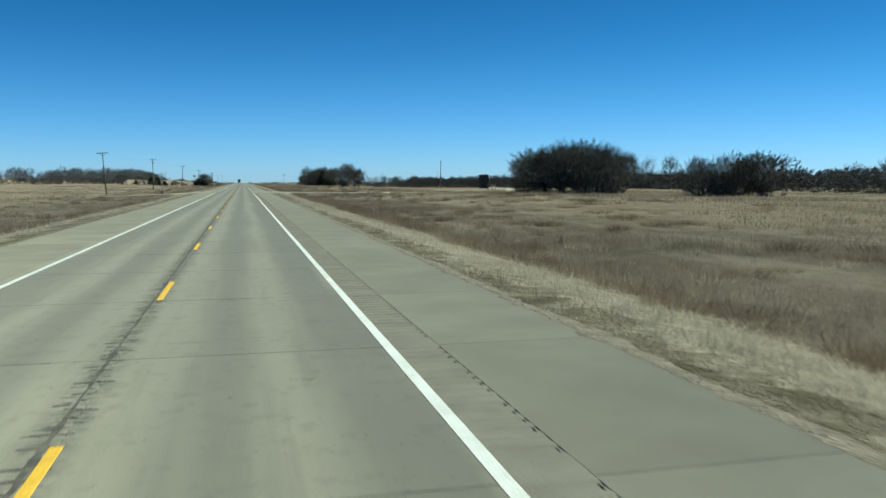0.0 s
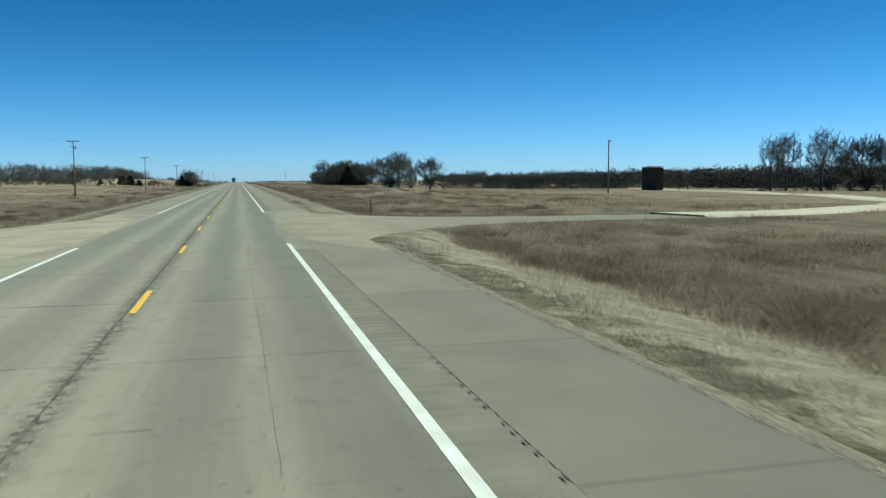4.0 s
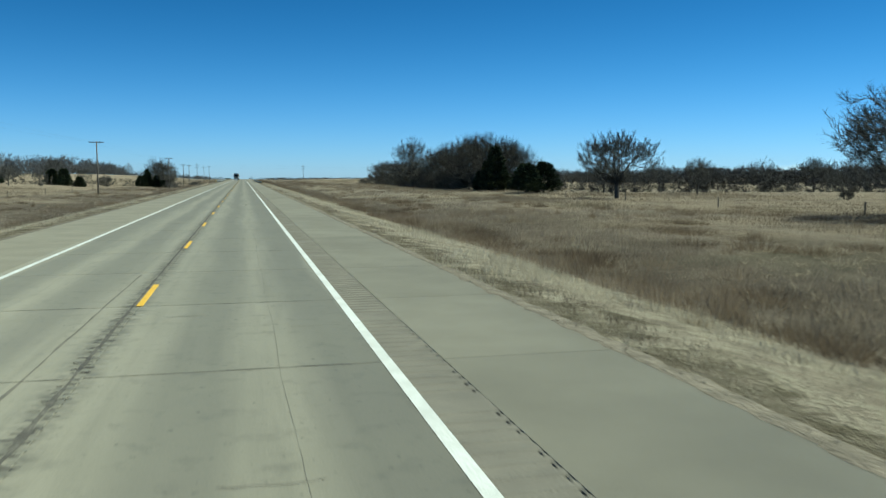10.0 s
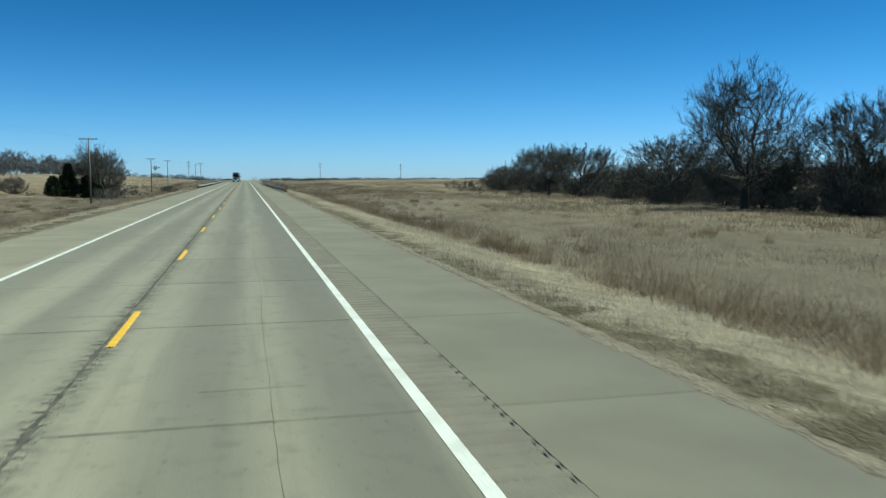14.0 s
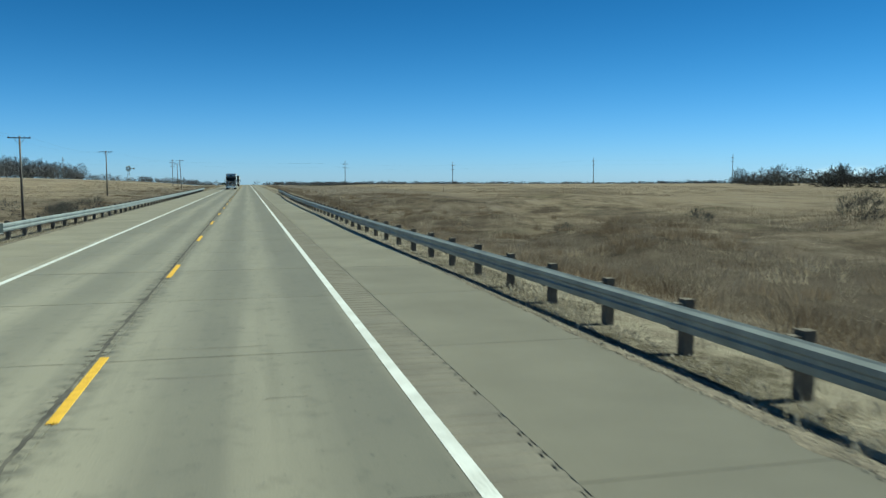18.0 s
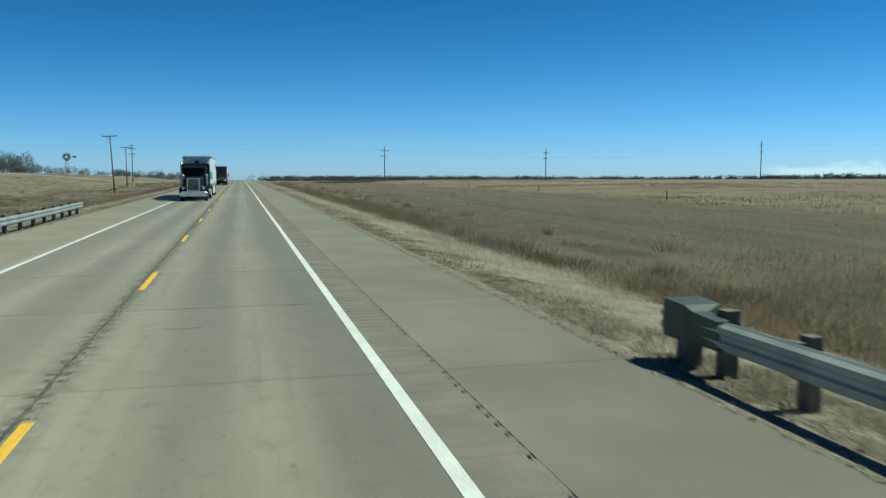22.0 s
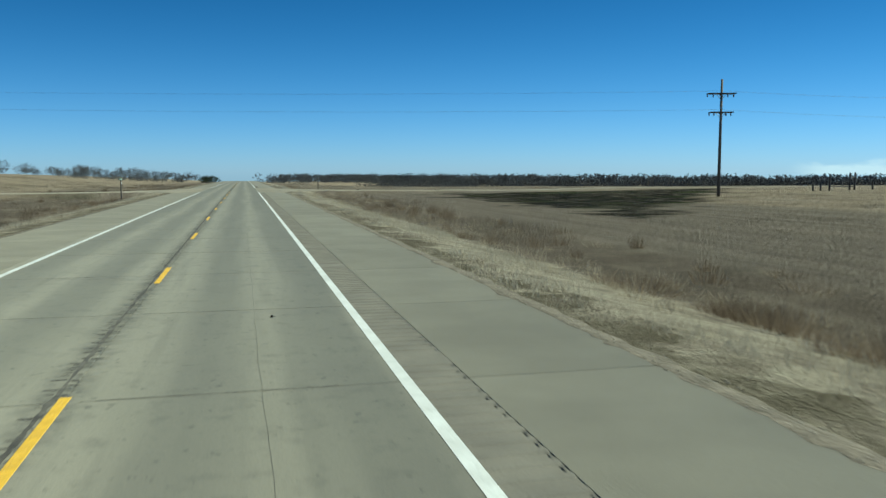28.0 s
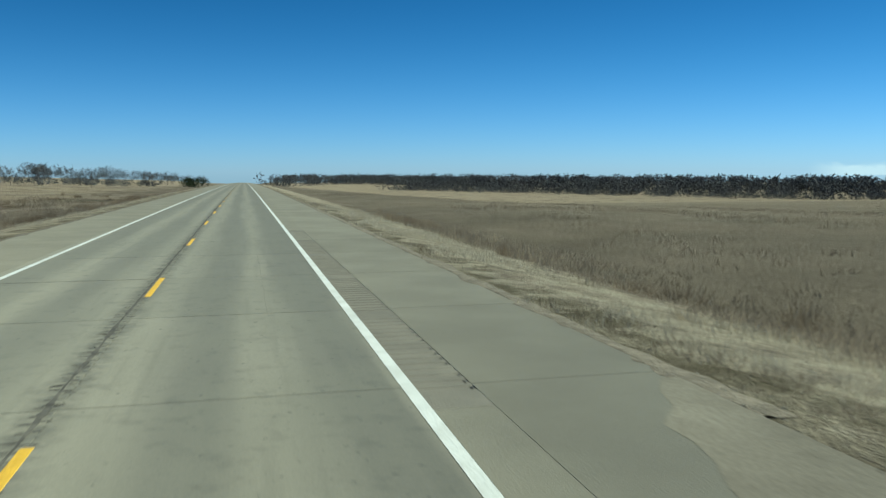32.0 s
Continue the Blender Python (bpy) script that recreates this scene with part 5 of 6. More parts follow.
CROSS = [(237, 981.4, 14.5), (169, 996, 13.0), (104, 1023.3, 11.0), (52.2, 1047.7, 12.6), (-36.4, 1080, 14.0), (-95, 1102, 12.0)]
for i, (x, y, h) in enumerate(CROSS):
    x2, y2, _ = CROSS[min(i + 1, len(CROSS) - 1)]
    x1, y1, _ = CROSS[max(i - 1, 0)]
    line_pole(x, y, h, math.atan2(y2 - y1, x2 - x1) + (0.12 if i in (3, 4) else 1.3), i == 4)
for (x, y, h), (x2, y2, h2) in zip(CROSS, CROSS[1:]):
    a = math.atan2(y2 - y, x2 - x) + math.pi / 2
    for dz, w in ((-1.25, 1.2), (-3.25, 1.0)):
        for s in (-1, 1):
            o = Vector((math.cos(a) * 0.38 * s, math.sin(a) * 0.38 * s))
            wire((x + o.x, y + o.y, land_z(x, y) + h + dz), (x2 + o.x, y2 + o.y, land_z(x2, y2) + h2 + dz), 0.9 if x > 0 and x2 > 0 else 0.35, 0.004)


# ---- guardrails over the creek ----
def rail_profile(x, y, z, side):
    """W-beam section facing the road (towards -side)."""
    pts = [(-0.02, -0.17), (-0.02, -0.145), (0.055, -0.12), (0.06, -0.055), (0.03, -0.024), (0.03, 0.024), (0.06, 0.055), (0.055, 0.12), (-0.02, 0.15), (-0.05, 0.172)]
    return [(x - side * (u + 0.06), y, z + v) for u, v in pts] + [(x - side * (u + 0.055), y, z + v) for u, v in pts[::-1]]


BAY = 2.44


def guardrail(side, line, y0, y1):
    """line: (y, distance from the centre line) pairs along which the rail bends, tight to the shoulder on the bridge."""
    root = tagged(empty("guardrail"), "galvanised W-beam guardrail on timber posts beside the shoulder", "guardrail", "bridge guardrails")
    n = int((y1 - y0) / BAY)
    sec = 2

    def off(y):
        for (a, p), (b, q) in zip(line, line[1:]):
            if y <= b:
                return side * (p + (q - p) * step(a, b, y))
        return side * line[-1][1]
    rail_z = 0.495
    for i in range(0, n, sec):
        rings = []
        for k in range(sec + 1):
            y = y0 + min(n, i + k) * BAY
            rings.append(rail_profile(off(y), y + (0.06 if k == sec else 0.58 if i + k == 0 else 0), road_z(y) + rail_z + (0.004 if (i // sec) % 2 else 0), side))
        part("rail", Build().loft(rings), M_GALV, root)
    post = mesh_of("post", Build().box((-0.075, -0.09, -0.9), (0.075, 0.09, 0.78)), M_POSTWOOD)
    block = mesh_of("spacer_block", Build().box((-0.10, -0.07, 0.32), (0.02, 0.07, 0.70)), M_POSTWOOD)
    rr = random.Random(3)
    for i in range(1, n + 1):
        y = y0 + i * BAY
        o = part("post", post, M_POSTWOOD, root)
        o.matrix_basis = Matrix.Translation((off(y) + side * 0.22, y, road_z(y) - 0.06 + rr.uniform(-0.02, 0.02))) @ Matrix.Rotation(rr.uniform(-0.03, 0.03), 4, "Z")
        b = part("spacer_block", block, M_POSTWOOD, root)
        b.matrix_basis = Matrix.Translation((off(y) + side * 0.11, y, road_z(y) - 0.03))
    return root, off


def hazard_plate(x, y, side):
    """Square black and yellow striped plate on the rail's end."""
    root = tagged(empty("hazard_marker", (x, y, road_z(y))), "square yellow and black striped end marker on the guardrail", "sign")
    part("plate", Build().box((-0.21, -0.02, 0.34), (0.21, 0.0, 0.76)), M_SIGNYEL, root)
    for k in range(4):
        c = -0.40 + k * 0.22
        bm = Build()
        for i in range(16):
            t = i / 15
            a, b = (max(-0.21, min(0.21, c + o + 0.36 * side * t)) for o in (-0.055, 0.055))
            bm.v += [(a, -0.024, 0.34 + 0.42 * t), (b, -0.024, 0.34 + 0.42 * t)]
        bm.f = [(2 * i, 2 * i + 1, 2 * i + 3, 2 * i + 2) for i in range(15)]
        part("stripe", bm, M_BLACK, root, "black diagonal stripe")
    lip = 0.012
    shoe = part("end_shoe", Build().loft([[(-0.20 * side, 0.005, 0.35), (0.20 * side, 0.005, 0.35), (0.20 * side, 0.005, 0.75), (-0.20 * side, 0.005, 0.75)],
                                          [(-0.20 * side, 0.95, 0.31), (0.02 * side, 0.95, 0.31), (0.02 * side, 0.95, 0.69), (-0.20 * side, 0.95, 0.69)]]), M_SHOE, root, "dark weathered steel end shoe")
    for za, zb in ((0.755, 0.695), (0.335, 0.295)):
        part("flange", Build().loft([[(-0.215 * side, 0.0, za), (0.205 * side, 0.0, za), (0.205 * side, 0.0, za + lip), (-0.215 * side, 0.0, za + lip)],
                                     [(-0.215 * side, 0.95, zb), (0.03 * side, 0.95, zb), (0.03 * side, 0.95, zb + lip), (-0.215 * side, 0.95, zb + lip)]]), M_SIGNWHITE, shoe, "bright folded edge")
    return root


rail_r, off_r = guardrail(1, ((600, 7.76), (630, 7.72), (668, 7.02), (700, 6.84), (718, 6.84), (760, 7.44), (780, 7.55)), 611.5, 773.0)
hazard_plate(off_r(611.5) + 0.09, 611.15, 1)


def end_terminal(root, y):
    """The far end of the rail: the beam widens into a squared steel head on its own post."""
    x, z = off_r(y), road_z(y)

    def ring(yy, xa, xb, za, zb):
        return [(x + xa, yy, z + za), (x + xb, yy, z + za), (x + xb, yy, z + zb), (x + xa, yy, z + zb)]
    part("end_head", Build().loft([ring(y - 0.3, -0.12, 0.05, 0.32, 0.67), ring(y + 0.25, -0.12, 0.12, 0.32, 0.70), ring(y + 0.4, -0.14, 0.36, 0.30, 0.76), ring(y + 0.9, -0.14, 0.40, 0.30, 0.78)]), M_SHOE, root, "squared grey steel end head")
    part("post", Build().box((x + 0.10, y - 0.15, z - 0.6), (x + 0.28, y + 0.05, z + 0.76)), M_POSTWOOD, root)
    part("foot_plate", Build().box((x - 0.02, y + 0.5, z - 0.6), (x + 0.2, y + 0.62, z + 0.31)), M_POSTWOOD, root)


end_terminal(rail_r, 611.5 + 67 * BAY - 3.4)
rail_l, off_l = guardrail(-1, ((600, 7.6), (660, 7.55), (690, 6.95), (730, 6.9), (800, 7.1), (820, 7.5)), 660.0, 817.0)
hazard_plate(off_l(660) - 0.09, 659.65, -1)


# ---- small roadside things ----
M_RUSTPOST = surface("rusty_green_steel", (0.07, 0.06, 0.045), (0.11, 0.075, 0.05), 6, 30, 0.85)
M_GREENSIGN = surface("green_sign_sheet", (0.02, 0.17, 0.09), (0.02, 0.14, 0.08), 5, 30, 0.45, bump=0)
M_OLDBOARD = surface("black_weathered_board", (0.022, 0.021, 0.02), (0.04, 0.037, 0.034), 1.2, 12, 0.9, stretch=(1, 1, 0.15), per_object=0.4)
M_DEBRIS = surface("dark_matted_scrap", (0.035, 0.026, 0.02), (0.07, 0.05, 0.04), 9, 40, 0.9)


def post(x, y, h, w=0.05, mat=None, label="thin dark steel fence post in dry grass", lean=0.0, name="fence_post", group="fence posts"):
    mat = mat or M_RUSTPOST
    root = part(name, Build().loft([[(-w, -w, -0.3), (w, -w, -0.3), (w, w, -0.3), (-w, w, -0.3)], [(-w, -w, h - 0.03), (w, -w, h - 0.03), (w, w, h - 0.03), (-w, w, h - 0.03)],
                                    [(-w * 0.6, -w * 0.6, h), (w * 0.6, -w * 0.6, h), (w * 0.6, w * 0.6, h), (-w * 0.6, w * 0.6, h)]]), mat)
    root.matrix_world = Matrix.Translation((x, y, land_z(x, y))) @ Matrix.Rotation(lean, 4, "Y")
    return tagged(root, label, "post", group)


def road_name_post(x, y, h, turn):
    """Timber post that carries a small green name board."""
    root = tagged(empty("street_sign", (x, y, land_z(x, y)), turn), "small green road-name board on a dark timber post", "sign")
    part("sign_post", Build().loft([[(-0.07, -0.07, -0.4), (0.07, -0.07, -0.4), (0.07, 0.07, -0.4), (-0.07, 0.07, -0.4)], [(-0.06, -0.06, h - 0.2), (0.06, -0.06, h - 0.2), (0.06, 0.06, h - 0.2), (-0.06, 0.06, h - 0.2)]]), M_POLE, root)
    b = part("name_board", Build().box((-0.33, -0.012, h - 0.2), (0.33, 0.012, h + 0.02)), M_GREENSIGN, root, "green name board")
    for u0, u1 in ((-0.25, -0.06), (0.0, 0.24)):
        part("lettering", Build().box((u0, -0.017, h - 0.13), (u1, -0.0125, h - 0.05)), M_SIGNWHITE, b, "white bars in place of a road name")
    part("reflector", Build().box((-0.05, -0.085, h - 0.75), (0.05, -0.071, h - 0.4)), M_SIGNWHITE, root, "white reflector plate")
    return root


road_name_post(-13.9, 175.7, 2.55, 0.15)
road_name_post(-13.5, 1080, 2.75, 1.2)
road_name_post(13.7, 1103.6, 2.6, 1.5)
post(13.2, 214, 1.5, 0.05, M_POLE, "short brown marker post beside the gravel lane", name="marker_post", group="")
post(13.3, 125.4, 1.12, 0.03, None, "thin leaning steel marker post in the ditch grass", 0.06, "marker_post", "")
for i, (x, y) in enumerate(((60.2, 197.4), (61.6, 198.4), (62.6, 199.2))):
    post(x, y, 2.1, 0.09, M_POLE, "dark timber gate post beside the farm lane", 0, "gate_post", "gate posts")
post(66, 202, 1.3)
post(71, 203.5, 1.2)
for y in (717.6, 727.6, 740):
    post(12.2, y, 1.2, 0.024)
post(10.9, 722.6, 1.15, 0.026)
rr = random.Random(9)
for i in range(5):
    post(44.5 + 0.6 * math.sin(i), 800 + i * 37.0 + rr.uniform(-2, 2), rr.uniform(1.0, 1.3), 0.035, None, lean=rr.uniform(-0.05, 0.05))
for i in range(11):
    post(44 + rr.uniform(-0.3, 0.3), 290 + i * 18.0, rr.uniform(0.9, 1.2), 0.04, M_POLE, "weathered timber fence post in dry grass", rr.uniform(-0.06, 0.06))
for i in range(8):
    post(-30, 430 + i * 22.0, rr.uniform(1.0, 1.25), 0.035, M_POLE, "weathered timber fence post in dry grass", rr.uniform(-0.06, 0.06))
for i, (x, y) in enumerate(((75, 1106), (76.5, 1107), (85, 1117), (86.5, 1118))):
    post(x, y, 1.9, 0.07, M_POLE, "pale leaning timber post beside the gravel road", 0.35 if i > 1 else 0.0, "timber_post", "leaning posts")


def corral():
    """Pasture gate: tall timbers joined by rails."""
    root = tagged(empty("pasture_gate"), "dark timber pasture gate frame with a low rail", "gate")
    pts = [(70, 1055, 1.2), (71.5, 1055.5, 1.0), (73.2, 1056, 2.1), (76.6, 1056.5, 2.2), (77.6, 1056.8, 2.2), (80.5, 1057, 1.0)]
    for x, y, h in pts:
        z = land_z(x, y)
        part("gate_post", Build().tube([(x, y, z - 0.3), (x + 0.02, y, z + h)], [0.12, 0.10], 7), M_POLE, root)
    z = land_z(75, 1056)
    part("rail", Build().tube([(73.2, 1056, z + 0.5), (77.6, 1056.8, z + 0.45)], [0.06, 0.06], 6), M_POLE, root)
    part("rail", Build().tube([(76.6, 1056.5, z + 1.6), (77.6, 1056.8, z + 1.6)], [0.06, 0.06], 6), M_POLE, root)


corral()


def dark_shed(x, y):
    """Tall black boarded stall with a lower lean-to and a rail in front."""
    z = land_z(x, y)
    root = tagged(empty("boarded_shed", (x, y, z), 0.05), "tall narrow black weathered boarded shed beside a pole", "shed")
    part("frame", Build().box((-0.9, -2.9, 0.0), (0.9, 2.9, 5.0)), M_OLDBOARD, root)
    n = 14
    for i in range(n):
        a = -2.95 + i * 5.9 / n
        o = 0.02 * ((i * 7) % 5)
        part("board", Build().box((-0.97 - o * 0.3, a + 0.015, -0.1), (-0.91, a + 5.9 / n - 0.015, 5.05 + o)), M_OLDBOARD, root)
    for i in range(4):
        a = -0.9 + i * 0.45
        part("board", Build().box((a + 0.01, -2.97, -0.1), (a + 0.44, -2.91, 5.05)), M_OLDBOARD, root)
    part("roof", Build().loft([[(-1.1, -3.1, 4.95), (1.1, -3.1, 5.2), (1.1, -3.1, 5.28), (-1.1, -3.1, 5.03)], [(-1.1, 3.1, 5.15), (1.1, 3.1, 5.4), (1.1, 3.1, 5.48), (-1.1, 3.1, 5.23)]]), M_OLDBOARD, root)
    for a in (1.6, 3.8):
        part("hitching_post", Build().box((a, -8.1, -0.2), (a + 0.16, -7.95, 1.1)), M_OLDBOARD, root)
    part("hitching_rail", Build().box((1.6, -8.12, 0.98), (3.96, -7.94, 1.12)), M_OLDBOARD, root)


dark_shed(93, 309)


def windmill(x, y, hub):
    root = tagged(empty("windmill", (x, y, land_z(x, y))), "old steel farm windmill with a tail vane on a lattice tower", "windmill")
    for sx in (-1, 1):
        for sy in (-1, 1):
            part("leg", Build().tube([(1.1 * sx, 1.1 * sy, -0.2), (0.12 * sx, 0.12 * sy, hub - 0.2)], [0.06, 0.045], 4), M_GALV, root)
    for k in range(1, 6):
        u = 1.1 - 0.98 * k / 6.2
        h = hub * k / 6.2
        u2 = 1.1 - 0.98 * (k - 1) / 6.2
        h2 = hub * (k - 1) / 6.2
        bm = Build()
        c = [(-u, -u, h), (u, -u, h), (u, u, h), (-u, u, h)]
        for i in range(4):
            bm.tube([c[i], c[(i + 1) % 4]], [0.025, 0.025], 4)
            q = c[(i + 1) % 4]
            bm.tube([(c[i][0] / u * u2, c[i][1] / u * u2, h2), q], [0.018, 0.018], 3)
        part("girt", bm, M_GALV, root)
    for k in range(18):
        a = 2 * math.pi * k / 18
        m = Matrix.Translation((0, -0.35, hub)) @ Matrix.Rotation(a, 4, "Y") @ Matrix.Rotation(radians(28), 4, "Z")
        part("blade", Build().loft([[(-0.10, 0, 0.45), (0.10, 0.02, 0.45), (0.10, 0.035, 0.45), (-0.10, 0.015, 0.45)], [(-0.22, 0, 1.45), (0.22, 0.05, 1.45), (0.22, 0.065, 1.45), (-0.22, 0.015, 1.45)]]).turned(m), M_GALV, root)
    for r in (0.55, 1.2):
        part("rim", Build().tube([(math.sin(2 * math.pi * k / 24) * r, -0.33, hub + math.cos(2 * math.pi * k / 24) * r) for k in range(25)], [0.02] * 25, 4), M_GALV, root)
    part("hub", Build().tube([(0, -0.5, hub), (0, 0.35, hub)], [0.14, 0.14], 8), M_GALV, root)
    part("tail_boom", Build().tube([(0, 0.2, hub), (2.2, 0.9, hub + 0.05)], [0.03, 0.03], 4), M_GALV, root)
    part("tail_vane", Build().loft([[(1.7, 0.72, hub - 0.25), (1.7, 0.74, hub - 0.25), (2.9, 1.13, hub - 0.42), (2.9, 1.11, hub - 0.42)], [(1.7, 0.72, hub + 0.3), (1.7, 0.74, hub + 0.3), (2.9, 1.13, hub + 0.5), (2.9, 1.11, hub + 0.5)]]), M_GALV, root)


windmill(-58.3, 1078, 7.6)


blades("burnt_stubble", "short black burnt stubble", [(29, 42, 1046, 1074, 1.2)], M_BURNT, 15, 5, 0.05, 0.16, 0.02, 0.4, 0.1, 0.2)


def scrap(x, y, s, label, name="tyre_scrap"):
    rr2 = random.Random(int(x * 10 + y))
    bm = Build()
    rings = []
    for k in range(7):
        t = k / 6 - 0.5
        w = s * (0.55 - t * t) * 0.8
        rings.append([(t * s * 1.7 + rr2.uniform(-0.03, 0.03), w * c + rr2.uniform(-0.02, 0.02), max(0.0, d * s * 0.55 * (1 - 3 * t * t) + rr2.uniform(0, 0.03))) for c, d in ((-0.5, 0), (-0.4, 0.5), (0, 0.8), (0.4, 0.45), (0.5, 0))])
    bm.loft(rings, close=True)
    ob = part(name, bm, M_DEBRIS)
    ob.matrix_world = Matrix.Translation((x, y, (road_z(y) if abs(x) < 6.9 else land_z(x, y)) + 0.004)) @ Matrix.Rotation(rr2.uniform(0, 3), 4, "Z")
    return tagged(ob, label, "debris")


scrap(7.35, 339.2, 0.42, "dark curled rubber scrap on the shoulder edge")
scrap(2.1, 418.5, 0.07, "small dark stone on the lane", "stone")
scrap(1.0, 266, 0.06, "small dark scrap on the lane")
scrap(0.9, 290.3, 0.06, "small dark scrap on the lane")
scrap(2.3, 983, 0.04, "small dark stone on the lane", "stone")
scrap(19.5, 1097.5, 0.3, "dark clod on the gravel road", "clod")


def crack_set():
    """Ragged hairline cracks: some along the lane, some across."""
    rc = random.Random(77)
    bm = Build()

    def line(pts, w, bm=bm):
        n0 = len(bm.v)
        for i, (x, y) in enumerate(pts):
            x2, y2 = pts[min(i + 1, len(pts) - 1)]
            x1, y1 = pts[max(i - 1, 0)]
            d = Vector((x2 - x1, y2 - y1)).normalized()
            ww = w * rc.uniform(0.4, 1.2)
            bm.v.append((x + d.y * ww, y - d.x * ww, road_z(y) + 0.004))
            bm.v.append((x - d.y * ww, y + d.x * ww, road_z(y) + 0.004))
        bm.f.extend((n0 + 2 * i, n0 + 2 * i + 1, n0 + 2 * i + 3, n0 + 2 * i + 2) for i in range(len(pts) - 1))
    y = 150.0
    while y < 1130:
        ln = rc.uniform(15, 50)
        x = 2.25 + rc.uniform(-0.15, 0.15)
        pts = []
        for i in range(int(ln / 0.4)):
            x += rc.uniform(-0.012, 0.012)
            pts.append((x, y + i * 0.4))
        line(pts, 0.0022)
        y += ln + rc.uniform(25, 90)
    line([(-0.74 + 0.2 * (i / 50) ** 2 + rc.uniform(-0.01, 0.01), 346 + i * 0.5) for i in range(51)], 0.022)
    for _ in range(260):
        y = rc.uniform(0, 1130)
        x = rc.choice((-1, 1, 1)) * rc.uniform(0.4, 2.6)
        ln = rc.uniform(0.3, 1.3)
        pts = [(x + ln * i / 6, y + rc.uniform(-0.03, 0.03)) for i in range(7)]
        line(pts, rc.uniform(0.004, 0.012))
    # worn sealant standing dark in most of the joints across the lanes
    seal = Build()
    for k in range(ROWS):
        y = Y0 + k * PANEL
        for a, b in ((-3.65, -0.2), (0.02, 3.6)):
            if rc.random() < 0.8:
                a2, b2 = (a, b) if rc.random() < 0.6 else (a + rc.uniform(0, 1.2), b - rc.uniform(0, 1.4))
                line([(a2 + (b2 - a2) * i / 16, y + rc.uniform(-0.006, 0.006)) for i in range(17)], rc.uniform(0.007, 0.016), seal)
    tagged(part("joint_sealant", seal, M_SEAL), "dark worn sealant in the joints across the lanes", "joint", kind="stuff")
    return tagged(part("pavement_cracks", bm, M_CRACK), "dark hairline cracks in the concrete lanes", "cracks", kind="stuff")


crack_set()


def cloud_bank():
    """A low, thin, bright bank of cloud on the far horizon, uneven along its top."""
    m, nt, b = nodes_of("cloud", 1.0)
    tc = nt.nodes.new("ShaderNodeTexCoord")
    sp = nt.nodes.new("ShaderNodeSeparateXYZ")
    nt.links.new(tc.outputs["Generated"], sp.inputs[0])
    v, g = place(nt, (0.004, 0.004, 0.012))
    n = noise_at(nt, v, 1.0, 4.0, 0.55, 0.3, 0.7)
    top = calc(nt, "SUBTRACT", calc(nt, "ADD", calc(nt, "MULTIPLY", n, 0.7), 0.25), sp.outputs[2])
    dens = calc(nt, "MULTIPLY", ramp01(nt, top, 0.0, 0.35), ramp01(nt, sp.outputs[0], 0.0, 0.12))
    em = add(nt, "ShaderNodeEmission", Color=(0.78, 0.88, 0.95, 1), Strength=0.9)
    tr = nt.nodes.new("ShaderNodeBsdfTransparent")
    mx = nt.nodes.new("ShaderNodeMixShader")
    nt.links.new(calc(nt, "MULTIPLY", dens, 0.5), mx.inputs[0])
    nt.links.new(tr.outputs[0], mx.inputs[1])
    nt.links.new(em.outputs[0], mx.inputs[2])
    nt.links.new(mx.outputs[0], nt.nodes["Material Output"].inputs[0])
    bm = Build()
    for k in range(25):
        a = radians(33.5 + 26 * k / 24)
        x, y = math.sin(a) * 4400, 550 + math.cos(a) * 4400
        bm.v += [(x, y, -10), (x, y, 100)]
    bm.f = [(2 * i, 2 * i + 2, 2 * i + 3, 2 * i + 1) for i in range(24)]
    tagged(part("backdrop_cloud", bm, m), "low white bank of cloud on the horizon", "cloud", kind="structure")


cloud_bank()


# ---- the two lorries in the oncoming lane ----
def paint(name, c, rough=0.25, metal=0.0, coat=0.6):
    m, nt, b = nodes_of(name, rough, metal)
    v, g = place(nt)
    d = noise_at(nt, v, 1.3, 4.0, 0.6, 0.4, 0.8)
    nt.links.new(mixc(nt, calc(nt, "MULTIPLY", d, 0.25), c, tuple(0.7 * x + 0.02 for x in c)), b.inputs["Base Color"])
    b.inputs["Coat Weight"].default_value = coat
    return m


M_NAVY = paint("dark_navy_paint", (0.008, 0.013, 0.018), 0.4, 0.0, 0.0)
M_BLACKPAINT = paint("black_cab_paint", (0.007, 0.008, 0.009), 0.4, 0, 0.0)
for m in (M_NAVY, M_BLACKPAINT):
    m.node_tree.nodes["Principled BSDF"].inputs["Specular IOR Level"].default_value = 0.08
M_TRAILER = paint("white_trailer_skin", (0.60, 0.645, 0.645), 0.35, 0, 0.2)
M_CHROME = surface("chrome", (0.62, 0.63, 0.64), (0.52, 0.53, 0.54), 3, 20, 0.15, 1.0, 0, 0.1)
M_ALU = surface("dull_aluminium", (0.42, 0.43, 0.44), (0.32, 0.33, 0.34), 2, 20, 0.4, 0.8, 0, 0.2)
M_TYRE = surface("tyre_rubber", (0.022, 0.022, 0.022), (0.035, 0.034, 0.032), 4, 30, 0.85)
M_RIM = surface("painted_wheel", (0.55, 0.54, 0.50), (0.42, 0.40, 0.36), 4, 30, 0.45)
M_GLASS = surface("dark_windscreen", (0.012, 0.014, 0.016), (0.02, 0.022, 0.025), 1, 5, 0.06, 0, 0, 0)
M_LAMP = surface("clear_headlamp", (0.6, 0.62, 0.64), (0.5, 0.52, 0.54), 9, 30, 0.12, 0.4, 0, 0)
M_AMBER = surface("amber_lamp", (0.16, 0.05, 0.012), (0.12, 0.036, 0.01), 9, 30, 0.3, bump=0)
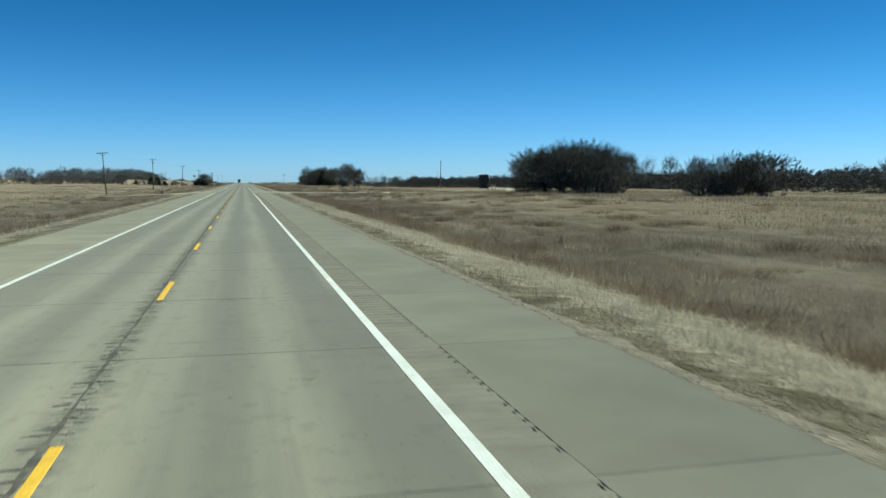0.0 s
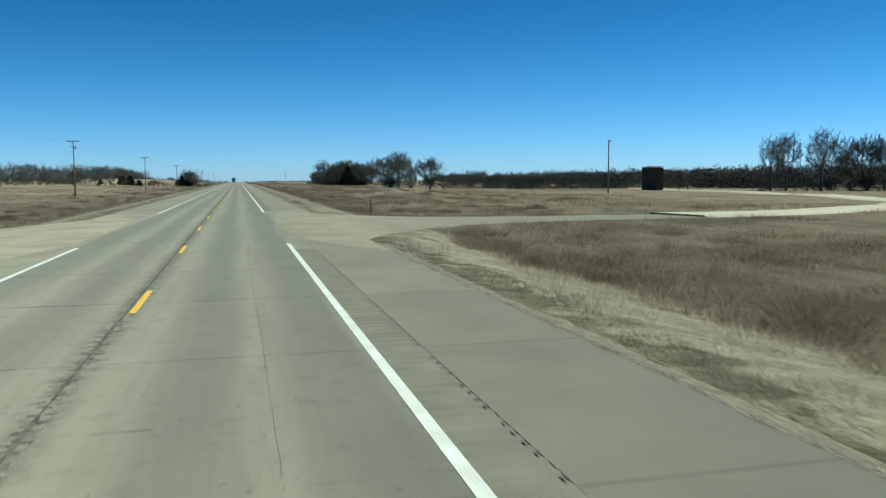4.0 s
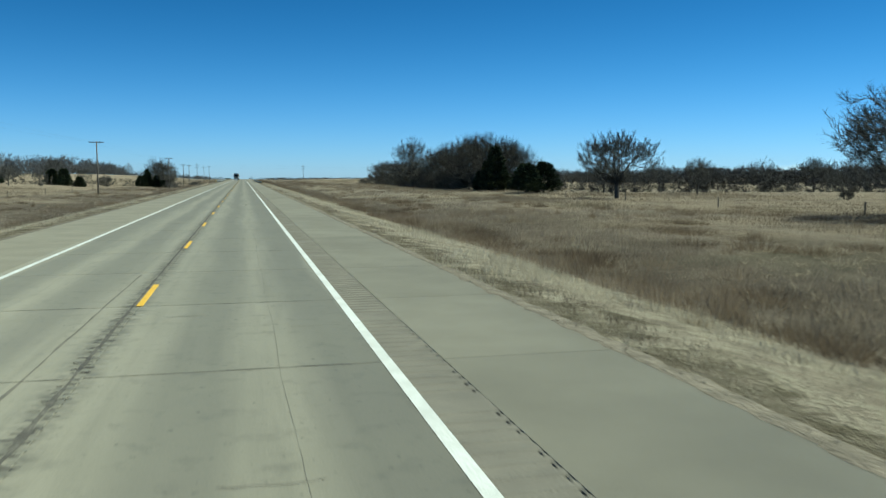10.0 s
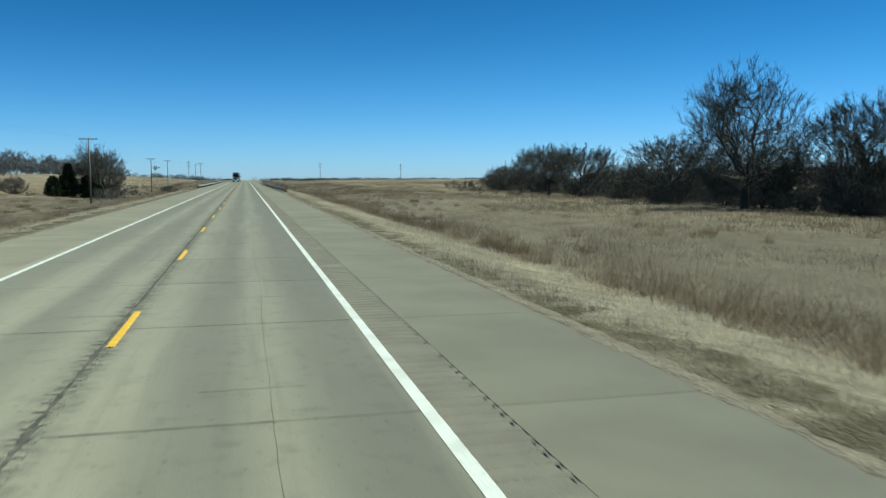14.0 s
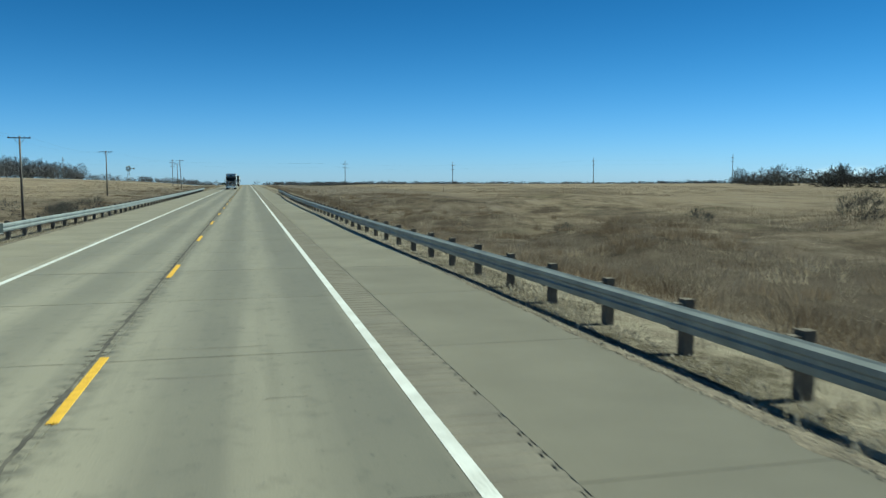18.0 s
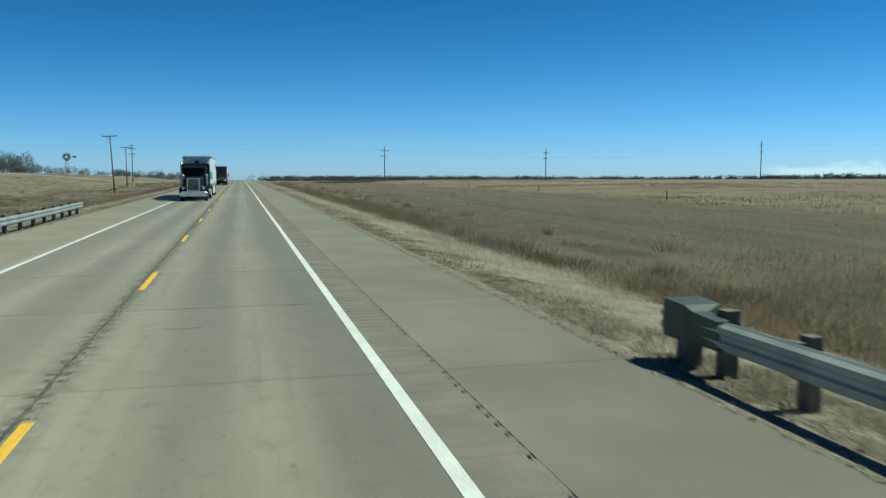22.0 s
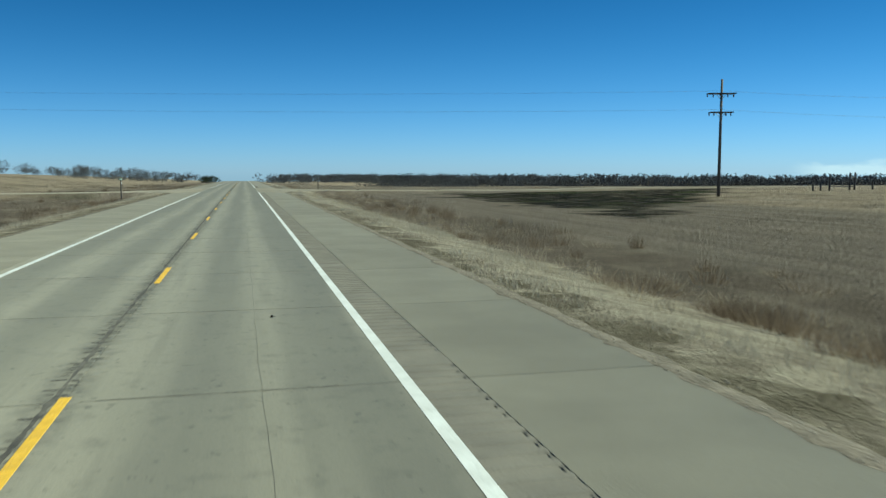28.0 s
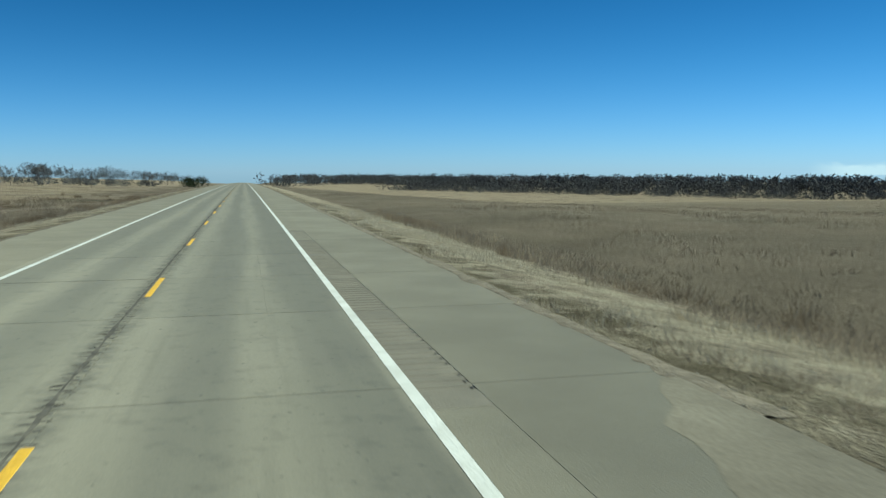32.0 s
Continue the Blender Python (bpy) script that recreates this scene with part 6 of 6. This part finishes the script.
M_REDTAPE = surface("red_tape", (0.45, 0.03, 0.03), (0.4, 0.03, 0.03), 9, 30, 0.4, bump=0)
M_INK = surface("black_lettering", (0.02, 0.02, 0.02), (0.03, 0.03, 0.03), 9, 30, 0.5, bump=0)


def turn_ring(profile, cx, cy, cz, sides=28):
    """Rings of (x, r) turned round the x axis."""
    return [[(cx + x, cy + math.cos(2 * math.pi * k / sides) * r, cz + math.sin(2 * math.pi * k / sides) * r) for k in range(sides)] for x, r in profile]


def wheel(root, x, y, r=0.51, w=0.28, dual=False):
    s = 1 if x > 0 else -1
    w2 = 0.62 if dual else w
    prof = [(0, r * 0.58), (0, r * 0.9), (0.03, r * 0.985), (w * 0.25, r), (w2 - 0.05, r), (w2, r * 0.92), (w2, r * 0.58)]
    t = part("wheel", Build().loft(turn_ring([(-s * a, b) for a, b in prof], x, y, r), caps=False), M_TYRE, root, smooth=True)
    rim = [(-0.02, r * 0.60), (0.01, r * 0.59), (-0.06 if not dual else -0.16, r * 0.50), (-0.08 if not dual else -0.2, r * 0.28), (0.0 if not dual else -0.10, r * 0.24), (0.02 if not dual else -0.06, r * 0.16), (0.02 if not dual else -0.06, 0.001)]
    part("rim", Build().loft(turn_ring([(s * a, b) for a, b in rim], x, y, r, 20), caps=False), M_RIM, t, "pale dished wheel disc", True)


def slab_loft(sections):
    """Sections of (y, half-width, z0, z1) joined into a tapering body with chamfered edges."""
    rings = []
    for y, w, z0, z1 in sections:
        c = min(0.12, w * 0.2)
        rings.append([(-w, y, z0), (w, y, z0), (w, y, z1 - c), (w - c, y, z1), (-w + c, y, z1), (-w, y, z1 - c)])
    return Build().loft(rings)


def sheet_text(body, size, x, y, z, parent):
    cu = bpy.data.curves.new("lettering", "FONT")
    cu.body, cu.size, cu.extrude = body, size, 0.003
    cu.materials.append(M_INK)
    ob = new("lettering", cu)
    ob.parent = parent
    ob.matrix_basis = Matrix.Translation((x, y, z)) @ Euler((radians(90), 0, radians(90))).to_matrix().to_4x4()
    return tagged(ob, "black lettering")


def trailer(root, y0, y1):
    hw, z0, z1 = 1.3, 1.18, 4.05
    rr2 = 0.30
    ring = []
    for y, w in ((y0, hw - rr2), (y0 + rr2 * 0.3, hw - rr2 * 0.3), (y0 + rr2, hw), (y1, hw)):
        ring.append([(-w, y, z0 + 0.24), (w, y, z0 + 0.24), (w, y, z1 - 0.13), (-w, y, z1 - 0.13)])
    box = part("trailer_box", Build().loft(ring), M_TRAILER, root, "white sheet-sided trailer box")
    part("bottom_rail", Build().box((-hw - 0.012, y0 + 0.05, z0), (hw + 0.012, y1 + 0.02, z0 + 0.25)), M_ALU, box)
    part("top_rail", Build().box((-hw - 0.012, y0 + 0.06, z1 - 0.14), (hw + 0.012, y1 + 0.02, z1 - 0.01)), M_ALU, box)
    part("roof", Build().loft([[(-hw, y0 + 0.1, z1 - 0.011), (hw, y0 + 0.1, z1 - 0.011), (0.6, y0 + 0.1, z1 + 0.03), (-0.6, y0 + 0.1, z1 + 0.03)], [(-hw, y1, z1 - 0.011), (hw, y1, z1 - 0.011), (0.6, y1, z1 + 0.03), (-0.6, y1, z1 + 0.03)]]), M_TRAILER, box)
    n = 13
    for k in range(1, n):
        y = y0 + (y1 - y0) * k / n
        part("panel_seam", Build().box((hw - 0.002, y - 0.006, z0 + 0.25), (hw + 0.001, y + 0.006, z1 - 0.14)), M_TRAILER, box)
    for k in range(12):
        y = y0 + 0.6 + k * 1.32
        part("reflective_tape", Build().box((hw + 0.0125, y, z0 + 0.255), (hw + 0.016, y + 0.28, z0 + 0.305)), M_REDTAPE, box, "red reflective tape")
        part("reflective_tape", Build().box((hw + 0.0125, y + 0.285, z0 + 0.255), (hw + 0.016, y + 0.5, z0 + 0.305)), M_SIGNWHITE, box, "white reflective tape")
    part("side_skirt", Build().loft([[(hw - 0.06, y0 + 4.6, z0), (hw - 0.03, y0 + 4.6, z0), (hw - 0.03, y0 + 4.7, z0 - 0.05), (hw - 0.06, y0 + 4.7, z0 - 0.05)],
                                     [(hw - 0.06, y0 + 5.6, z0), (hw - 0.03, y0 + 5.6, z0), (hw - 0.03, y0 + 5.6, 0.38), (hw - 0.06, y0 + 5.6, 0.38)],
                                     [(hw - 0.06, y1 - 4.3, z0), (hw - 0.03, y1 - 4.3, z0), (hw - 0.03, y1 - 4.3, 0.38), (hw - 0.06, y1 - 4.3, 0.38)]]), M_TRAILER, root, "white aerodynamic side skirt")
    part("side_skirt", Build().box((-hw + 0.03, y0 + 5.2, 0.38), (-hw + 0.06, y1 - 4.3, z0)), M_TRAILER, root, "white aerodynamic side skirt")
    for s in (-1, 1):
        part("landing_leg", Build().box((s * 0.85 - 0.07, y0 + 3.6, 0.35), (s * 0.85 + 0.07, y0 + 3.75, z0)), M_ALU, root)
        part("marker_lamp", Build().box((s * (hw - 0.16) - 0.07, y0 - 0.02, z1 - 0.12), (s * (hw - 0.16) + 0.07, y0 + 0.05, z1 - 0.05)), M_AMBER, root, "amber marker lamp")
        part("mud_flap", Build().box((s * 0.95 - 0.3, y1 - 0.75, 0.25), (s * 0.95 + 0.3, y1 - 0.73, 1.0)), M_TYRE, root)
        for yy in (y1 - 2.9, y1 - 1.6):
            wheel(root, s * 1.28, yy, 0.50, 0.26, True)
    part("bogie", Build().box((-0.6, y1 - 3.9, 0.7), (0.6, y1 - 0.7, z0)), M_BLACK, root)
    part("underride_bar", Build().box((-1.15, y1 - 0.1, 0.5), (1.15, y1, 0.62)), M_BLACK, root)
    return box, hw


def steer_axle(root, y):
    for s in (-1, 1):
        wheel(root, s * 1.18, y)


def common_chassis(root, drive):
    part("chassis", Build().box((-0.45, 0.6, 0.72), (0.45, drive[1] + 0.7, 0.98)), M_BLACK, root)
    part("fifth_wheel", Build().box((-0.5, drive[0] - 0.2, 0.98), (0.5, drive[1] - 0.3, 1.17)), M_BLACK, root)
    for y in drive:
        for s in (-1, 1):
            wheel(root, s * 1.24, y, 0.51, 0.27, True)
    for s in (-1, 1):
        part("mud_flap", Build().box((s * 0.95 - 0.28, drive[1] + 0.62, 0.25), (s * 0.95 + 0.28, drive[1] + 0.64, 0.95)), M_TYRE, root)


def classic_lorry(x, y):
    """Long-nosed dark conventional with chrome grille and twin stacks, and a white box trailer."""
    root = tagged(empty("semi_truck", (x, y, road_z(y))), "dark navy long-nosed semi truck pulling a white box trailer", "truck", "oncoming trucks")
    part("bumper", slab_loft([(0.0, 1.08, 0.42, 0.86), (0.10, 1.2, 0.42, 0.86), (0.28, 1.22, 0.45, 0.84)]), M_CHROME, root, "deep chrome bumper")
    part("hood", slab_loft([(0.45, 0.52, 0.9, 1.98), (1.4, 0.62, 0.9, 2.04), (2.7, 0.92, 0.95, 2.16)]), M_NAVY, root)
    gr = part("grille", Build().box((-0.54, 0.36, 0.86), (0.54, 0.46, 2.0)), M_CHROME, root, "chrome grille surround")
    part("grille_back", Build().box((-0.47, 0.345, 0.92), (0.47, 0.358, 1.93)), M_BLACK, gr, "black grille opening")
    for k in range(9):
        u = -0.44 + k * 0.11
        part("grille_bar", Build().tube([(u, 0.335, 0.92), (u, 0.335, 1.93)], [0.017, 0.017], 6), M_CHROME, gr)
    for s in (-1, 1):
        rings = []
        for a in range(0, 181, 15):
            c, sn = math.cos(radians(a)), math.sin(radians(a))
            rings.append([(s * 0.62, 1.25 - c * 0.74, 0.5 + sn * 0.78), (s * 1.22, 1.25 - c * 0.74, 0.5 + sn * 0.72), (s * 1.24, 1.25 - c * 0.66, 0.47 + sn * 0.64), (s * 0.62, 1.25 - c * 0.66, 0.5 + sn * 0.68)])
        part("fender", Build().loft(rings), M_NAVY, root)
        part("headlamp", Build().tube([(s * 0.84, 0.42, 1.14), (s * 0.84, 0.30, 1.14), (s * 0.84, 0.27, 1.14)], [0.10, 0.14, 0.12], 12), M_LAMP, root)
        part("air_cleaner", Build().tube([(s * 1.02, 2.55, 1.35), (s * 1.02, 2.55, 1.42), (s * 1.02, 2.55, 2.25), (s * 1.02, 2.55, 2.32)], [0.10, 0.15, 0.15, 0.10], 12), M_ALU, root, "chrome air cleaner")
        part("exhaust_stack", Build().tube([(s * 1.24, 4.25, 0.9), (s * 1.24, 4.25, 3.2), (s * 1.25, 4.32, 3.42)], [0.07, 0.07, 0.07], 12), M_ALU, root, "polished exhaust stack", True)
        mi = part("mirror", Build().box((s * 1.45 - 0.09, 2.72, 1.9), (s * 1.45 + 0.09, 2.80, 2.55)), M_CHROME, root, "chrome side mirror")
        part("mirror_arm", Build().tube([(s * 1.05, 2.85, 2.5), (s * 1.45, 2.78, 2.5)], [0.018, 0.018], 5), M_CHROME, mi)
        part("fuel_tank", Build().tube([(s * 0.98, 3.3, 0.74), (s * 0.98, 3.36, 0.74), (s * 0.98, 6.3, 0.74), (s * 0.98, 6.36, 0.74)], [0.2, 0.32, 0.32, 0.2], 14), M_ALU, root, "round aluminium fuel tank", True)
        part("step_box", Build().box((s * 1.0 - 0.2, 6.45, 0.5), (s * 1.0 + 0.25, 7.3, 0.95)), M_ALU, root)
    cab = part("cab", slab_loft([(2.65, 1.0, 1.0, 2.2), (2.95, 1.05, 1.0, 2.95), (3.3, 1.08, 1.0, 3.1), (4.3, 1.08, 1.0, 3.15)]), M_NAVY, root)
    for s in (-1, 1):
        part("windscreen", Build().loft([[(s * 0.04, 2.66, 2.22), (s * 0.93, 2.68, 2.22), (s * 0.93, 2.70, 2.22), (s * 0.04, 2.68, 2.22)], [(s * 0.04, 2.905, 2.85), (s * 0.90, 2.925, 2.82), (s * 0.90, 2.945, 2.82), (s * 0.04, 2.925, 2.85)]]), M_GLASS, cab, "dark windscreen pane")
        part("door_window", Build().box((s * 1.078, 3.15, 2.1), (s * 1.09, 3.95, 2.75)), M_GLASS, cab, "dark door window")
        part("door_handle", Build().box((s * 1.08, 3.85, 1.75), (s * 1.11, 4.02, 1.79)), M_CHROME, cab)
    part("visor", Build().box((-0.98, 2.62, 2.86), (0.98, 2.98, 2.93)), M_NAVY, cab)
    for k in range(5):
        part("roof_lamp", Build().tube([(-0.7 + k * 0.35, 3.05, 3.08), (-0.7 + k * 0.35, 2.98, 3.14)], [0.022, 0.028], 8), M_AMBER, cab, "amber roof lamp")
    part("sleeper", slab_loft([(4.32, 1.18, 1.0, 3.25), (4.6, 1.2, 1.0, 3.35), (7.0, 1.2, 1.0, 3.35)]), M_NAVY, root)
    common_chassis(root, (8.0, 9.3))
    steer_axle(root, 1.25)
    box, hw = trailer(root, 7.4, 23.55)
    sheet_text("53", 0.42, hw + 0.004, 8.35, 1.98, box)
    for a, b in ((7.9, 8.12), (8.16, 8.38), (8.42, 8.60)):
        part("number_bar", Build().box((hw + 0.0025, a, 1.47), (hw + 0.009, b, 1.66)), M_INK, box, "black bar in place of a fleet number")
    ringpts = []
    for k in range(33):
        w = 2 * math.pi * k / 32
        ringpts.append((hw + 0.004, 22.0 + math.cos(w) * 0.42, 3.2 + math.sin(w) * 0.36))
    part("badge_ring", Build().tube(ringpts, [0.035] * 33, 4), M_INK, box, "plain dark oval ring")
    sheet_text("AIR RIDE EQUIPPED", 0.17, hw + 0.004, 21.1, 2.0, box)
    part("front_badge", Build().box((-0.2, 7.38, 3.3), (0.2, 7.396, 3.65)), M_INK, box, "plain dark badge")
    return root


def aero_lorry(x, y):
    """Black streamlined high-roof conventional with a white box trailer."""
    root = tagged(empty("semi_truck", (x, y, road_z(y))), "black high-roof semi truck pulling a white box trailer", "truck", "oncoming trucks")
    part("bumper", slab_loft([(0.0, 0.95, 0.32, 0.88), (0.25, 1.2, 0.32, 0.9), (0.8, 1.24, 0.34, 0.88)]), M_BLACKPAINT, root)
    part("hood", slab_loft([(0.22, 0.72, 0.85, 1.55), (0.7, 0.95, 0.85, 1.78), (1.7, 1.1, 0.85, 1.98), (2.3, 1.15, 0.85, 2.08)]), M_BLACKPAINT, root)
    gr = part("grille", Build().box((-0.55, 0.12, 0.82), (0.55, 0.21, 1.62)), M_CHROME, root, "bright grille surround")
    part("grille_back", Build().box((-0.48, 0.105, 0.88), (0.48, 0.118, 1.56)), M_BLACK, gr, "black grille opening")
    for k in range(5):
        z = 0.95 + k * 0.14
        part("grille_bar", Build().tube([(-0.48, 0.10, z), (0.48, 0.10, z)], [0.018, 0.018], 6), M_CHROME, gr)
    cab = part("cab", slab_loft([(2.15, 1.12, 0.9, 2.0), (2.75, 1.18, 0.9, 2.95), (3.2, 1.22, 0.9, 3.5), (4.2, 1.24, 0.9, 3.95), (6.3, 1.24, 0.9, 4.0)]), M_BLACKPAINT, root)
    part("windscreen", Build().loft([[(-1.0, 2.13, 2.05), (1.0, 2.13, 2.05), (1.0, 2.17, 2.05), (-1.0, 2.17, 2.05)], [(-0.98, 2.66, 2.88), (0.98, 2.66, 2.88), (0.98, 2.71, 2.88), (-0.98, 2.71, 2.88)]]), M_GLASS, cab, "dark raked windscreen")
    for k in range(5):
        part("roof_lamp", Build().box((-0.75 + k * 0.36, 3.28, 3.62), (-0.67 + k * 0.36, 3.40, 3.68)), M_AMBER, cab, "amber roof lamp")
    for s in (-1, 1):
        part("headlamp", Build().loft([[(s * 0.70, 0.22, 0.95), (s * 1.12, 0.42, 0.95), (s * 1.12, 0.5, 0.95), (s * 0.70, 0.3, 0.95)], [(s * 0.78, 0.28, 1.28), (s * 1.08, 0.55, 1.38), (s * 1.08, 0.62, 1.38), (s * 0.78, 0.36, 1.28)]]), M_LAMP, root)
        part("fender", slab_loft([(0.5, 0.17, 0.85, 1.15), (1.2, 0.19, 1.0, 1.3), (1.9, 0.17, 0.85, 1.2)]).turned(Matrix.Translation((s * 1.06, 0, 0))), M_BLACKPAINT, root)
        mi = part("mirror", Build().box((s * 1.5 - 0.12, 2.15, 1.85), (s * 1.5 + 0.12, 2.27, 2.55)), M_BLACK, root)
        part("mirror_arm", Build().tube([(s * 1.15, 2.4, 2.3), (s * 1.5, 2.22, 2.3)], [0.03, 0.03], 5), M_BLACK, mi)
        part("door_window", Build().box((s * 1.212, 2.9, 2.05), (s * 1.228, 3.7, 2.8)), M_GLASS, cab, "dark door window")
        part("side_fairing", Build().box((s * 1.2 - 0.03, 3.2, 0.4), (s * 1.2 + 0.03, 6.6, 0.95)), M_BLACKPAINT, root)
        part("fuel_tank", Build().tube([(s * 0.9, 3.3, 0.72), (s * 0.9, 5.6, 0.72)], [0.29, 0.29], 12), M_ALU, root)
    common_chassis(root, (7.0, 8.3))
    steer_axle(root, 1.25)
    trailer(root, 6.9, 20.9)
    return root


classic_lorry(-1.95, 836.4)
aero_lorry(-1.95, 941.0)


# ---- concrete panels of the carriageway, one by one ----
panel_row("road_right_lane", "worn pale concrete panels of the right-hand lane", 0.01, 3.74, M_LANE)
panel_row("road_left_lane", "worn pale concrete panels of the oncoming lane", -3.95, -0.01, M_LANE)
panel_row("road_right_shoulder", "pale concrete panels of the paved shoulder", 4.401, 6.85, M_SHOULDER)
panel_row("road_left_shoulder", "pale concrete panels of the paved shoulder", -6.85, -3.96, M_SHOULDER)
